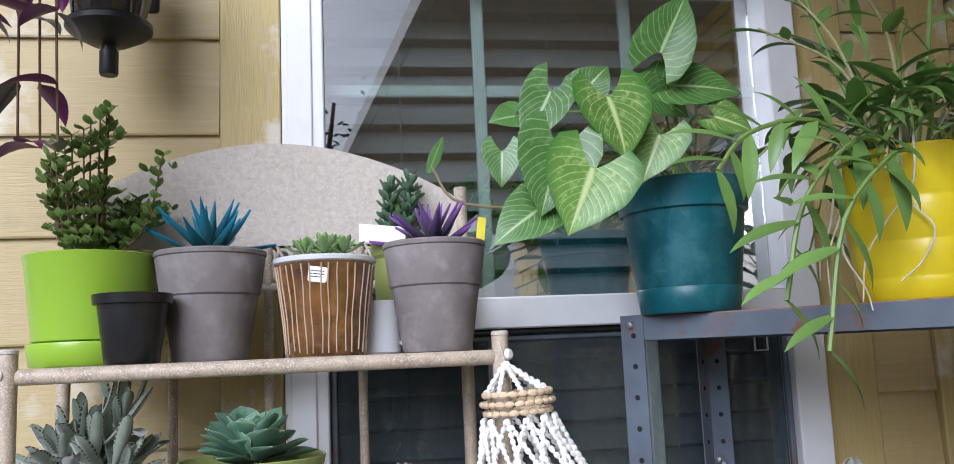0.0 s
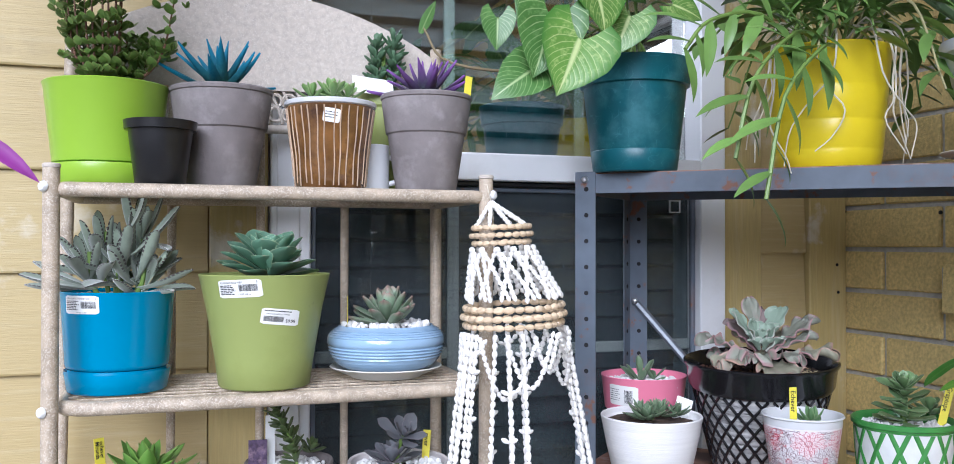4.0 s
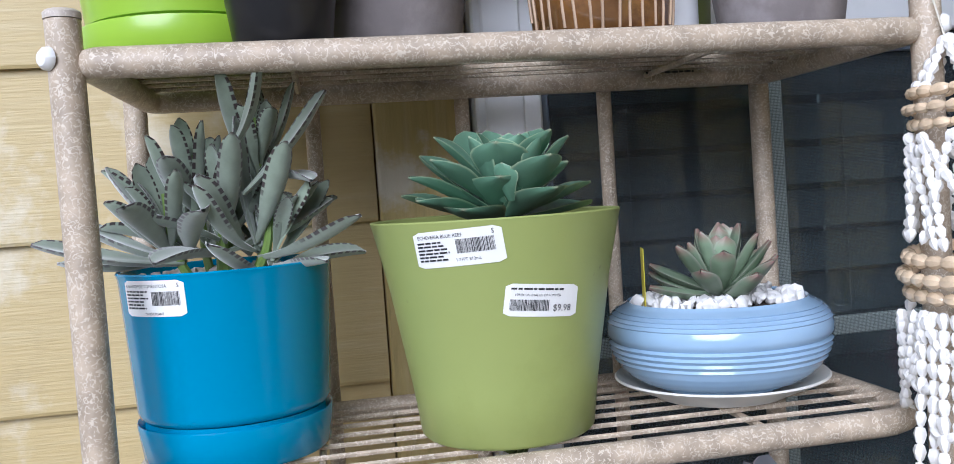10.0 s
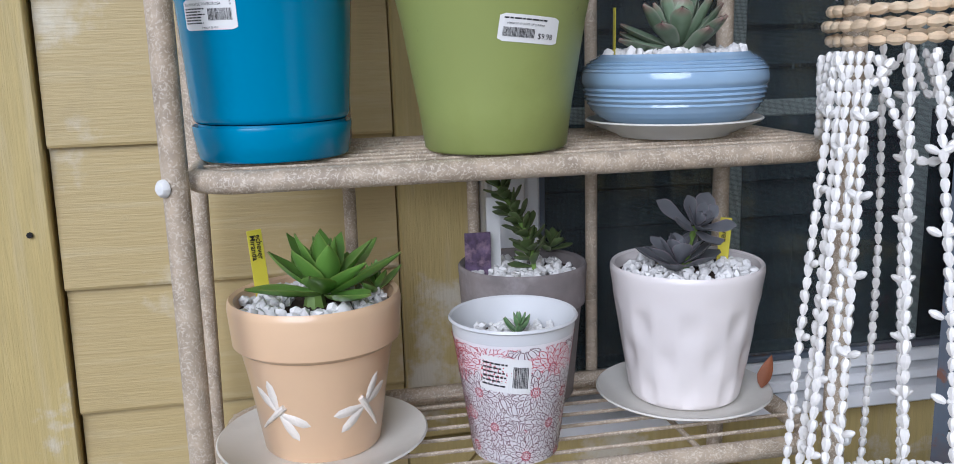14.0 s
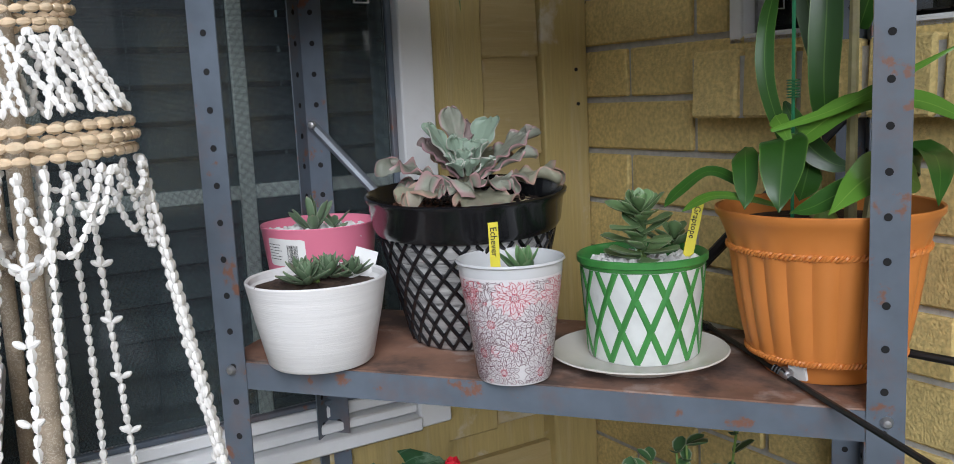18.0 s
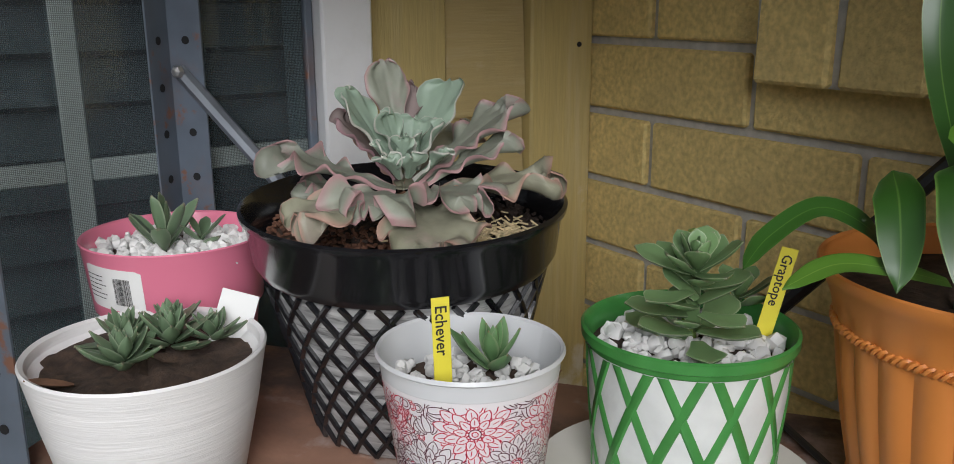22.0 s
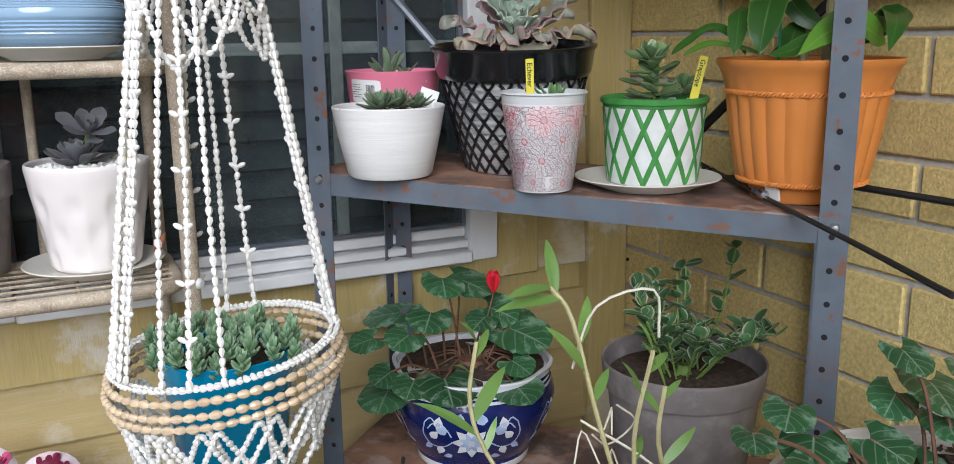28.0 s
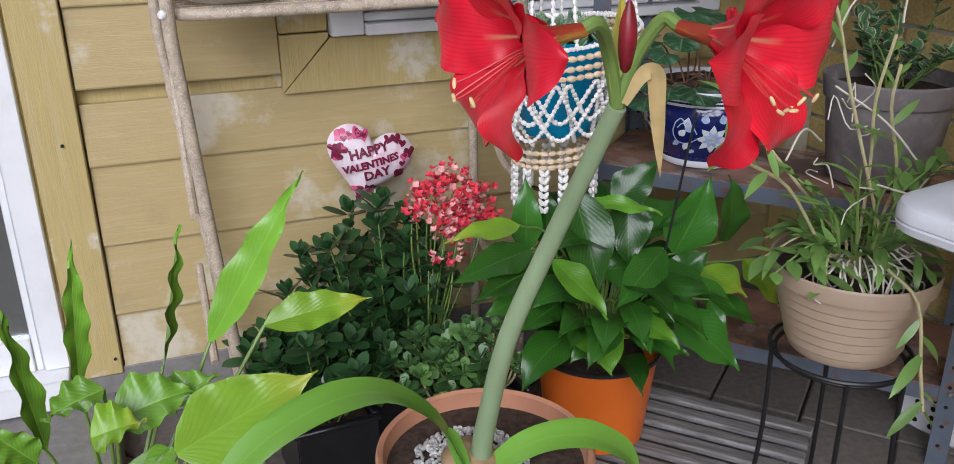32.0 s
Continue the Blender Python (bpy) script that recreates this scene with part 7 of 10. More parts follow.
def dendrobium(root, top, n, reach, height, seed, droop=0.3, lean=(0, 0), roots=12, hang=0.2, leaf_len=0.10, front=-90, upright=0.5, rim=0.11):
    """Arching canes with leaves in two ranks, and thin roots that hang over the rim."""
    rnd = random.Random(seed)
    pl = part("plant", lathe([(0.0, top), (0.03, top), (0.02, top + 0.02), (0.0, top + 0.02)], 8), cane, root)
    ms = [leaf(leaf_len * q, leaf_len * w, 0.0014, LANCE, bend=b, droop=d, fold=0.2, nu=9, nv=4, seed=k).mesh("leaf", dend) for k, (q, w, b, d) in enumerate(((1, .29, .1, -.6), (.8, .31, .3, -.5), (1.15, .25, .0, -.8), (.65, .36, .2, -.3)))]
    for k in range(n):
        a = k * 2.39996 + seed
        r = reach * rnd.uniform(0.45, 1.0)
        h = height * rnd.uniform(0.45, 1.0)
        if rnd.random() > upright:
            h *= 0.45
            r *= 1.25
        end = Vector((r * math.cos(a) + lean[0], r * math.sin(a) * 0.8 + lean[1], top + h - (droop * r if h < height * 0.5 else 0)))
        mid = Vector((end.x * rnd.uniform(0.35, 0.75), end.y * rnd.uniform(0.35, 0.75), top + h * 0.6 + 0.02))
        pts = [Vector(p) for p in curve([(0.03 * math.cos(a), 0.03 * math.sin(a), top), mid, end], 12)]
        part("cane", tube(pts, [0.0030 - 0.0014 * i / 12 for i in range(13)], 6), cane if k % 3 == 0 else stem_green, pl)
        for i in range(3, 13):
            d = (pts[min(12, i + 1)] - pts[i - 1]).normalized()
            sd = d.cross(Vector((0, 0, 1)))
            sd = sd.normalized() if sd.length > 0.05 else Vector((1, 0, 0))
            dirn = (d * 0.7 + sd * (1 if i % 2 else -1) * 0.9 + Vector((rnd.uniform(-.3, .3), rnd.uniform(-.3, .3), rnd.uniform(-.2, .4)))).normalized()
            tall = h > height * 0.45
            if rnd.random() < (0.55 if tall else 0.9):
                s = rnd.uniform(0.5, 0.9) if tall else rnd.uniform(0.65, 1.15)
                part("leaf", ms[rnd.randrange(4)], None, pl, m=aim(pts[i], pts[i] + dirn, (0, 0, 1), s))
    for k in range(roots):
        a = radians(front + rnd.uniform(-75, 75))
        r1 = reach * rnd.uniform(0.35, 0.7)
        p = [(0.05 * math.cos(a), 0.05 * math.sin(a), top + rnd.uniform(0.01, 0.06))]
        r = rim
        p.append((r * math.cos(a), r * math.sin(a), top + rnd.uniform(0.01, 0.05)))
        z = top
        for q in range(4):
            z -= hang * rnd.uniform(0.12, 0.3)
            r += rnd.uniform(-0.008, 0.016)
            a += rnd.uniform(-0.28, 0.28)
            p.append((r * math.cos(a), r * math.sin(a), z))
        part("aerial_root", tube(curve(p, 18), [0.0019 - 0.0009 * i / 18 for i in range(19)], 5), root_white, pl)
    return pl


dendrobium(yellow, 0.185, 28, 0.25, 0.34, 3, droop=0.6, roots=11, hang=0.20, front=-100, upright=0.4, leaf_len=0.088)

pl = yellow.children[-1]
ms2 = [leaf(0.105, 0.026, 0.0014, LANCE, bend=.1, droop=-.6, fold=.2, nu=9).mesh("leaf", dend)]
for pts in (((-.06, -.06, .19), (-.14, -.10, .20), (-.23, -.12, .12), (-.27, -.13, .0)), ((-.05, -.08, .19), (-.12, -.13, .17), (-.20, -.15, .09), (-.24, -.16, -.06)), ((-.05, .0, .19), (-.16, -.04, .24), (-.26, -.05, .22), (-.31, -.06, .17)), ((.06, -.04, .19), (.14, -.10, .24), (.2, -.14, .2), (.23, -.16, .12)),
            ((-.03, .02, .19), (-.10, .02, .36), (-.13, .02, .46), (-.19, .01, .58)), ((.02, .02, .19), (.06, .02, .36), (.08, .02, .5), (.08, .02, .60))):
    q = [Vector(p) for p in curve(pts, 12)]
    part("cane", tube(q, 0.0032, 6), stem_green, pl)
    for i in range(3, 13):
        d = (q[min(12, i + 1)] - q[i - 1]).normalized()
        sd = d.cross(Vector((0.2, -0.9, 0.3))).normalized()
        part("leaf", ms2[0], None, pl, m=aim(q[i], q[i] + d * 0.7 + sd * (1 if i % 2 else -1), (0, -0.6, 1), 0.65 + 0.07 * (i % 5)))

# aloe in a white pot
aloe_m = leaf_material("aloe_leaf", (0.14, 0.22, 0.11), rough=0.5, mottle=(0.34, 0.40, 0.30), mottle_scale=90, mottle_amount=0.7, edge=(0.3, 0.33, 0.2), edge_from=0.9, spread=0.1)
aloe_saucer = saucer("white saucer under the aloe pot", 1.010, 0.890, STOP, 0.100, 0.012)
aloe = potted("white plastic pot with a speckled upright aloe", 1.010, 0.890, STOP + 0.006)
part("pot", lathe(wall_profile([(0.062, 0), (0.065, 0.003), (0.080, 0.11), (0.0815, 0.112), (0.0905, 0.155), (0.098, 0.158), (0.0995, 0.172), (0.0985, 0.175)], 0.003, 0.02), 64), pot_grey_white, aloe)
soil_disc(0.088, 0.158, soil, aloe)
ms = [leaf(0.27 * q, 0.021, 0.010, SPIKE, bend=b, cup=0.5, nu=10, nv=6, droop=d).mesh("leaf", aloe_m) for q, b, d in ((1, 0.2, 0.2), (0.8, 0.5, 0.1), (1.1, 0.0, 0.3))]
pl = part("plant", lathe([(0.0, 0.158), (0.02, 0.158), (0.012, 0.18), (0.0, 0.18)], 8), stem_green, aloe)
rosette(pl, ms, 19, 0.016, 0.165, 30, 78, 1.0, 0.7, 40, jitter=14, seed=6)

# ---- wall lantern, hanging purple plant, mug and spare pot ----
lantern = thing("wall_lantern", "black outdoor wall lantern with smoky glass", "lamp", pose(-0.273, 1.395, 1.813))
part("finial", lathe([(0.0, 0.0), (0.0125, 0.0), (0.014, 0.003), (0.014, 0.038), (0.011, 0.040), (0.011, 0.046), (0.028, 0.050)], 24), black_iron, lantern)
part("base", lathe([(0.0, 0.046), (0.030, 0.050), (0.058, 0.066), (0.064, 0.072), (0.064, 0.080), (0.060, 0.084), (0.0, 0.086)], 40), black_iron, lantern)
part("glass", lathe([(0.052, 0.085), (0.062, 0.13), (0.068, 0.25), (0.066, 0.25), (0.060, 0.13), (0.050, 0.085)], 32), material("smoky_glass", (0.10, 0.085, 0.07), 0.1, transmission=0.6), lantern, "smoky glass shade")
part("cap", lathe([(0.075, 0.25), (0.078, 0.258), (0.03, 0.31), (0.0, 0.315)], 32), black_iron, lantern)
for k in range(4):
    a = math.pi / 4 + k * math.pi / 2
    part("rib", tube([(0.060 * math.cos(a), 0.060 * math.sin(a), 0.084), (0.070 * math.cos(a), 0.070 * math.sin(a), 0.25)], 0.003, 6), black_iron, lantern)
part("arm", tube(curve([(0, 0, 0.31), (0, 0.05, 0.36), (0, 0.12, 0.33), (0, 0.155, 0.26)], 12), 0.008, 8), black_iron, lantern)
part("wall_plate", box(0.09, 0.012, 0.16, (0, 0.152, 0.24), 0.004), black_iron, lantern)

purple_l = leaf_material("purple_tradescantia_leaf", (0.13, 0.018, 0.10), rough=0.45, spread=0.15, vein=(0.10, 0.12, 0.09), vein_amount=0.25, rib=0.05, side=0.0, random_value=0.3)
silver_l = leaf_material("silver_striped_leaf", (0.13, 0.14, 0.11), rough=0.4, spread=0.15, vein=(0.10, 0.02, 0.07), vein_amount=0.8, rib=0.12, side=0.0, edge=(0.11, 0.03, 0.08), edge_from=0.8)
magenta_l = leaf_material("magenta_leaf", (0.24, 0.035, 0.24), rough=0.5, spread=0.2, scale=30, random_value=0.1)
hang = thing("hanging_plant", "purple and silver trailing plant hanging in a pot overhead", "hanging plant", pose(-0.365, 1.10, 2.02))
part("pot", lathe(wall_profile([(0.055, 0), (0.058, 0.003), (0.075, 0.11)], 0.003, 0.02), 40), black_plastic, hang)
part("hanger", tube([(0, 0, 0.1), (0, 0, 0.41)], 0.002, 5), black_iron, hang)
part("bracket", tube(curve([(0, 0, 0.41), (0, 0.15, 0.405), (0, 0.32, 0.38), (0, 0.45, 0.30)], 12), 0.006, 7), black_iron, hang, "black iron wall bracket")
soil_disc(0.07, 0.094, soil, hang)
rnd = random.Random(15)
ms = [leaf(0.078, 0.036, 0.001, OVATE, bend=0.2, droop=-0.9, fold=0.3, nu=8, nv=4).mesh("leaf", q) for q in (purple_l, silver_l, purple_l)]
for k in range(13):
    a = k * 2.4
    e = Vector((0.105 * math.cos(a), 0.10 * math.sin(a), -0.22 - 0.18 * ((k * .618) % 1)))
    pts = [Vector(p) for p in curve([(0.04 * math.cos(a), 0.04 * math.sin(a), 0.10), (0.085 * math.cos(a), 0.085 * math.sin(a), 0.09), e], 12)]
    st = part("stem", tube(pts, 0.0018, 5), stem_brown, hang)
    for i in range(2, 13):
        part("leaf", ms[rnd.randrange(3)], None, st, m=aim(pts[i], pts[i] + Vector((rnd.uniform(-1, 1), rnd.uniform(-1, 1), rnd.uniform(-.9, .1))), (0, 0, 1), rnd.uniform(.7, 1.2)))
st = stalk([(0.0, -0.07, 0.09), (-0.02, -0.20, 0.0), (-0.02, -0.22, -0.45), (-0.003, -0.225, -0.62)], 0.002, 0.0014, stem_brown, hang, n=20)
a, b = Vector((-0.015, -0.225, -0.622)), Vector((0.048, -0.238, -0.670))
part("leaf", leaf(0.085, 0.021, 0.001, LANCE, bend=0.1, droop=-0.2, fold=0.3, nu=9), magenta_l, st, "magenta pointed leaf", m=aim(a, b, (0.3, -1, 0.5)))
part("leaf", leaf(0.03, 0.02, 0.001, LANCE, bend=0.1, fold=0.3, nu=7), purple_l, st, m=aim((-0.019, -0.225, -0.60), (-0.045, -0.23, -0.63), (0, -1, 0.3)))

mug = thing("mug", "white ceramic mug standing behind the clay pots", "mug", pose(0.126, 1.362, TOP))
part("body", lathe(wall_profile([(0.030, 0), (0.033, 0.003), (0.034, 0.075), (0.0345, 0.078)], 0.003, 0.07), 40), white_vinyl, mug)
part("handle", tube(curve([(0.032, -0.005, 0.06), (0.055, -0.008, 0.055), (0.055, -0.008, 0.025), (0.032, -0.005, 0.015)], 14), 0.0045, 8), white_vinyl, mug)
spare = potted("small olive pot with an upright succulent and an info card", 0.165, 1.430, TOP)
spare.matrix_basis = spare.matrix_basis @ Matrix.Diagonal((1, 1, 1.25, 1))
part("pot", lathe(wall_profile([(0.034, 0), (0.036, 0.003), (0.041, 0.12), (0.045, 0.124), (0.046, 0.14)], 0.003, 0.012), 40), moss_plastic, spare)
soil_disc(0.041, 0.13, soil, spare)
ms = [leaf(0.022, 0.014, 0.005, SPOON, bend=0.4, cup=0.2, nu=5).mesh("leaf", leaf_material("dull_green_leaf", (0.09, 0.17, 0.09), rough=0.5))]
pl = part("plant", lathe([(0.0, 0.128), (0.005, 0.128), (0.004, 0.20), (0.0, 0.202)], 7), stem_green, spare)
for k in range(7):
    rosette(pl, ms, 7, 0.004, 0.0, 10, 45, 1.1, 0.9, k * 40, (-0.012, 0, 0.142 + k * 0.010), seed=k)
    rosette(pl, ms, 6, 0.004, 0.0, 10, 45, 1.1, 0.9, k * 50, (0.018, 0.0, 0.15 + k * 0.010), (0, 8), seed=k + 9)
part("info_card", box(0.072, 0.001, 0.030, (0, 0, 0), 0.0004), paper, spare, "white printed card lying on the pot", m=pose(-0.028, -0.045, 0.148, -35, 4, 2))
g = strips(-0.030, 0.030, 0.009, 4, 0.0055, 0.0016, 15)
g.v = [(x, -0.0009, y) for x, y, z in g.v]
part("card_print", g, ink, spare.children[-1], flat=True)

# ---- shell hanging basket ----
BX, BY = 0.305, 1.102
bask = thing("shell_basket", "hanging basket of white shell strings and cowrie rows", "hanging basket", pose(BX, BY, 0.69))
SH = [(0.0, -0.5), (0.30, -0.42), (0.42, -0.12), (0.26, 0.28), (0.0, 0.5)]
shell_g = lathe(SH, 6)
cow_g = lathe([(0.0, -0.5), (0.22, -0.40), (0.36, -0.08), (0.33, 0.2), (0.16, 0.44), (0.0, 0.5)], 8)


def strung(*a):
    return tagged(part(*a), kind="stuff")


def strand(points, size, g, base, fat=1.0, seed=0, n=40, wob=0.12):
    """Shells threaded end to end along a line."""
    rnd = random.Random(seed)
    pts = [Vector(p) for p in curve(points, n)]
    acc, pos = 0.0, 0
    ln = [0.0]
    for a, b in zip(pts, pts[1:]):
        ln.append(ln[-1] + (b - a).length)
    s = size * 0.5
    while s < ln[-1]:
        k = max(i for i in range(len(ln)) if ln[i] <= s)
        k = min(k, len(pts) - 2)
        f = (s - ln[k]) / max(1e-6, ln[k + 1] - ln[k])
        p = pts[k].lerp(pts[k + 1], f)
        d = (pts[k + 1] - pts[k]).normalized() + Vector((rnd.gauss(0, wob), rnd.gauss(0, wob), rnd.gauss(0, wob)))
        m = aim(p, p + d, (0.3, 0.2, 0.9))
        q = size * rnd.uniform(0.92, 1.12)
        g.join(base, m @ pose(0, 0, 0, -90, 0, 0) @ Matrix.Diagonal((q * fat, q * fat, q * 1.05, 1)))
        s += size * 0.93
    return g


RZ = {"apex": (0.012, 0.645), "r1": (0.043, 0.622), "r1b": (0.048, 0.598), "r2": (0.074, 0.500), "r2b": (0.079, 0.474), "rim": (0.150, 0.0), "low": (0.078, -0.185)}
OFF = {"apex": (-0.018, 0.098), "r1": (-0.006, 0.085), "r1b": (-0.006, 0.083), "r2": (0.006, 0.062), "r2b": (0.006, 0.058), "rim": (0, 0), "low": (0, 0)}


def ringp(key, a, dz=0.0, dr=0.0):
    r, z = RZ[key]
    ox, oy = OFF[key]
    tilt = 0.12 if key in ("rim", "low") else 0.05
    x = (r + dr) * math.cos(a)
    return (ox + x, oy + (r + dr) * math.sin(a), z + dz + tilt * x)


for key, zs in (("r1", (0.0, -0.012, -0.024)), ("r2", (0.0, -0.013, -0.026)), ("rim", (-0.002, -0.018, -0.034)), ("low", (0.0, -0.013, -0.026))):
    for dz in zs:
        pts = [ringp(key, 2 * math.pi * i / 36, dz, 0.004 * (zs.index(dz) == 1)) for i in range(37)]
        strung("cowrie_band", strand(pts, 0.0165 if key != "r1" else 0.014, Geo(), cow_g, 0.92, len(key) + int(-dz * 1000), 72, 0.06), cowrie_mat, bask, "row of polished cowrie shells")
strung("rim_braid", strand([ringp("rim", 2 * math.pi * i / 36, 0.012, -0.012) for i in range(37)], 0.009, strand([ringp("rim", 2 * math.pi * i / 36, 0.013, -0.003) for i in range(37)], 0.009, Geo(), shell_g, 1.0, 3, 72, 0.3), shell_g, 1.0, 5, 72, 0.3), shell_mat, bask)
for k in range(8):
    a = 2 * math.pi * k / 8
    strung("shell_string", strand([(-0.018, 0.10, 0.662), ringp("r1", a)], 0.010, Geo(), shell_g, 1.0, k, 8), shell_mat, bask)
for k in range(12):
    a = 2 * math.pi * k / 12
    for s in (0.62, -0.62, 0.2):
        strung("shell_string", strand([ringp("r1b", a, -0.006), ringp("r2", a + s, 0.012)], 0.0100, Geo(), shell_g, 0.95, k, 10), shell_mat, bask)
    dp, sp_ = (0.075, 0.05, 0.03, 0.09)[k % 4], (0.9, 0.5, 0.7, 1.1)[k % 4]
    pts = [ringp("r2b", a + sp_ * i / 8, -0.012 - dp * math.sin(math.pi * i / 8), 0.004) for i in range(9)]
    strung("shell_loop", strand(pts, 0.010, Geo(), shell_g, 1.0, k + 30, 16), shell_mat, bask)
STRINGS = [176, 183, 190, 197, 204, 228, 242, 258, 62, 78, 94, -16, -8, 0, 8]
for k, deg in enumerate(STRINGS):
    a = radians(deg)
    p0, p1 = ringp("r2b", a, -0.008), ringp("rim", a, 0.012, -0.006)
    sg = strung("shell_string", strand([p0, Vector(p0).lerp(Vector(p1), 0.5) + Vector((0.004 * math.sin(k * 2.3), 0.004 * math.cos(k * 1.7), 0)), p1], 0.0128, Geo(), shell_g, 0.80, k + 60, 30), shell_mat, bask)
    if k % 2 == 0:
        g = Geo()
        for q in range(6):
            f = 0.12 + 0.14 * q + 0.03 * (k % 4)
            p = Vector(p0).lerp(Vector(p1), f)
            for s in (-1, 1):
                g.join(cow_g, Matrix.Translation(p + Vector((s * 0.006 * math.sin(a), -s * 0.006 * math.cos(a), 0.002))) @ pose(0, 0, 0, 0, s * 62, math.degrees(a) - 90) @ Matrix.Diagonal((0.010, 0.010, 0.0135, 1)))
        strung("cowrie_bow", g, shell_mat, sg)
for k in range(13):
    a = 2 * math.pi * k / 13
    for w, dp in ((0.8, 0.075), (1.1, 0.105)):
        pts = [ringp("rim", a + w * i / 10 - w / 2, -0.045 - dp * math.sin(math.pi * i / 10), -0.006 - 0.03 * math.sin(math.pi * i / 10)) for i in range(11)]
        strung("shell_loop", strand(pts, 0.0105, Geo(), shell_g, 1.0, k + 100, 22), shell_mat, bask)
    strung("shell_string", strand([ringp("rim", a, -0.04, -0.004), ringp("low", a + 0.4, 0.012)], 0.0105, Geo(), shell_g, 1.0, k + 130, 14), shell_mat, bask)
for k in range(14):
    a = 2 * math.pi * k / 14
    p = Vector(ringp("low", a, -0.036))
    g = Geo()
    for q in range(6):
        for s in (-1, 1):
            g.join(shell_g, Matrix.Translation(p + Vector((s * 0.005 * math.sin(a), -s * 0.005 * math.cos(a), -0.014 * q))) @ pose(0, 0, 0, 0, s * 30, math.degrees(a) - 90) @ Matrix.Diagonal((0.012, 0.012, 0.0165, 1)))
    strung("tassel", g, shell_mat, bask)
part("thread", tube([(-0.018, 0.10, 0.662), (-0.024, 0.103, 0.69)], 0.0008, 5), root_white, bask)
bpot = potted("turquoise plastic pot with trailing blue-green sedum, held in a shell basket", BX, BY, 0.525)
part("pot", lathe(wall_profile([(0.066, 0.0), (0.069, 0.003), (0.073, 0.028), (0.072, 0.030), (0.073, 0.032), (0.086, 0.165), (0.088, 0.17)], 0.003, 0.016), 56), blue_plastic, bpot)
soil_disc(0.082, 0.156, soil, bpot)
sedum = leaf_material("blue_green_sedum_leaf", (0.16, 0.29, 0.15), rough=0.5, tip=(0.32, 0.42, 0.28), tip_from=0.6)
lf = leaf(0.017, 0.0085, 0.0055, PADDLE, bend=0.5, nu=4, nv=2)
g = Geo()
rnd = random.Random(8)
for k in range(44):
    a, q = k * 2.4, 0.10 * math.sqrt((k + 0.5) / 44)
    c = Vector((q * math.cos(a), q * math.sin(a), 0.160 + 0.026 * rnd.random() - 0.1 * q))
    for i in range(14):
        g.join(lf, Matrix.Translation(c + Vector((0, 0, i * 0.0016))) @ pose(0, 0, 0, rnd.uniform(-15, 15), rnd.uniform(-15, 15), i * 137.5) @ pose(0, 0, 0, 15 + i * 3))
part("foliage", g, sedum, bpot, "clustered blue-green sedum rosettes")

# ---- low shelf pots ----
porcelain = material("white_porcelain", (0.74, 0.76, 0.80), 0.12, spread=0.03, coat=0.5)
cobalt = material("cobalt_glaze", (0.010, 0.018, 0.11), 0.12, spread=0.1, coat=0.5)
pale_blue = material("pale_blue_glaze", (0.42, 0.52, 0.74), 0.12, spread=0.25, scale=60, coat=0.5)
bw = potted("blue and white flowered porcelain pot with a red cyclamen", 0.750, 1.275, SLOW)
bw.matrix_world = pose(0.750, 1.275, SLOW) @ Matrix.Diagonal((1.085, 1.085, 1.085, 1))
pr = [(0.089, 0.0), (0.092, 0.004), (0.0925, 0.014)]
part("foot", lathe([(0.0, 0.0)] + pr, 64), porcelain, bw)
part("foot_line", lathe([(0.0928, 0.0142), (0.0936, 0.017), (0.0942, 0.021)], 64), cobalt, bw)
pr = [(0.0945, 0.0213), (0.110, 0.045), (0.126, 0.078), (0.1325, 0.102), (0.1315, 0.118), (0.127, 0.129)]
bw_pot = part("pot", lathe(pr, 72), cobalt, bw, "deep blue glazed body with white flower scrolls")
for z0, z1, mt in ((0.1292, 0.134, porcelain), (0.1342, 0.137, cobalt), (0.1372, 0.141, porcelain), (0.1412, 0.1435, cobalt)):
    ra = lambda z: float(np.interp(z, (0.129, 0.144), (0.127, 0.1235)))
    part("neck_line", lathe([(ra(z0), z0), (ra(z1) + 0.0006, z1)], 64), mt, bw)
part("rim", lathe([(0.1235, 0.1437), (0.124, 0.150), (0.1275, 0.156), (0.127, 0.159), (0.121, 0.158), (0.118, 0.148), (0.0, 0.146)], 72, wave=lambda a, k: 1 + 0.02 * math.sin(a * 8)), porcelain, bw, "scalloped white rim")
soil_disc(0.116, 0.150, soil, bw)
zs, rs = [p[1] for p in pr], [p[0] for p in pr]
bw_r = lambda z: float(np.interp(z, zs, rs))


def painted(shapes, k):
    """Flat leaf shapes (x, y, direction, length, width) as one sheet."""
    g = Geo()
    for x, y, a, ln, wd in shapes:
        w = leaf(ln * k, wd * k, 0.0006, OVATE, nu=7, nv=4)
        c, q = math.cos(radians(a)), math.sin(radians(a))
        g.add([(x * k + px * q + py * c, y * k - px * c + py * q, 0.0) for px, py, pz in w.v], w.f, w.uv)
    return g


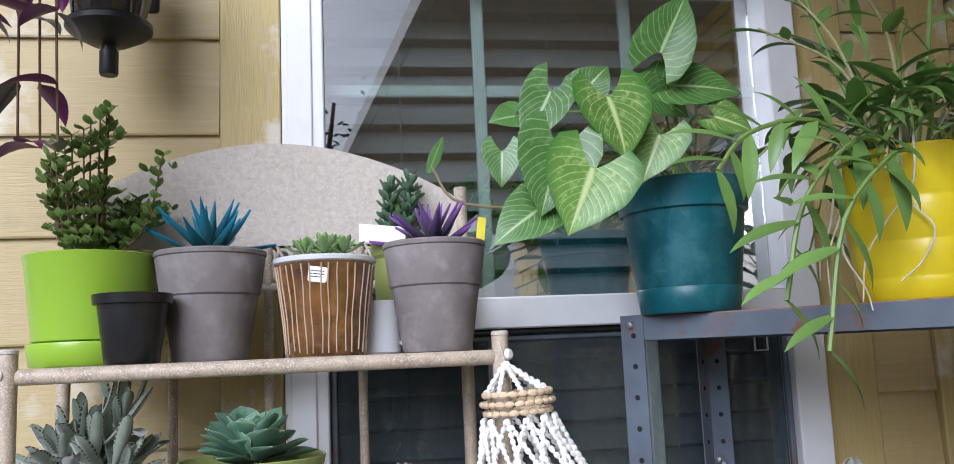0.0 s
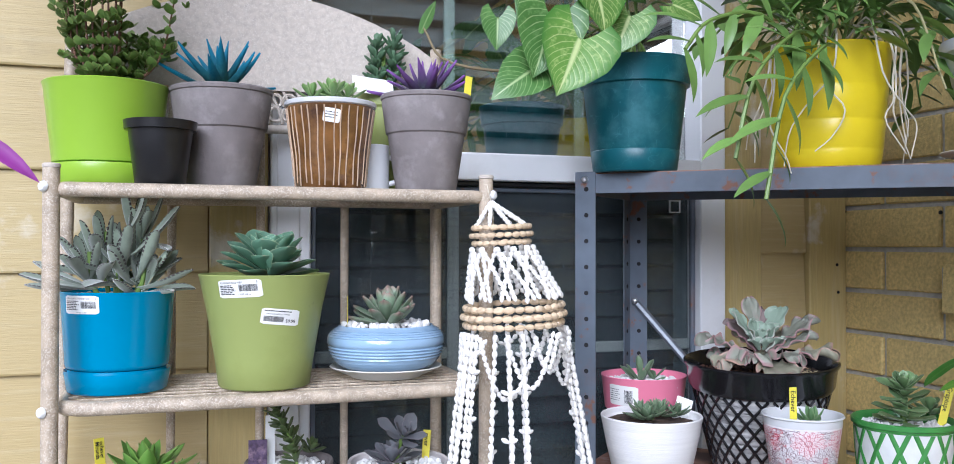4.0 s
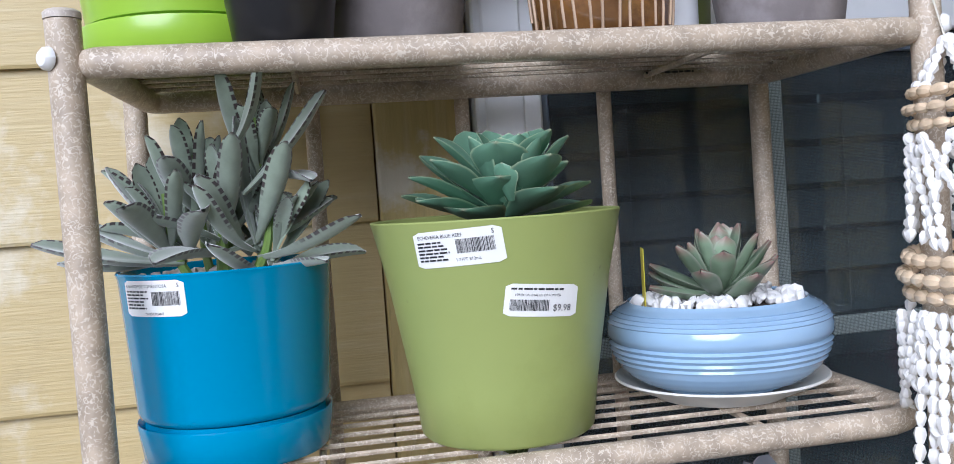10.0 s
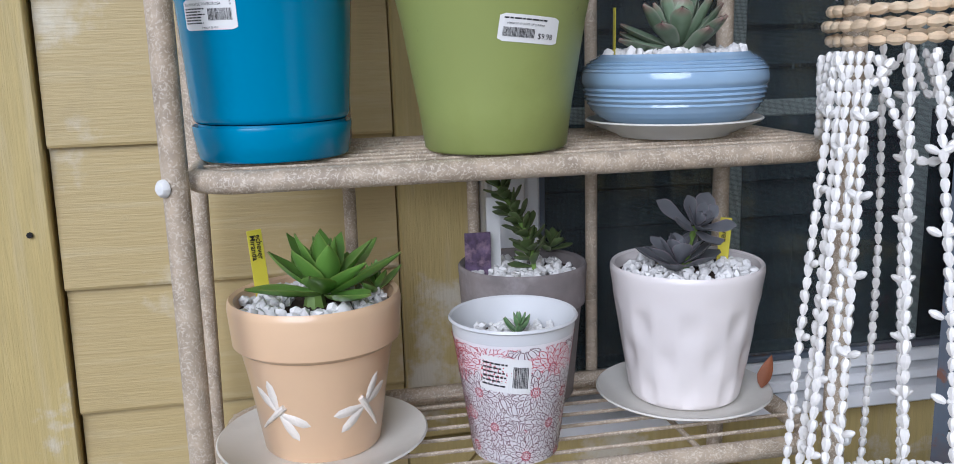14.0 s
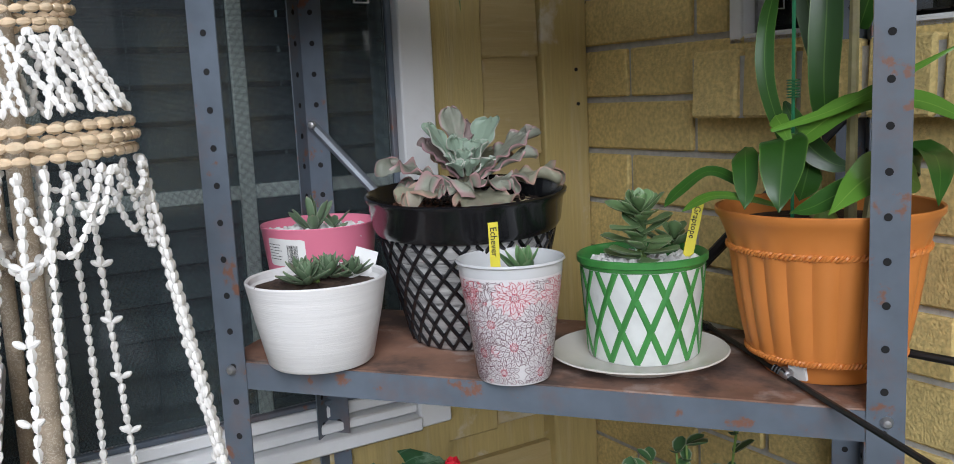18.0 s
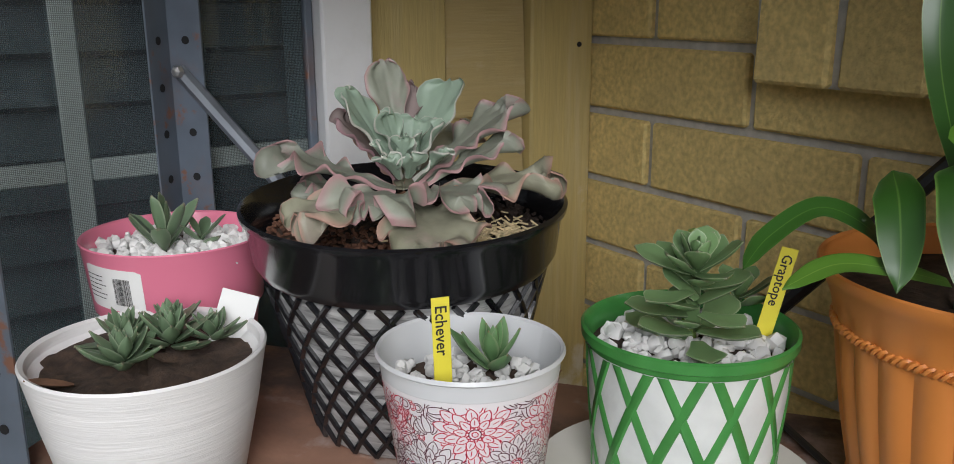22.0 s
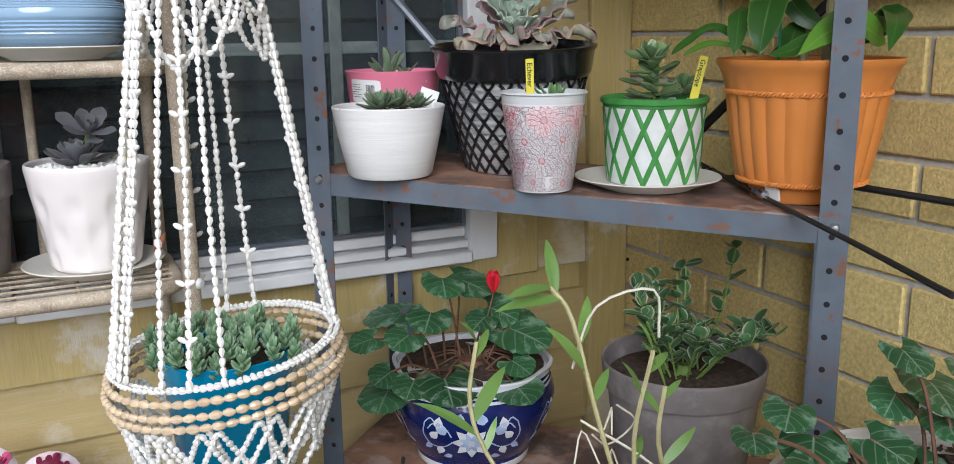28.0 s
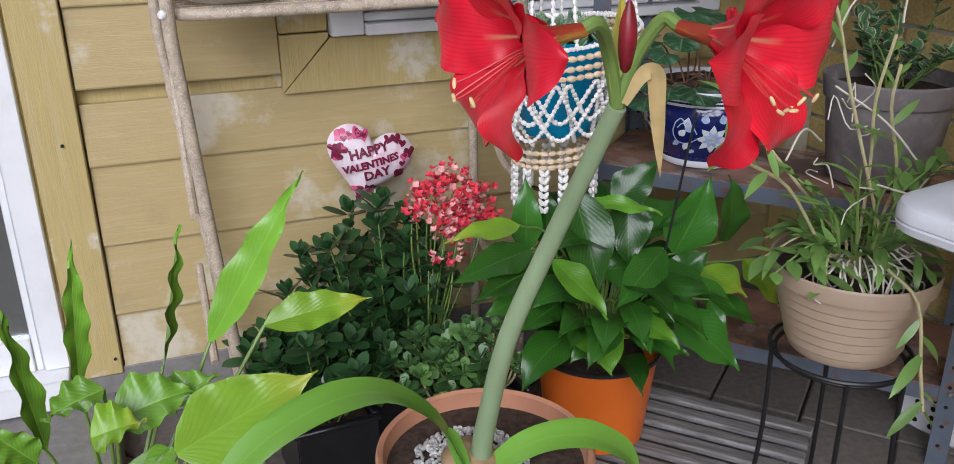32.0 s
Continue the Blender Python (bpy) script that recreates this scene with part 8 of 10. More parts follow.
for k in range(4):
    a = radians(-117 + 90 * k)
    part("painted_flower", wrap(painted([(0, 0, 45 * i, 0.031, 0.017) for i in range(8)], 1.0), bw_r, a, 0.068, 0, 0.0006), porcelain, bw_pot, "white eight-petalled painted flower")
    part("painted_flower", wrap(painted([(0, 0, 45 * i + 22, 0.020, 0.010) for i in range(8)], 1.0), bw_r, a, 0.068, 0, 0.0011), pale_blue, bw_pot)
    part("flower_eye", wrap(painted([(0, 0, 60 * i, 0.0075, 0.006) for i in range(6)], 1.0), bw_r, a, 0.068, 0, 0.0016), porcelain, bw_pot)
    for sd in (1, -1):
        g = Geo()
        for arc in (((0.028, 0.0), (0.045, -0.012), (0.066, -0.010), (0.078, 0.010), (0.074, 0.032)), ((0.030, 0.010), (0.040, 0.026), (0.058, 0.032), (0.070, 0.020)), ((0.074, 0.032), (0.064, 0.040), (0.056, 0.034))):
            ribbon([(sd * p[0], p[1]) for p in curve([(x, y, 0) for x, y in arc], 14)], 0.0022, g)
        part("painted_scroll", wrap(g, bw_r, a, 0.068, 0, 0.0007), pale_blue, bw_pot)
        for x, y, di, ln, wd, mt in ((0.040, 0.014, 55, 0.026, 0.018, pale_blue), (0.052, 0.024, 100, 0.020, 0.016, porcelain), (0.046, -0.012, -70, 0.018, 0.014, porcelain), (0.064, -0.010, -40, 0.016, 0.012, pale_blue), (0.064, 0.004, 130, 0.018, 0.015, porcelain), (0.018, 0.034, 100, 0.018, 0.017, pale_blue), (0.030, -0.028, -20, 0.016, 0.010, pale_blue)):
            part("painted_leaf", wrap(painted([(sd * x, y, di if sd > 0 else 180 - di, ln, wd)], 1.0), bw_r, a, 0.068, 0, 0.0010), mt, bw_pot)
cyc = leaf_material("cyclamen_leaf", (0.030, 0.095, 0.036), rough=0.30, spread=0.2, scale=20, vein=(0.36, 0.47, 0.36), vein_amount=0.40, rib=0.025, side=4.0, mottle=(0.30, 0.43, 0.32), mottle_scale=26, mottle_amount=0.9, random_value=0.25)
red_petal = leaf_material("cyclamen_petal", (0.62, 0.012, 0.03), rough=0.5, spread=0.15)
CYC = ((0, 0.55), (0.08, 0.88), (0.30, 1.0), (0.58, 0.95), (0.80, 0.72), (0.92, 0.44), (0.98, 0.20), (1, 0.05))
cyc_me = [leaf(0.054 * q, 0.070 * q, 0.0012, CYC, bend=0.1, droop=-0.35, cup=-0.06, fold=0.06, lobes=0.40, nu=12, nv=8, seed=k, ruffle=0.0015).mesh("leaf", cyc) for k, q in enumerate((1.0, 1.15, 0.85))]


def cyclamen(root, z, spots, seed=0, size=1.0, tall=1.0):
    """Heart-shaped mottled leaves on reddish stalks."""
    rnd = random.Random(seed)
    pl = part("plant", lathe([(0.0, z - 0.004), (0.025, z - 0.004), (0.02, z + 0.006), (0.0, z + 0.008)], 10), stem_brown, root)
    for k, (x, y, h, tx, ty) in enumerate(spots):
        h *= tall
        stalk([(x * 0.5 + rnd.uniform(-.02, .02), y * 0.5 + rnd.uniform(-.02, .02), z), (x * 0.75, y * 0.75, z + max(h, 0.0) * 0.7 + 0.008), (x, y, z + h)], 0.0021, 0.0016, stem_brown, pl, "petiole", 10, 5)
        to = (x + tx, y + ty, z + h - 0.008)
        part("leaf", cyc_me[k % 3], None, pl, m=aim((x, y, z + h), to, (rnd.uniform(-.35, .15), rnd.uniform(-0.8, -.1), 1.1), size * rnd.uniform(0.8, 1.15)))
    return pl


BW_SPOTS = ((-.115, -.02, .070, -.045, -.03), (-.070, .00, .092, -.02, -.03), (-.150, -.03, .020, -.05, -.03), (-.125, -.06, .012, -.03, -.04), (-.080, -.07, .010, -.01, -.04), (-.155, .03, .055, -.04, 0), (-.036, .03, .135, -.01, -.03), (-.005, .05, .128, .02, -.03),
            (.020, -.01, .075, -.03, -.02), (.040, .02, .080, .02, -.03), (.055, -.03, .055, .02, -.04), (.030, -.08, .022, .01, -.04), (.015, -.105, .0, .0, -.05), (-.150, -.02, -.01, -.03, -.04), (.10, .03, .05, .04, -.01), (.07, .06, .07, .03, 0), (-.10, .06, .08, -.04, .02))
pl = cyclamen(bw, 0.152, BW_SPOTS, 4, 1.02)
for k in range(14):
    a = k * 2.4
    stalk([(0.012 * math.cos(a), 0.012 * math.sin(a), 0.15), (0.03 * math.cos(a), 0.03 * math.sin(a), 0.168), (0.065 * math.cos(a), 0.065 * math.sin(a), 0.16)], 0.0016, 0.0012, bpy.data.materials["brown_stem"], pl, "petiole", 8, 5)
p = [Vector(q) for q in curve([(0.01, 0, 0.15), (0.025, 0.0, 0.21), (0.038, 0.0, 0.252), (0.040, 0.0, 0.262)], 12)]
st = part("flower_stalk", tube(p, 0.0016, 5), stem_brown, pl)
for k in range(5):
    part("petal", leaf(0.036, 0.022, 0.0012, PADDLE, bend=0.3, cup=0.25, nu=7), red_petal, st, m=Matrix.Translation(p[-1]) @ pose(0, 0, 0, 0, 0, 72 * k) @ pose(0, 0, 0, 68))

greyl = potted("wide dark grey pot with a variegated trailing plant", 1.005, 1.020, SLOW)
part("pot", lathe(wall_profile([(0.098, 0.0), (0.101, 0.003), (0.118, 0.14), (0.120, 0.165), (0.126, 0.167), (0.131, 0.205), (0.131, 0.21)], 0.004, 0.03), 64), grey_clay, greyl)
soil_disc(0.120, 0.182, soil, greyl)
vari = leaf_material("variegated_leaf", (0.07, 0.16, 0.06), rough=0.5, edge=(0.50, 0.52, 0.36), edge_from=0.72, spread=0.2, random_value=0.25)
rnd = random.Random(21)
ms = [leaf(0.034 * q, 0.024 * q, 0.0014, ROUND, bend=0.3, cup=0.2, fold=0.2, nu=6).mesh("leaf", vari) for q in (1, 0.8)]
pl = part("plant", lathe([(0.0, 0.18), (0.015, 0.18), (0.01, 0.2), (0.0, 0.2)], 8), stem_green, greyl)
for k in range(15):
    a = k * 2.4
    e = Vector((0.13 * math.cos(a) * ((k * .37) % 1 + .25), 0.13 * math.sin(a) * ((k * .37) % 1 + .25), 0.24 + 0.13 * ((k * .618) % 1)))
    pts = [Vector(q) for q in curve([(0.03 * math.cos(a), 0.03 * math.sin(a), 0.185), (e.x * .7, e.y * .7, 0.25), e], 9)]
    part("stem", tube(pts, 0.0018, 5), stem_green, pl)
    for i in range(2, 10):
        for s in (0, 1):
            part("leaf", ms[s], None, pl, m=aim(pts[i], pts[i] + Vector((rnd.uniform(-1, 1), rnd.uniform(-1, 1), rnd.uniform(0, .6))), (0, 0, 1), rnd.uniform(.7, 1.15)))

# ---- folding table and bowl ----
TZ = 0.560
tx, ty = Vector((0.98, 0.17, 0)).normalized(), Vector((0.17, -0.98, 0)).normalized()
tx = (tx - ty * tx.dot(ty)).normalized()
corner = Vector((0.514, 0.520, 0))
table = thing("folding_table", "grey-white plastic folding table with rounded corners", "table", Matrix(((tx.x, -ty.x, 0, corner.x), (tx.y, -ty.y, 0, corner.y), (0, 0, 1, GROUND), (0, 0, 0, 1))))
TW, TD, R = 0.55, 1.1, 0.06
out = []
for cx, cy, a0 in ((TW - R, -R, 0), (R, -R, 90), (R, -TD + R, 180), (TW - R, -TD + R, 270)):
    for k in range(9):
        a = radians(a0 + 90 * k / 8)
        out.append((cx + R * math.cos(a), cy + R * math.sin(a)))
n = len(out)
hz = TZ - GROUND
vs, fs = [], []
mid = Vector((TW / 2, -TD / 2))
for ins, z in ((0.012, hz - 0.046), (0.002, hz - 0.040), (0.0, hz - 0.030), (0.0035, hz - 0.0275), (0.0, hz - 0.025), (0.0, hz - 0.012), (0.003, hz - 0.004), (0.010, hz)):
    for x, y in out:
        d = (mid - Vector((x, y)))
        d = Vector((math.copysign(ins, d.x), math.copysign(ins, d.y)))
        vs.append((x + d.x, y + d.y, z))
for r in range(7):
    fs += [(r * n + i, r * n + (i + 1) % n, (r + 1) * n + (i + 1) % n, (r + 1) * n + i) for i in range(n)]
fs += [tuple(range(n))[::-1], tuple(7 * n + i for i in range(n))]
part("tabletop", Geo().add(vs, fs), table_plastic, table)
for x in (0.22, TW - 0.10):
    for y in (-0.30, -TD + 0.14):
        part("leg", tube([(x, y, 0), (x, y, hz - 0.04)], 0.012, 10), black_iron, table)
bowl_c = potted("wide ribbed off-white bowl planted with mottled cyclamen", 0.784, 0.343, TZ)
ribbed = material("ribbed_off_white_plastic", (0.68, 0.635, 0.57), 0.5, spread=0.08, scale=20, stretch=(1, 1, 25), stain=(0.45, 0.40, 0.33), stain_scale=5, stain_amount=0.4, bump=0.3, bump_scale=40)
pr = [(0.095, 0.0), (0.10, 0.003)]
for k in range(22):
    s = k / 21
    r = 0.105 + 0.085 * math.sin(s * math.pi / 2)
    pr += [(r - 0.0018, 0.008 + 0.108 * s), (r + 0.0012, 0.0108 + 0.108 * s)]
pr += [(0.194, 0.118), (0.1985, 0.120), (0.2000, 0.126), (0.1985, 0.1285), (0.2005, 0.131), (0.2005, 0.136)]
part("bowl", lathe(wall_profile(pr, 0.006, 0.025), 80), ribbed, bowl_c)
soil_disc(0.186, 0.115, soil, bowl_c, rough=0.009)
g = Geo()
rnd = random.Random(9)
g2 = Geo()
for k in range(1100):
    a, q = rnd.uniform(0, 6.28), 0.182 * math.sqrt(rnd.random())
    g.join(box(rnd.uniform(.003, .012), rnd.uniform(.002, .006), .0022, (0, 0, 0), 0.0006), pose(q * math.cos(a), q * math.sin(a), 0.121 + rnd.uniform(0, .006), rnd.uniform(-40, 40), rnd.uniform(-40, 40), rnd.uniform(0, 360)))
for k in range(90):
    a, q = rnd.uniform(0, 6.28), 0.178 * math.sqrt(rnd.random())
    lathe([(0.0, -0.0014), (0.0014, 0.0), (0.0, 0.0014)], 6, g2, m=Matrix.Translation((q * math.cos(a), q * math.sin(a), 0.127 + rnd.uniform(0, .002))))
mulch = material("crumbly_bark_soil", (0.075, 0.048, 0.038), 0.95, spread=0.6, scale=90, stain=(0.20, 0.14, 0.115), stain_scale=30, stain_amount=0.6)
tagged(part("bark_litter", g, mulch, bowl_c, "crumbly brown bark soil"), kind="stuff")
tagged(part("perlite", g2, material("perlite", (0.75, 0.73, 0.68), 0.9), bowl_c, "white perlite grains"), kind="stuff")
TALL = ((-0.016, 0.107, 0.136), (0.027, 0.107, 0.097), (0.010, 0.127, 0.081), (0.024, 0.087, 0.069), (0.050, 0.077, 0.058), (0.089, 0.057, 0.062), (0.085, 0.077, 0.066), (0.120, 0.037, 0.060), (-0.167, 0.127, 0.079), (-0.114, 0.137, 0.088), (-0.105, 0.117, 0.066))
LOW = ((-0.058, 0.097, 0.062), (-0.132, 0.087, 0.054), (-0.089, 0.087, 0.043), (-0.176, 0.099, 0.028), (-0.130, 0.064, 0.023), (-0.002, 0.084, 0.023), (-0.053, -0.018, 0.018), (-0.126, -0.050, 0.024), (-0.187, -0.141, 0.018), (-0.171, -0.200, 0.018), (0.130, 0.090, 0.08), (0.10, 0.11, 0.09))
rnd = random.Random(19)
spots = [(x + 0.012, y + 0.008, h, rnd.uniform(-.05, .02), rnd.uniform(-.05, -.01)) for x, y, h in TALL + LOW]
pl = cyclamen(bowl_c, 0.122, spots, 6, 0.80)
part("leaf", leaf(0.042, 0.048, 0.0012, CYC, bend=0.1, droop=-0.5, fold=0.15, lobes=0.40, nu=12, nv=8), leaf_material("yellowing_leaf", (0.22, 0.33, 0.07), rough=0.45, spread=0.2, vein=(0.45, 0.52, 0.25), vein_amount=0.5, side=5.0), pl, "yellowing heart leaf on the rim", m=aim((-0.182, -0.078, 0.145), (-0.215, -0.105, 0.125), (-0.3, -0.8, 1)))
for k in range(16):
    a = rnd.uniform(0, 6.28)
    p = (rnd.uniform(-.02, .12), rnd.uniform(-.04, .08), 0.124)
    stalk([p, (p[0] + 0.03 * math.cos(a), p[1] + 0.03 * math.sin(a), 0.15), (p[0] + 0.07 * math.cos(a), p[1] + 0.07 * math.sin(a), rnd.uniform(0.135, 0.17))], 0.0018, 0.0012, stem_brown, pl, "petiole", 10, 5)

# ---- orchid on a wire stand ----
OX, OY = 0.680, 0.712
stand = thing("wire_stand", "black wire plant stand with three legs", "plant stand", pose(OX, OY, GROUND))
for r, z in ((0.118, 0.375), (0.108, 0.365)):
    part("ring", tube([(r * math.cos(a), r * math.sin(a), z) for a in [2 * math.pi * i / 40 for i in range(40)]], 0.004, 7, closed=True), black_iron, stand)
for k in range(4):
    a = radians(-125 + 90 * k)
    part("leg", tube(curve([(0.113 * math.cos(a), 0.113 * math.sin(a), 0.375), (0.112 * math.cos(a), 0.112 * math.sin(a), 0.2), (0.125 * math.cos(a), 0.125 * math.sin(a), 0.004)], 12), 0.0045, 7), black_iron, stand)
orch = potted("beige ribbed plastic pot with a tangled orchid and pale roots", OX, OY, GROUND + 0.385)
pr = [(0.088, 0.0), (0.092, 0.004)]
for k in range(6):
    pr += [(0.0945 + 0.0050 * k, 0.017 + 0.018 * k), (0.0985 + 0.0050 * k, 0.020 + 0.018 * k)]
pr += [(0.125, 0.128), (0.134, 0.132), (0.137, 0.156), (0.136, 0.160)]
part("pot", lathe(wall_profile(pr, 0.004, 0.03), 72), beige_plastic, orch)
soil_disc(0.126, 0.135, soil, orch)
dendrobium(orch, 0.14, 24, 0.15, 0.20, 11, roots=30, hang=0.012, leaf_len=0.075, upright=0.5, lean=(0.0, 0.03), front=-100, rim=0.095)
pl = orch.children[-1]
ms2 = [leaf(0.09, 0.020, 0.0014, LANCE, bend=.1, droop=-.5, fold=.2, nu=9).mesh("leaf", dend)]
for pts in (((-.03, -.1, .19), (-.01, -.15, .15), (.0, -.17, .04), (.01, -.18, -.03)), ((.05, .0, .19), (.0, .06, .42), (-.02, .10, .56), (-.04, .12, .60)), ((-.06, .02, .19), (-.14, .02, .30), (-.24, .0, .36), (-.30, -.02, .40)), ((0, .05, .19), (-.08, .18, .34), (-.1, .22, .42), (-.08, .24, .50)), ((.02, .02, .16), (.05, .05, .30), (.03, .04, .42), (.07, .06, .52)), ((.05, .03, .16), (.09, .03, .28), (.075, .05, .40), (.09, .06, .47))):
    q = [Vector(p) for p in curve(pts, 12)]
    part("cane", tube(q, 0.003, 6), cane, pl)
    for i in range(4, 13):
        if (i * 7 + int(abs(pts[2][0]) * 1000)) % 5 in (1, 3) and i < 11:
            continue
        d = (q[min(12, i + 1)] - q[i - 1]).normalized()
        sd = d.cross(Vector((0.2, -0.9, 0.3))).normalized()
        part("leaf", ms2[0], None, pl, m=aim(q[i], q[i] + d * rnd.uniform(0.5, 1.4) + sd * (1 if i % 2 else -1) + Vector((0, rnd.uniform(-.6, .6), rnd.uniform(-.5, .3))), (rnd.uniform(-.5, .5), -0.5, 1), rnd.uniform(0.5, 1.1)))
rnd = random.Random(8)
for k in range(11):
    a, z = rnd.uniform(0, 6.28), rnd.uniform(.16, .42)
    p = [Vector((0.06 * math.cos(a), 0.06 * math.sin(a) + 0.02, z))]
    for i in range(3):
        p.append(p[-1] + Vector((rnd.gauss(0, .022), rnd.gauss(-.006, .02), rnd.gauss(0.004, .024))))
    part("aerial_root", tube(curve(p, 10), 0.0013, 5), root_white, pl)
for pts in (((-.02, .1, .5), (.0, .08, .58), (.06, .05, .60), (.07, .05, .54)), ((-.06, .05, .36), (-.14, .0, .40), (-.2, -.04, .37)), ((.0, -.02, .3), (.1, -.06, .26), (.16, -.1, .18)), ((-.02, .08, .44), (.06, .04, .38), (.12, 0, .30))):
    part("aerial_root", tube(curve(pts, 12), 0.0018, 5), root_white, pl)

# ---- slatted bench, peace lily, kalanchoe boxes ----
bench = thing("slatted_bench", "low weathered grey wooden slat bench", "bench", Matrix(((U.x, V.x, 0, 0.40), (U.y, V.y, 0, 0.92), (0, 0, 1, GROUND), (0, 0, 0, 1))))
for k in range(7):
    part("slat", box(0.46, 0.032, 0.014, (0.08, -0.06 + k * 0.051, 0.078), 0.003), old_wood, bench)
for x in (-0.1, 0.26):
    part("rail", box(0.03, 0.35, 0.03, (x, 0.09, 0.056), 0.003), old_wood, bench)
    for y in (-0.05, 0.23):
        part("leg", box(0.03, 0.03, 0.041, (x, y, 0.0205), 0.002), old_wood, bench)
lily = potted("orange nursery pot with a large glossy peace lily", 0.374, 1.030, GROUND + 0.085)
part("pot", lathe(wall_profile([(0.096, 0.0), (0.099, 0.003), (0.120, 0.185), (0.123, 0.19)], 0.003, 0.02), 64), nursery_orange, lily)
part("liner", lathe([(0.1205, 0.1905), (0.127, 0.191), (0.128, 0.199), (0.124, 0.2005), (0.115, 0.19), (0.113, 0.17), (0.0, 0.168)], 64), black_plastic, lily, "black inner nursery pot")
soil_disc(0.112, 0.171, soil, lily)
lily_m = leaf_material("peace_lily_leaf", (0.029, 0.112, 0.011), rough=0.28, spread=0.15, scale=10, vein=(0.12, 0.29, 0.05), vein_amount=0.45, rib=0.02, side=13.0, random_value=0.5, bump=0.15, bump_scale=40)
lily_m.node_tree.nodes["Principled BSDF"].inputs["Coat Weight"].default_value = 0.12
# a brighter green than lily_m, given to single leaves of the table below
bright_m = leaf_material("bright_lily_leaf", (0.105, 0.270, 0.018), rough=0.33, spread=0.15, scale=9, vein=(0.22, 0.42, 0.06), vein_amount=0.4, rib=0.02, side=13.0, random_value=0.2)
lime_m = leaf_material("lime_leaf", (0.20, 0.37, 0.022), rough=0.3, spread=0.2, scale=8, vein=(0.30, 0.46, 0.06), vein_amount=0.3, rib=0.025, side=12.0, tip=(0.42, 0.45, 0.05), tip_from=0.6)
pl = part("plant", lathe([(0.0, 0.17), (0.03, 0.17), (0.02, 0.2), (0.0, 0.2)], 8), stem_green, lily)
# base and tip of each broad leaf from the foot of the pot, its width, its surface
LILY_A = ((-0.183, -0.030, 0.487, -0.333, -0.100, 0.513, 0.043, 1), (-0.168, -0.050, 0.447, -0.334, -0.130, 0.450, 0.066, 0),
         (-0.152, -0.060, 0.416, -0.300, -0.140, 0.417, 0.072, 0), (-0.113, -0.060, 0.336, -0.218, -0.130, 0.336, 0.054, 0),
         (-0.078, -0.030, 0.539, -0.057, -0.110, 0.370, 0.105, 0), (-0.138, -0.080, 0.433, -0.073, -0.170, 0.356, 0.062, 2),
         (-0.063, -0.080, 0.297, -0.058, -0.170, 0.240, 0.105, 2), (0.105, -0.050, 0.405, -0.037, -0.140, 0.353, 0.073, 0),
         (0.156, -0.010, 0.371, 0.212, -0.030, 0.519, 0.109, 0))
LILY_B = ((0.298, 0.020, 0.363, 0.285, 0.000, 0.503, 0.094, 0), (0.028, 0.010, 0.483, 0.109, 0.000, 0.562, 0.079, 0),
         (-0.048, -0.030, 0.515, 0.060, -0.100, 0.504, 0.036, 2), (0.034, -0.030, 0.508, 0.020, -0.070, 0.394, 0.087, 0),
         (0.207, -0.030, 0.337, 0.247, -0.120, 0.316, 0.086, 1), (0.305, -0.030, 0.342, 0.346, -0.110, 0.268, 0.087, 1),
         (0.202, -0.030, 0.285, 0.303, -0.100, 0.238, 0.070, 0), (0.122, -0.070, 0.274, 0.222, -0.160, 0.185, 0.108, 0),
         (0.007, -0.080, 0.311, 0.077, -0.170, 0.268, 0.066, 2))
LILY_C = ((-0.152, 0.010, 0.416, -0.153, 0.010, 0.556, 0.061, 0), (0.210, -0.060, 0.284, 0.215, -0.130, 0.193, 0.037, 0),
         (-0.101, 0.030, 0.415, -0.104, 0.030, 0.523, 0.069, 0), (0.091, -0.030, 0.298, 0.191, -0.080, 0.259, 0.083, 0),
         (-0.009, -0.010, 0.363, 0.085, -0.050, 0.372, 0.079, 0), (0.138, -0.030, 0.326, 0.199, -0.060, 0.389, 0.064, 0),
         (-0.153, -0.030, 0.355, -0.263, -0.080, 0.348, 0.059, 0), (0.055, -0.060, 0.244, 0.139, -0.110, 0.203, 0.067, 0))
rnd = random.Random(3)
for k, (bx, by, bz, tx, ty, tz, wd, mt) in enumerate(LILY_A + LILY_B + LILY_C):
    p, q = Vector((bx, by, bz)), Vector((tx, ty, tz))
    stalk([(p.x * 0.15, p.y * 0.15 + 0.01, 0.17), (p.x * 0.55, p.y * 0.5 + 0.02, 0.17 + (p.z - 0.17) * 0.75 + 0.02), p], 0.0035, 0.0022, stem_green, pl, "petiole", 10, 6)
    part("leaf", leaf((q - p).length * 1.06, wd, 0.001, ACUM, bend=0.42, droop=-0.85, fold=0.20, nu=18, nv=8, ruffle=0.0055, waves=2.0, twist=rnd.uniform(-.25, .25), seed=k), (lily_m, lime_m, bright_m)[mt], pl, m=aim(p, q, (rnd.uniform(-.25, .25), -0.75, 0.8)))
ms = [leaf(0.165 * q, 0.088 * q, 0.001, ACUM, bend=b, droop=d, fold=0.25, nu=16, nv=6, ruffle=0.005, waves=2.0, twist=tw, seed=k).mesh("leaf", lily_m) for k, (q, b, d, tw) in enumerate(((1, .3, -1.3, .3), (.9, .2, -1.0, -.4), (1.1, .4, -1.6, .2)))]
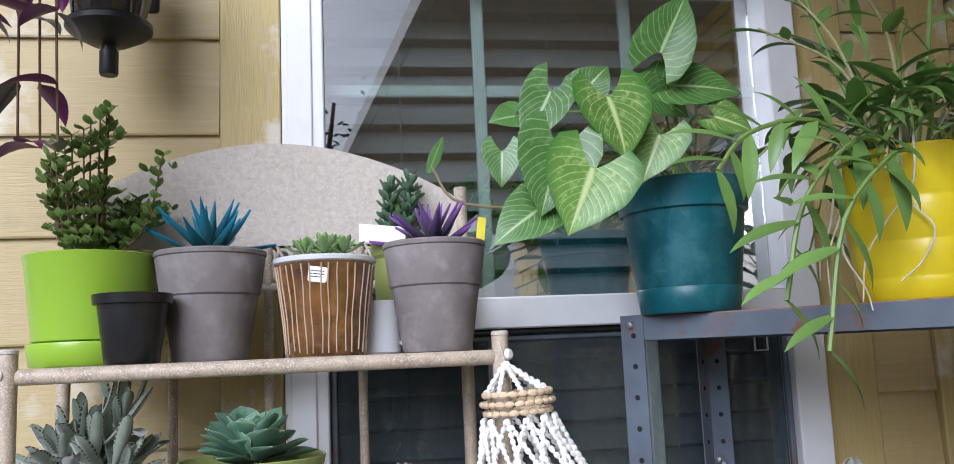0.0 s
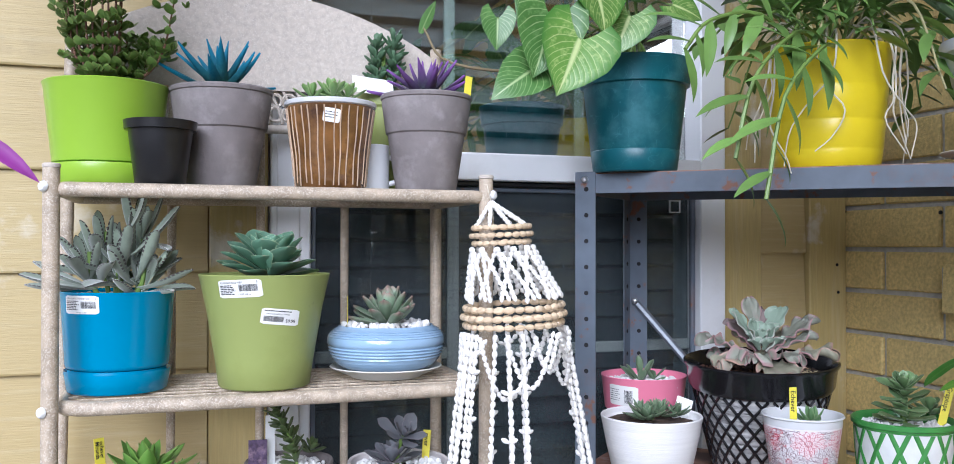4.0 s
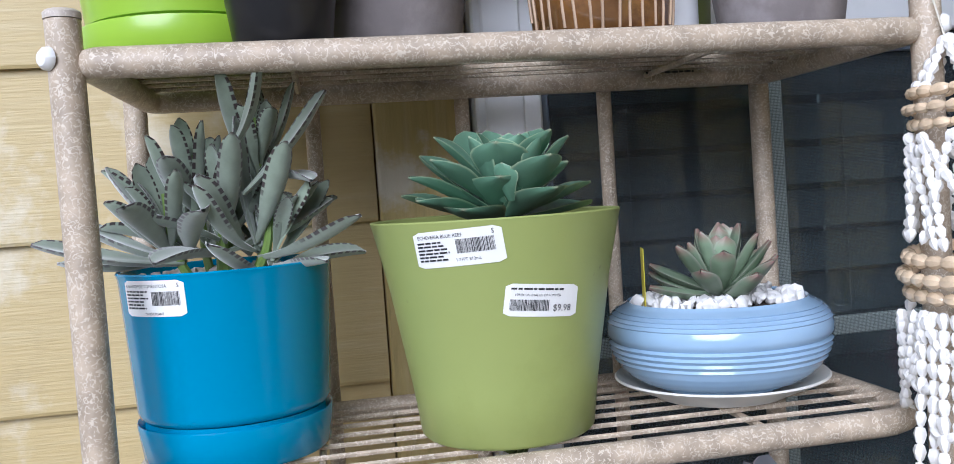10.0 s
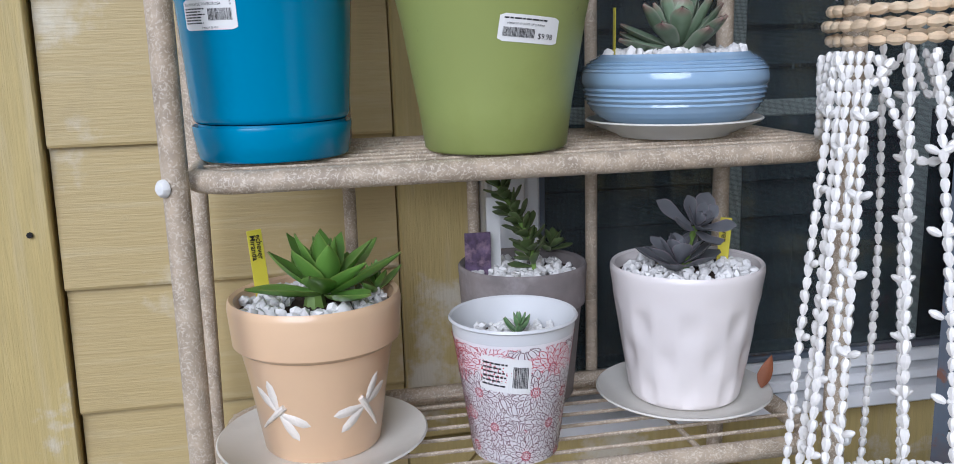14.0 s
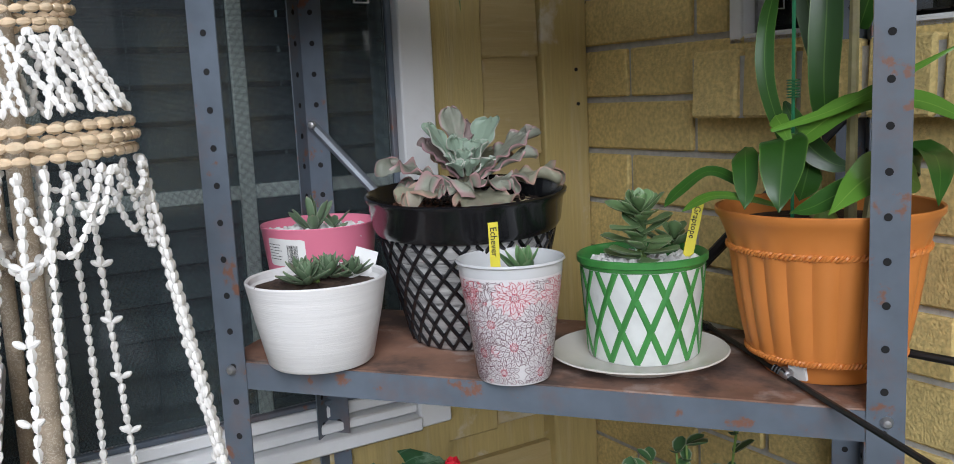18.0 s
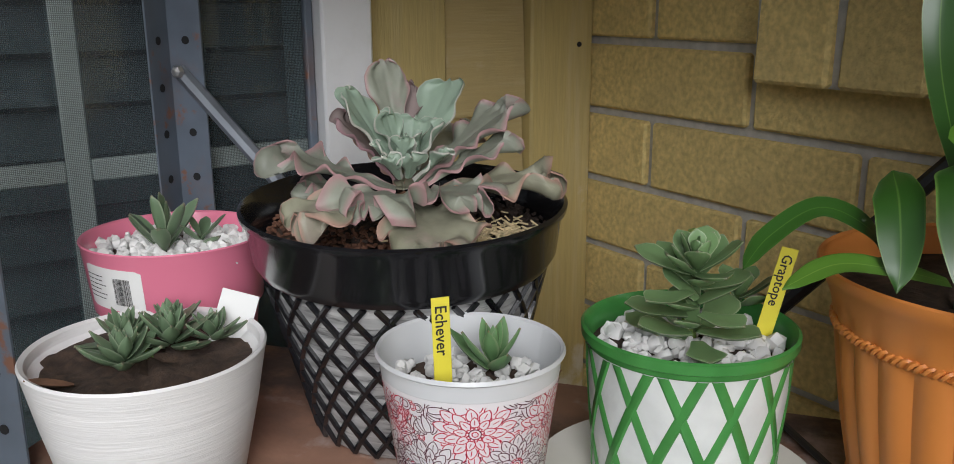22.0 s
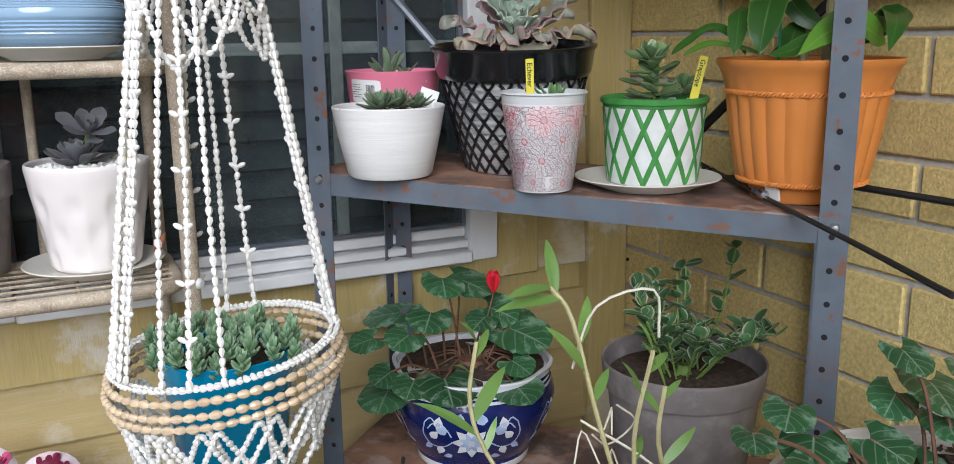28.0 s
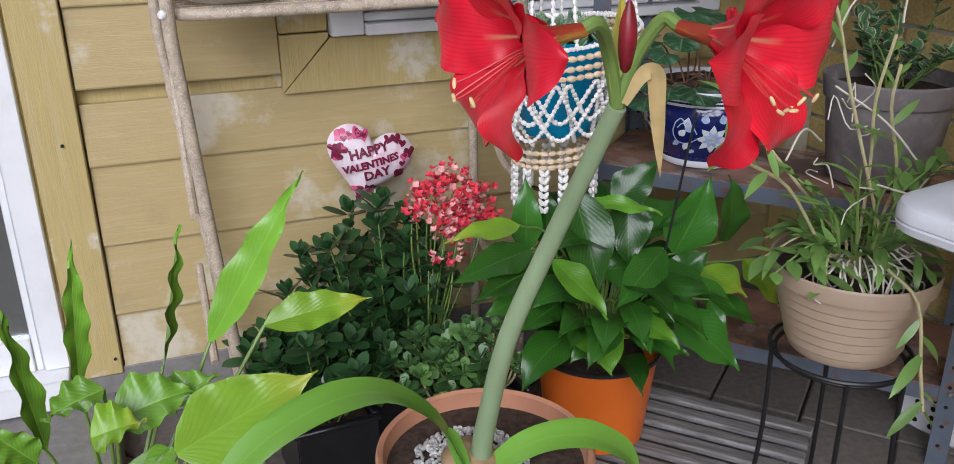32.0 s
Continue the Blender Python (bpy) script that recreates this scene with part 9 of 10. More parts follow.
for k in range(60):
    a = radians(10 + 160 * ((k * 0.618) % 1.0)) if k % 3 else k * 2.39996
    r = rnd.uniform(0.03, 0.10)
    p = Vector((r * math.cos(a) + 0.01, r * math.sin(a), 0.17 + rnd.uniform(0.03, 0.26)))
    stalk([(p.x * 0.2, p.y * 0.2, 0.17), (p.x * 0.6, p.y * 0.6, 0.17 + (p.z - 0.17) * 0.6), p], 0.003, 0.002, stem_green, pl, "petiole", 8, 5)
    part("leaf", ms[k % 3], None, pl, m=aim(p, p + Vector((math.cos(a), math.sin(a), rnd.uniform(0.1, 0.7))), (0, -0.3, 1), rnd.uniform(.75, 1.1)))
for k in range(34):
    a = k * 2.39996 + 0.4
    r, h = rnd.uniform(0.05, 0.115), rnd.uniform(0.05, 0.17)
    p = Vector((r * math.cos(a) + 0.01, r * math.sin(a) - 0.01, 0.17 + h))
    stalk([(p.x * 0.3, p.y * 0.3, 0.17), (p.x * 0.6, p.y * 0.6, 0.17 + h * 0.8), p], 0.003, 0.002, stem_green, pl, "petiole", 8, 5)
    part("leaf", ms[k % 3], None, pl, m=aim(p, p + Vector((math.cos(a + rnd.uniform(-.6, .6)), math.sin(a + rnd.uniform(-.6, .6)), rnd.uniform(-0.15, 0.5))), (rnd.uniform(-.4, .4), -0.4, 1), rnd.uniform(.6, 0.95)))
part("stake", tube([(0.058, -0.130, 0.442), (0.098, -0.130, 0.688)], 0.0024, 6), black_iron, lily, "thin black support rod")

kal_m = leaf_material("kalanchoe_leaf", (0.030, 0.085, 0.025), rough=0.3, spread=0.25, scale=20, random_value=0.3, edge=(0.07, 0.13, 0.04), edge_from=0.85)
jade_m = leaf_material("dark_jade_leaf", (0.08, 0.19, 0.055), rough=0.35, spread=0.25, scale=20, random_value=0.3, edge=(0.15, 0.22, 0.08), edge_from=0.8)
coral = leaf_material("coral_flower", (0.58, 0.030, 0.050), rough=0.6, spread=0.4, scale=90, tip=(0.62, 0.085, 0.11), tip_from=0.5, random_value=0.2)
salmon = leaf_material("salmon_flower", (0.72, 0.36, 0.33), rough=0.6, spread=0.3, scale=90, tip=(0.66, 0.12, 0.14), tip_from=0.7)


def planter(label, x, y, w, d, h, turn):
    p = potted(label, x, y, GROUND, turn)
    g = Geo()
    t = 0.004
    for a, b, c in (((w, t, h), (0, -d / 2, h / 2), 0), ((w, t, h), (0, d / 2, h / 2), 0), ((t, d - t, h), (-w / 2, 0, h / 2), 0), ((t, d - t, h), (w / 2, 0, h / 2), 0), ((w, d, t), (0, 0, t / 2), 0)):
        box(*a, b, 0.001, g)
    part("box", g, black_plastic, p)
    for a, b in (((w + 0.016, 0.016, 0.012), (0, -d / 2, h)), ((w + 0.016, 0.016, 0.012), (0, d / 2, h)), ((0.016, d - 0.016, 0.012), (-w / 2, 0, h)), ((0.016, d - 0.016, 0.012), (w / 2, 0, h))):
        part("rim", box(*a, b, 0.003), black_plastic, p)
    part("soil", box(w - 0.01, d - 0.01, 0.01, (0, 0, h - 0.025), 0.002), soil, p)
    return p


def bush(root, z, n, reach, height, meshes, seed, per=7, lean=(0, 0)):
    rnd = random.Random(seed)
    pl = part("plant", lathe([(0.0, z), (0.01, z), (0.008, z + 0.03), (0.0, z + 0.03)], 7), stem_green, root)
    for k in range(n):
        a = k * 2.4
        r = reach * math.sqrt((k + .5) / n)
        e = Vector((r * math.cos(a) + lean[0], r * math.sin(a) * .75 + lean[1], z + height * rnd.uniform(.6, 1.0) * (1 - .35 * (r / reach) ** 2)))
        pts = [Vector(q) for q in curve([(r * .3 * math.cos(a), r * .3 * math.sin(a), z), (e.x * .75, e.y * .75, z + (e.z - z) * .6), e], 8)]
        part("stem", tube(pts, [0.003 - 0.0015 * i / 8 for i in range(9)], 5), stem_green, pl)
        for i in range(2, 9):
            rosette(pl, meshes, per if i == 8 else 3, 0.004, 0, 5, 60, rnd.uniform(.85, 1.1), 0.6, rnd.uniform(0, 360), pts[i], (rnd.uniform(-20, 20), rnd.uniform(-20, 20)), seed=k * 9 + i)
    return pl


kal_me = [leaf(0.052 * q, 0.032, 0.003, ROUND, bend=.2, cup=.2, nu=7).mesh("leaf", kal_m) for q in (1, .85)]
jade_me = [leaf(0.042 * q, 0.026, 0.004, SPOON, bend=.3, cup=.2, nu=6).mesh("leaf", jade_m) for q in (1, .8)]
kal = planter("black plastic planter with a dark leafy kalanchoe in red bloom", 0.045, 1.318, 0.24, 0.20, 0.16, 8)
pl = bush(kal, 0.14, 34, 0.19, 0.40, kal_me, 5, lean=(-0.055, 0.0))
rnd = random.Random(6)
g, g2 = Geo(), Geo()
pet = leaf(0.0105, 0.0085, 0.001, OVATE, bend=.2, nu=4, nv=2)
for hx, hy, hz_ in ((0.055, -0.06, 0.55), (0.085, -0.09, 0.53), (0.025, -0.07, 0.56), (0.075, -0.05, 0.57), (0.12, -0.09, 0.54), (0.05, -0.10, 0.52), (0.145, -0.07, 0.52), (0.10, -0.10, 0.50), (0.0, -0.09, 0.53), (0.15, -0.10, 0.49), (0.06, -0.11, 0.49), (0.11, -0.05, 0.56), (0.015, -0.13, 0.44), (0.07, -0.13, 0.43), (0.08, -0.12, 0.46)):
    stalk([(0.05, -0.04, 0.16), (hx * .8, hy, hz_ - 0.1), (hx, hy, hz_ - 0.02)], 0.0025, 0.0015, stem_green, pl, "flower_stalk", 8, 5)
    for q in range(40 if hz_ > 0.47 else 8):
        c = Vector((hx + 0.012 + rnd.gauss(0, .015), hy + rnd.gauss(0, .014), hz_ + 0.006 + rnd.gauss(0, .013)))
        tl = pose(0, 0, 0, rnd.uniform(-45, 75), rnd.uniform(-40, 40), 0)
        for i in range(4):
            (g2 if q % 4 == 0 or c.z < hz_ - 0.008 else g).join(pet, Matrix.Translation(c) @ tl @ pose(0, 0, 0, 0, 0, 90 * i) @ pose(0, 0, 0, 22))
part("inflorescence", g, coral, pl, "clusters of small coral red flowers")
tagged(part("flower_tubes", g2, salmon, pl, "salmon pink flower tubes and buds"), kind="stuff")
jbox = planter("black plastic planter with spreading jade rosettes", 0.155, 1.130, 0.17, 0.16, 0.17, 12)
bush(jbox, 0.15, 14, 0.13, 0.17, jade_me, 8, lean=(-0.07, 0.03))
front_m = leaf_material("fresh_jade_leaf", (0.16, 0.33, 0.09), rough=0.35, spread=0.2, scale=20, random_value=0.3, edge=(0.22, 0.32, 0.10), edge_from=0.85)
front_me = [leaf(0.037 * q, 0.028 * q, 0.0035, SPOON, bend=.3, cup=.25, nu=6).mesh("leaf", front_m) for q in (1, .8)]
pl = jbox.children[-1]
rnd = random.Random(17)
for k in range(20):
    c = Vector((rnd.uniform(-.15, .09), rnd.uniform(-.11, .03), rnd.uniform(.17, .30)))
    stalk([(c.x * .3, c.y * .3, .15), (c.x * .8, c.y * .8, .15 + (c.z - .15) * .4), c], 0.0036, 0.0025, cane, pl, "stem", 8, 5)
    rosette(pl, front_me, 11, 0.004, 0.0, 2, 70, rnd.uniform(.8, 1.15), .5, rnd.uniform(0, 360), c, (rnd.uniform(0, 30), rnd.uniform(-20, 20)), seed=k)
jbox2 = planter("black mesh-sided planter with dark green succulents", -0.145, 1.20, 0.16, 0.18, 0.16, 5)
bush(jbox2, 0.14, 24, 0.16, 0.22, kal_me, 12)

# foil balloon
foil = leaf_material("pink_foil", (0.80, 0.70, 0.74), rough=0.16, spread=0.1, mottle=(0.62, 0.22, 0.36), mottle_scale=20, mottle_amount=0.6)
balloon = thing("foil_balloon", "pink and white foil heart balloon lettered with a greeting", "balloon", pose(0.022, 1.425, 0.405, 0, 0, 0))
vs, fs, uv = [], [], []
N, Rg = 48, 7
for sg in (1, -1):
    for r in range(Rg + 1):
        q = r / Rg
        for k in range(N):
            t = 2 * math.pi * k / N
            hx = 0.0053 * 16 * math.sin(t) ** 3
            hy = 0.0053 * (13 * math.cos(t) - 5 * math.cos(2 * t) - 2 * math.cos(3 * t) - math.cos(4 * t)) + 0.012
            x, z = hx * q, (hy - 0.012) * q + 0.012 * 0
            y = -sg * 0.032 * math.sqrt(max(0, 1 - q * q)) * (1 + 0.04 * math.sin(9 * t) * q)
            vs.append((x, y, z))
            uv.append((0.5, 0.5))
for h in (0, 1):
    o_ = h * (Rg + 1) * N
    for r in range(Rg):
        for k in range(N):
            q = (o_ + r * N + k, o_ + (r + 1) * N + k, o_ + (r + 1) * N + (k + 1) % N, o_ + r * N + (k + 1) % N)
            fs.append(q if h == 0 else q[::-1])
foil_part = part("foil_heart", Geo().add(vs, fs, uv), foil, balloon, m=pose(0, 0, 0, 0, 18, 0) @ Matrix.Diagonal((1.12, 1.0, 1.08, 1)))
maroon = material("maroon_print", (0.16, 0.01, 0.04), 0.4)
print_pink = material("pink_print", (0.60, 0.10, 0.22), 0.3)
rnd = random.Random(4)


def heart_curve(n, s):
    return [(s * 16 * math.sin(t) ** 3, s * (13 * math.cos(t) - 5 * math.cos(2 * t) - 2 * math.cos(3 * t) - math.cos(4 * t))) for t in [2 * math.pi * k / n for k in range(n)]]


rim_pts = sorted((math.atan2(z, x), math.hypot(x, z)) for x, z in heart_curve(96, 0.0053))
for k in range(120):
    th, q0 = rnd.uniform(-math.pi, math.pi), rnd.uniform(0.35, 0.9)
    R0 = float(np.interp(th, [p[0] for p in rim_pts], [p[1] for p in rim_pts]))
    cx, cz, tl = R0 * q0 * math.cos(th), R0 * q0 * math.sin(th), rnd.uniform(-0.6, 0.6)
    if abs(cx) < 0.058 and -0.045 < cz < 0.042:
        continue
    out = []
    for x, z in [(0.0, 0.0)] + heart_curve(20, rnd.uniform(0.0003, 0.0008)):
        px, pz = cx + x * math.cos(tl) - z * math.sin(tl), cz + x * math.sin(tl) + z * math.cos(tl)
        q = math.hypot(px, pz) / float(np.interp(math.atan2(pz, px), [p[0] for p in rim_pts], [p[1] for p in rim_pts]))
        out.append((px, -0.0335 * math.sqrt(max(0.0, 1 - min(q, 0.97) ** 2)) - 0.0012, pz))
    part("printed_heart", Geo().add(out, [(0, 1 + i, 1 + (i + 1) % 20) for i in range(20)]), (maroon, print_pink, maroon)[k % 3], foil_part, flat=True)
for words, zz, sz, xx in (("HAPPY", 0.018, 0.028, -0.042), ("VALENTINES", -0.008, 0.0215, -0.061), ("DAY", -0.034, 0.028, -0.022)):
    g = text_geo(words, sz, 0.0011)
    out = []
    for x, y, z in g.v:
        px, pz = x + xx, y + zz
        d = min(0.98, math.sqrt((px / 0.085) ** 2 + (pz / 0.075) ** 2))
        out.append((px, -0.032 * math.sqrt(1 - d * d) - 0.0035, pz))
    g.v = out
    part("lettering", g, maroon, balloon, m=pose(0, 0, 0, 0, -10, 0), flat=True)
part("stick", tube([(0.01, 0.0, -0.06), (0.02, -0.03, -0.30)], 0.0020, 6), white_vinyl, balloon, "white balloon stick")

# ---- amaryllis ----
AX, AY = -0.052, 0.585
ama = potted("terracotta pot with a tall red amaryllis in bloom", AX, AY, GROUND + 0.235)
crate = thing("pot_riser", "upturned terracotta pot used as a riser", "pot", pose(AX, AY, GROUND))
part("pot", lathe([(0.0, 0.235), (0.085, 0.235), (0.088, 0.231), (0.105, 0.04), (0.112, 0.038), (0.114, 0.0), (0.108, 0.0)], 48), terracotta, crate)
part("pot", lathe(wall_profile([(0.092, 0.0), (0.096, 0.003), (0.126, 0.150), (0.142, 0.152), (0.148, 0.195), (0.147, 0.200)], 0.009, 0.025), 64, m=Matrix.Translation((0.022, 0, 0))), terracotta, ama)
part("soil", lathe([(0.0, 0.179), (0.06, 0.1795), (0.134, 0.178), (0.137, 0.172)], 48, m=Matrix.Translation((0.022, 0, 0))), soil, ama)
gravel = material("grey_gravel", (0.52, 0.51, 0.49), 0.9, spread=0.5, scale=120)
pebbles(0.080, 0.182, 420, 0.0045, ama, 51, gravel)
part("blue_cloth", lathe([(0.0, 0.198), (0.03, 0.198), (0.034, 0.192), (0.036, 0.18)], 20, m=Matrix.Translation((-0.055, -0.062, 0.0))), blue_plastic, ama, "bit of blue plastic")
scape = material("pale_green_scape", (0.30, 0.40, 0.22), 0.5, spread=0.08, scale=8, stretch=(6, 6, 1))
base = Vector((AX, AY, GROUND + 0.235))
pl = part("plant", lathe([(0.0, 0.176), (0.035, 0.176), (0.04, 0.19), (0.03, 0.205), (0.0, 0.215)], 20), material("bulb_skin", (0.32, 0.22, 0.11), 0.8, spread=0.3), ama, "papery bulb")
rel = lambda *p: Vector(p) - base
top = rel(0.007, 0.337, 0.775)
stalk([(0.01, -0.01, 0.19), rel(-0.043, 0.545, 0.32), rel(-0.040, 0.48, 0.475), rel(-0.016, 0.42, 0.615), top], 0.0145, 0.0090, scape, pl, "scape", 20, 14, "stout pale green flower stalk")
spathe = leaf_material("dry_bract", (0.50, 0.38, 0.16), rough=0.7, spread=0.25)
strap_leaf(pl, [top + Vector(p) for p in ((0.002, -0.010, 0.004), (0.016, -0.014, 0.030), (0.028, -0.016, 0.030), (0.032, -0.016, 0.0), (0.036, -0.016, -0.035), (0.040, -0.016, -0.068))], 0.017, (-0.5, -0.8, 0.1), spathe, LANCE, 0.5, "papery drooping bract")
part("bract", leaf(0.10, 0.026, 0.001, LANCE, bend=0.1, fold=.5, nu=10), leaf_material("green_bract", (0.32, 0.36, 0.08), tip=(0.5, 0.4, 0.05), tip_from=.6), pl, m=aim(top, top + Vector((-0.004, 0.0, 0.1)), (0, -1, 0)))
part("bud", lathe([(0.0, -0.036), (0.005, -0.030), (0.0088, -0.010), (0.0082, 0.008), (0.0045, 0.024), (0.0, 0.031)], 14, m=Matrix.Translation(top + Vector((0.004, -0.005, 0.065)))), leaf_material("bud", (0.20, 0.012, 0.02), rough=.4, spread=.4, scale=60, edge=(0.30, 0.06, 0.03)), pl, "closed red bud")
crimson = leaf_material("amaryllis_petal", (0.70, 0.009, 0.030), rough=0.42, spread=0.15, scale=40, vein=(0.48, 0.003, 0.014), vein_amount=0.5, rib=0.015, side=0.0, mottle=(0.70, 0.03, 0.05), mottle_scale=30, mottle_amount=0.4, bump=0.2, bump_scale=70, lines=17, star=(0.72, 0.42, 0.22))
anther = material("pale_anther", (0.75, 0.62, 0.30), 0.7, spread=0.2)
tube_m = material("flower_tube", (0.36, 0.045, 0.02), 0.45, spread=.3, scale=60, stretch=(1, 1, 0.1), stain=(0.50, 0.42, 0.06), stain_scale=60, stain_amount=0.9)
PETAL = ((0, .16), (.15, .34), (.35, .74), (.55, 1.0), (.74, .94), (.9, .55), (.97, .22), (1, .03))


def bloom(at, face, roll, pedicel, sizes, seed):
    """One trumpet flower: six flaring petals, tube, stamens, on a bent stalk."""
    at, face = Vector(at), Vector(face).normalized()
    fl = stalk(pedicel, 0.0065, 0.0062, stem_green, pl, "pedicel", 12, 9)
    q = face.to_track_quat("Z", "Y").to_matrix().to_4x4()
    m0 = Matrix.Translation(at) @ q @ pose(0, 0, 0, 0, 0, roll)
    part("tube", lathe([(0.0, -0.006), (0.0062, -0.004), (0.0066, 0.004), (0.0082, 0.026), (0.0125, 0.048), (0.0105, 0.048)], 18), tube_m, fl, m=m0)
    for k in range(6):
        big = 1.0 if k % 2 == 0 else 0.88
        pm = leaf(0.150 * sizes * (1.0 if k % 2 == 0 else 0.95), 0.096 * sizes * big, 0.0012, PETAL, bend=-0.15, droop=-1.85 if k % 2 == 0 else -1.6, cup=0.10, nu=24, nv=12, ruffle=0.0045, waves=2.4, seed=seed + k)
        part("petal", pm, crimson, fl, m=m0 @ pose(0, 0, 0.030 + 0.004 * (k % 2), 0, 0, 60 * k + (7, -5, 3, -8, 4, 0)[k]) @ Matrix.Translation((0, 0.009, 0)) @ pose(0, 0, 0, 68))
    for k in range(6):
        a = radians(-90 - roll + (k - 2.5) * 16)
        c = Vector((math.cos(a), math.sin(a), 0))
        p = [Vector((0, 0, 0.01)), c * 0.008 + Vector((0, 0, 0.05)), c * 0.030 + Vector((0, 0, 0.090 + 0.004 * (k % 3))), c * (0.036 + .004 * (k % 2)) + Vector((0, 0, 0.106 + 0.005 * (k % 3)))]
        st = part("stamen", tube(curve(p, 10), 0.0009, 5), leaf_material("filament", (0.62, 0.05, 0.05)) if k == 0 and seed == 1 else bpy.data.materials["filament"], fl, m=m0)
        part("anther", lathe([(0.0, -0.005), (0.0014, -0.0035), (0.0017, 0), (0.0014, 0.0035), (0.0, 0.005)], 8, m=Matrix.Translation(p[-1]) @ pose(0, 0, 0, 70, 0, 30 * k)), anther, st)


for ped, face, sd, way, off in (((0.040, 0.302, 0.850), Vector((0.38, -0.91, -0.13)), 1, 1, 0.008), ((-0.048, 0.298, 0.853), Vector((-0.985, -0.14, -0.08)), 9, -1, 0.004)):
    face.normalize()
    ped = rel(*ped)
    bloom(ped + face * off, face, 30, [top, top + Vector((0.013 * way, -0.006, 0.045)), ped - face * 0.014 + Vector((0, 0, 0.002)), ped + face * 0.004], 0.82 if way > 0 else 0.77, sd)
am_leaf = leaf_material("amaryllis_leaf", (0.16, 0.36, 0.04), rough=0.32, spread=0.1, scale=8, vein=(0.22, 0.42, 0.07), vein_amount=0.4, rib=0.05, side=0.0, lines=22)
strap_leaf(pl, [rel(-0.067, 0.56, 0.245), rel(-0.116, 0.53, 0.35), rel(-0.178, 0.50, 0.418), rel(-0.239, 0.47, 0.444), rel(-0.302, 0.45, 0.437), rel(-0.352, 0.44, 0.41), rel(-0.40, 0.43, 0.36)], 0.046, (0.1, -0.35, 1), am_leaf, label="long arching strap leaf")
strap_leaf(pl, [rel(-0.035, 0.56, 0.235), rel(0.03, 0.55, 0.268), rel(0.095, 0.54, 0.268), rel(0.15, 0.535, 0.235), rel(0.18, 0.53, 0.19)], 0.05, (0.1, -0.4, 1), am_leaf)
part("leaf", leaf(0.10, 0.02, 0.002, STRAP, bend=0.2, fold=0.3, nu=12), am_leaf, pl, m=aim((-0.012, -0.03, 0.18), (-0.04, -0.03, 0.27), (0, -1, 0)))

# ---- young peace lily near the door, bright leaves ----
YX, YY = -0.50, 0.66
yl = potted("terracotta pot with a bright green broad-leaved plant", YX, YY, GROUND + 0.24)
riser = thing("pot_riser", "upturned terracotta pot used as a riser", "pot", pose(YX, YY, GROUND))
part("pot", lathe([(0.0, 0.24), (0.085, 0.24), (0.088, 0.236), (0.100, 0.0), (0.094, 0.0)], 40), terracotta, riser)
part("pot", lathe(wall_profile([(0.075, 0.0), (0.078, 0.003), (0.094, 0.125), (0.104, 0.127), (0.107, 0.160)], 0.006, 0.02), 56), terracotta, yl)
soil_disc(0.096, 0.143, soil, yl)
bright = leaf_material("bright_broad_leaf", (0.15, 0.33, 0.025), rough=0.35, spread=0.15, scale=8, vein=(0.30, 0.50, 0.08), vein_amount=0.5, rib=0.03, side=11.0, random_value=0.25)
b0 = Vector((YX, YY, GROUND + 0.24))
YL = (((-.359, .74, .399), (-.237, .74, .586), .056, bright, .0, .15, (-.5, -1, .3)), ((-.423, .78, .354), (-.384, .78, .523), .034, bright, .0, .0, (1, -.25, 0)), ((-.289, .72, .419), (-.165, .72, .435), .058, lime_m, .25, -.5, (0, -.7, 1)),
      ((-.416, .56, .358), (-.273, .56, .419), .105, lime_m, .15, -.3, (-.3, -1, .5)), ((-.523, .72, .373), (-.507, .72, .546), .036, bright, .0, .1, (.8, -.7, 0)), ((-.564, .66, .333), (-.581, .66, .509), .036, bright, .0, .1, (.6, -.8, .2)), ((-.48, .64, .368), (-.40, .64, .393), .085, bright, .2, -.9, (0, -.6, .8)),
      ((-.505, .60, .375), (-.455, .59, .392), .07, lime_m, .2, -.9, (0, -.6, .8)), ((-.489, .66, .401), (-.55, .64, .392), .06, bright, .3, -.9, (0, -.5, .9)), ((-.566, .60, .357), (-.60, .59, .411), .05, bright, .2, -.5, (0, -.7, .6)), ((-.47, .60, .33), (-.43, .52, .34), .08, bright, .3, -.8, (0, -.5, .9)),
      ((-.53, .58, .33), (-.54, .50, .36), .075, bright, .3, -.8, (0, -.5, .9)), ((-.43, .68, .35), (-.37, .66, .39), .06, bright, .3, -.8, (0, -.6, .9)))
pl = part("plant", lathe([(0.0, 0.143), (0.02, 0.143), (0.012, 0.165), (0.0, 0.165)], 8), stem_green, yl)
for k, (a, b, w, mt, bd, dr, up) in enumerate(YL):
    a, b = Vector(a) - b0, Vector(b) - b0
    part("leaf", leaf((b - a).length * 1.18, w * 0.95, 0.0012, ACUM, bend=bd, droop=dr, twist=(0.25, 0.6, -0.5)[k % 3], fold=0.42, nu=22, nv=8, ruffle=0.0055, waves=4, seed=k), mt, pl, m=aim(a, b, up))
    stalk([(a.x * .2, a.y * .2, .145), (a.x * .7, a.y * .7, .145 + (a.z - .145) * .6), a], 0.0032, 0.0024, stem_green, pl, "petiole", 10, 6)

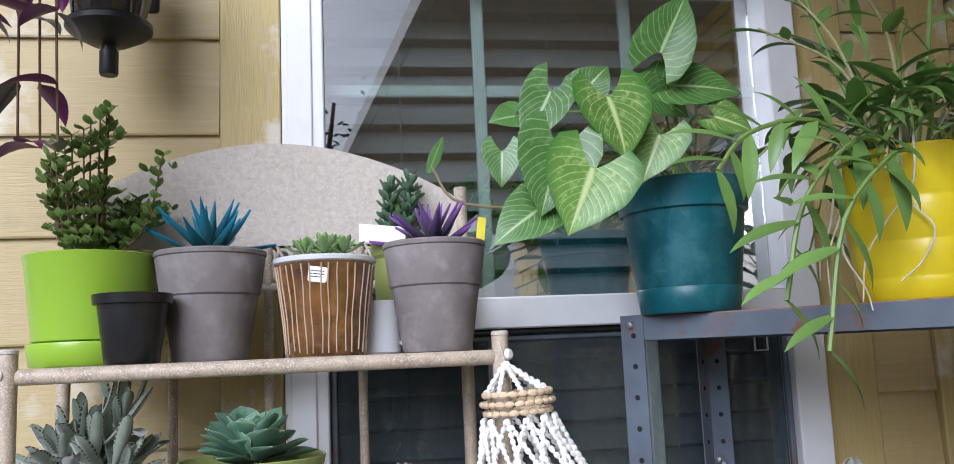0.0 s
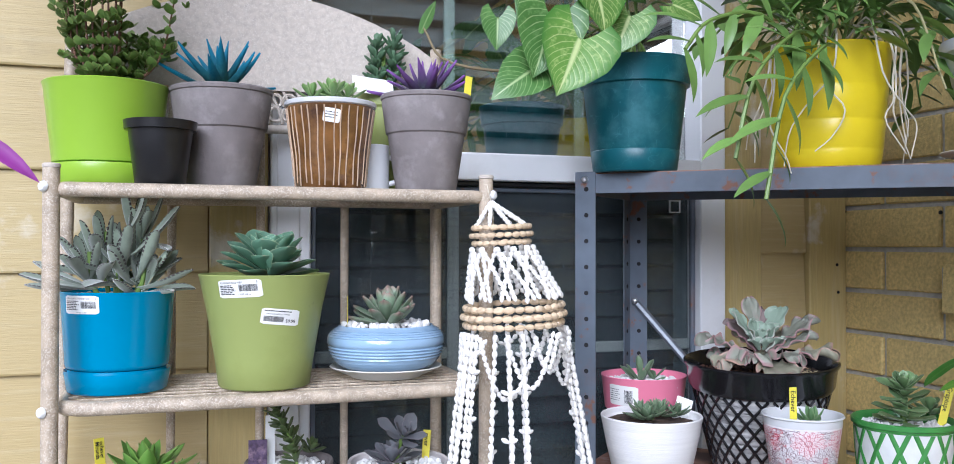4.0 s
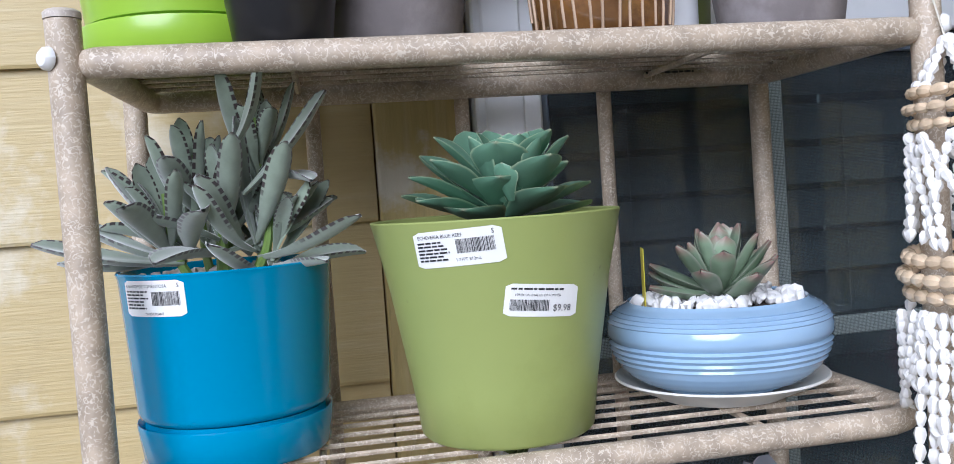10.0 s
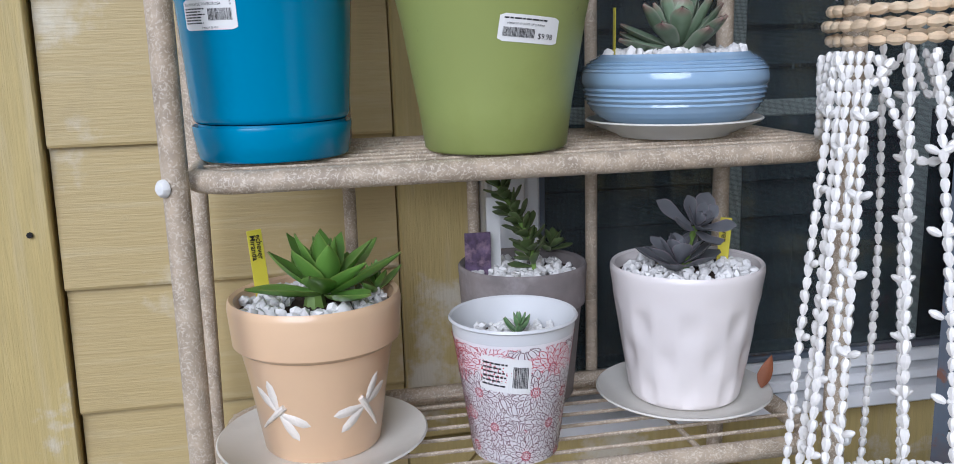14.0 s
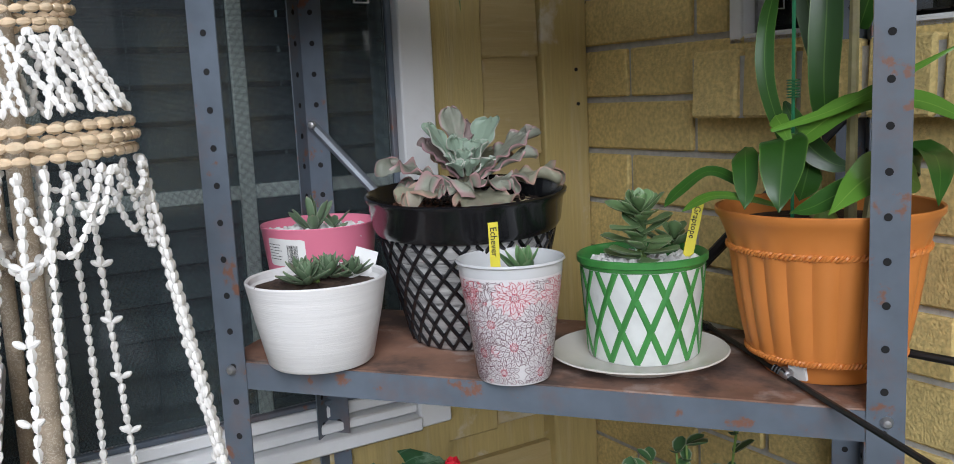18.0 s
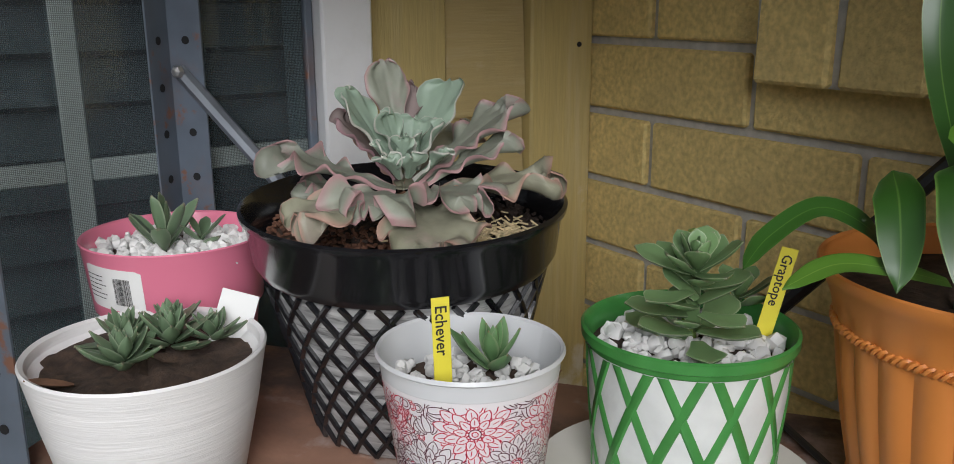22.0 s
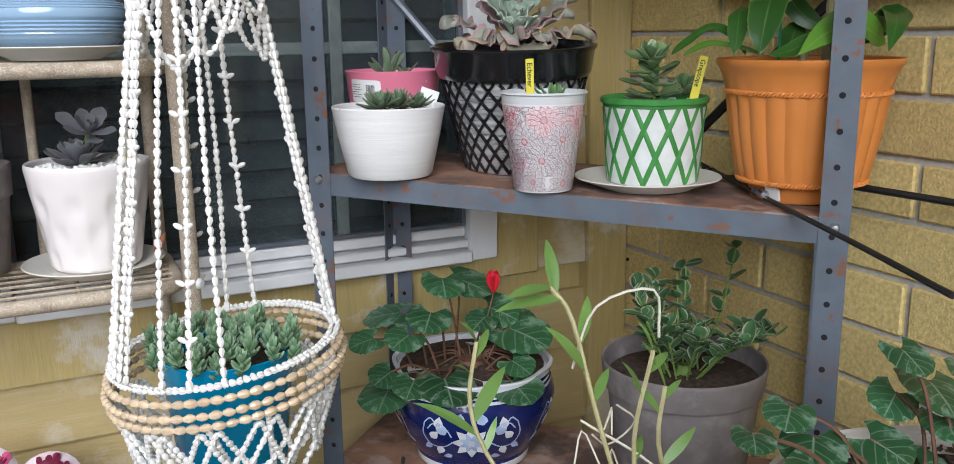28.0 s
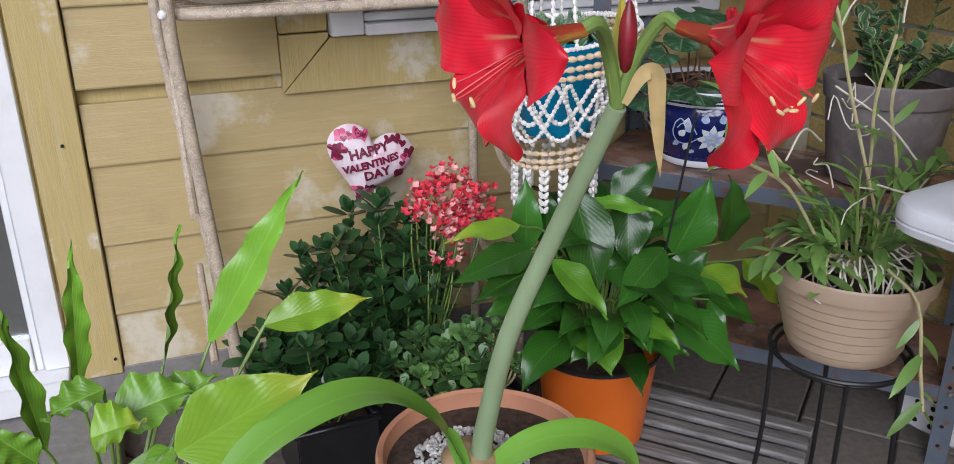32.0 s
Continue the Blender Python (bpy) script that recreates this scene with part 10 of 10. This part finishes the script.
# white perforated basket on the ground by the brick wall
wb = thing("plastic_basket", "white perforated plastic basket on the ground", "basket", pose(1.17, 0.83, GROUND, 0, 0, 12))
part("body", box(0.15, 0.22, 0.17, (0, 0, 0.085), 0.012), white_vinyl, wb)
for i in range(5):
    for k in range(6):
        part("hole", hole_me, None, wb, m=Matrix.Translation((-0.0752, -0.08 + i * 0.036, 0.03 + k * 0.022)) @ pose(0, 0, 0, 0, -90, 0) @ Matrix.Diagonal((1.5, 1.5, 1, 1)))
        if i < 4:
            part("hole", hole_me, None, wb, m=Matrix.Translation((-0.05 + i * 0.034, -0.1102, 0.03 + k * 0.022)) @ pose(0, 0, 0, 90, 0, 0) @ Matrix.Diagonal((1.5, 1.5, 1, 1)))

# ---- tree and hedge in the yard behind, seen mirrored in the window ----
hedge = tagged(part("hedge", Geo(), None), "far green hedge of the yard", "hedge", kind="structure")
far_leaf = material("far_foliage", (0.045, 0.09, 0.03), 0.7, spread=0.6, scale=9, random_value=0.0)
g = Geo()
rnd = random.Random(2)
for k in range(2600):
    x, y, z = rnd.uniform(-9, 9), -8.5 + rnd.uniform(-0.7, 0.7), rnd.uniform(-0.2, 1.0) ** 1 * 1.7
    s = rnd.uniform(.1, .22)
    m = pose(x, y, z, rnd.uniform(0, 360), rnd.uniform(0, 360), rnd.uniform(0, 360))
    g.add([(-s, 0, 0), (0, -s * .6, 0), (s, 0, 0), (0, s * .6, 0)], [(0, 1, 2, 3)], None, m)
hedge.data = g.mesh("hedge", far_leaf, True)
tree = thing("yard_tree", "slender tree in the yard behind the camera", "tree", pose(-0.05, -6.5, GROUND))
part("trunk", tube(curve([(0, 0, 0), (0.05, 0, 1.6), (-0.05, 0, 3.0), (0.1, 0, 4.4)], 16), [0.09 - 0.07 * i / 16 for i in range(17)], 8), stem_brown, tree)
g = Geo()
for k in range(700):
    a, q = rnd.uniform(0, 6.28), rnd.random() ** .5
    x, y, z = 0.6 * q * math.cos(a), 0.6 * q * math.sin(a), rnd.uniform(2.2, 4.7)
    if (math.sin(x * 9) + math.cos(z * 7)) > 0.2:
        continue
    g.join(leaf(0.09, 0.045, 0.001, OVATE, nu=3, nv=2), pose(x, y, z, rnd.uniform(-60, 60), rnd.uniform(-60, 60), rnd.uniform(0, 360)))
part("crown", g, far_leaf, tree)

# ---- bricks of wall B ----
def brick_mesh(length, h=0.082, d=0.03, bevel=0.003):
    return box(d, length, h, (0, 0, 0), bevel).mesh("brick", brick_face, flat=True)


BR_Z0, BR_H, BR_L = 0.998, 0.0925, 0.30
cache = {}
for k in range(-13, 17):
    z = BR_Z0 + BR_H * (k + 0.5)
    y = 1.578
    nxt = 1.268 if k % 2 else 1.424
    while y > -0.1:
        y0, y1 = nxt + 0.0055, y - 0.0055
        if BWZ0 - 0.02 < z < BWZ1 and y0 < BW1 and y1 > BW0:
            y0, y1 = (max(y0, BW1 + 0.004), y1) if y1 > BW1 else (y0, min(y1, BW0 - 0.004))
        if y1 - y0 > 0.03:
            ln = round(y1 - y0, 3)
            cache.setdefault(ln, brick_mesh(ln))
            part("brick", cache[ln], None, wall_b, m=Matrix.Translation((WB + 0.012, (y0 + y1) / 2, z)))
        y = nxt
        nxt -= BR_L
g = Geo()
for k in range(-13, 17):
    z = BR_Z0 + BR_H * (k + 0.5)
    for q in range(9):
        box(0.03, 0.288, 0.082, (WB + 0.012, -0.26 - q * 0.30 - 0.15 * (k % 2), z), 0.003, g)
tagged(part("far_bricks", g, brick_face, wall_b, flat=True), kind="stuff")
# brick sill and small window
sill_me = box(0.13, 0.089, 0.100, (0, 0, 0), 0.004).mesh("sill_brick", brick_face, flat=True)
for k in range(8):
    part("sill_brick", sill_me, None, wall_b, m=Matrix.Translation((WB + 0.024, 1.190 - k * 0.101, 1.198)) @ pose(0, 0, 0, 0, 3, 0))
part("sill_mortar", box(0.112, 0.80, 0.090, (WB + 0.024, 0.84, 1.196)), mortar, wall_b)
bwin = thing("window_2", "small white framed window with dark panes over a brick sill", "window", kind="structure")
for y0, y1, z0, z1 in ((BW1 - 0.028, BW1 - 0.001, BWZ0, BWZ1), (BW0 + 0.001, BW0 + 0.028, BWZ0, BWZ1), (BW0 + 0.029, BW1 - 0.029, BWZ0, BWZ0 + 0.016), (BW0 + 0.029, BW1 - 0.029, BWZ1 - 0.025, BWZ1 - 0.001)):
    part("window_frame", box(0.03, y1 - y0, z1 - z0, (WB + 0.012, (y0 + y1) / 2, (z0 + z1) / 2), 0.003), white_vinyl, bwin)
part("pane", box(0.004, BW1 - BW0 - 0.06, BWZ1 - BWZ0 - 0.05, (WB + 0.03, (BW0 + BW1) / 2, (BWZ0 + BWZ1) / 2)), glass, bwin).visible_shadow = False
for k in range(16):
    part("vertical_slat", box(0.012, 0.034, BWZ1 - BWZ0 - 0.05, (WB + 0.055, BW0 + 0.05 + k * 0.04, (BWZ0 + BWZ1) / 2), 0.002, m=None), material("dark_slat", (0.07, 0.06, 0.05), 0.7) if k == 0 else bpy.data.materials["dark_slat"], bwin)
# near-black sheet paints the unlit interior behind the slats
part("backing", box(0.01, BW1 - BW0, BWZ1 - BWZ0, (WB + 0.08, (BW0 + BW1) / 2, (BWZ0 + BWZ1) / 2)), room_shade, bwin)
for y, z in ((1.54, 1.36), (1.27, 1.35), (1.53, 0.60)):
    part("screw_hole", lathe([(0.0, -0.002), (0.004, -0.002), (0.004, 0.0015), (0.0, 0.002)], 8, m=Matrix.Translation((WB - 0.004, y, z)) @ pose(0, 0, 0, 0, -90, 0)), hole_dark, wall_b)

# ---- pavers ----
paving = thing("paving", "stained concrete paver floor laid on the diagonal", "paving", kind="structure")
me = box(0.194, 0.194, 0.05, (0, 0, -0.0255), 0.004).mesh("paver", paver, flat=True)
c, s = math.cos(radians(42)), math.sin(radians(42))
for i in range(-8, 9):
    for j in range(-8, 9):
        x, y = 0.45 + (i * c - j * s) * 0.2, 0.75 + (i * s + j * c) * 0.2
        if -0.75 < x < 1.25 and -0.35 < y < 1.52:
            part("paver", me, None, paving, m=pose(x, y, GROUND, 0, 0, 42))
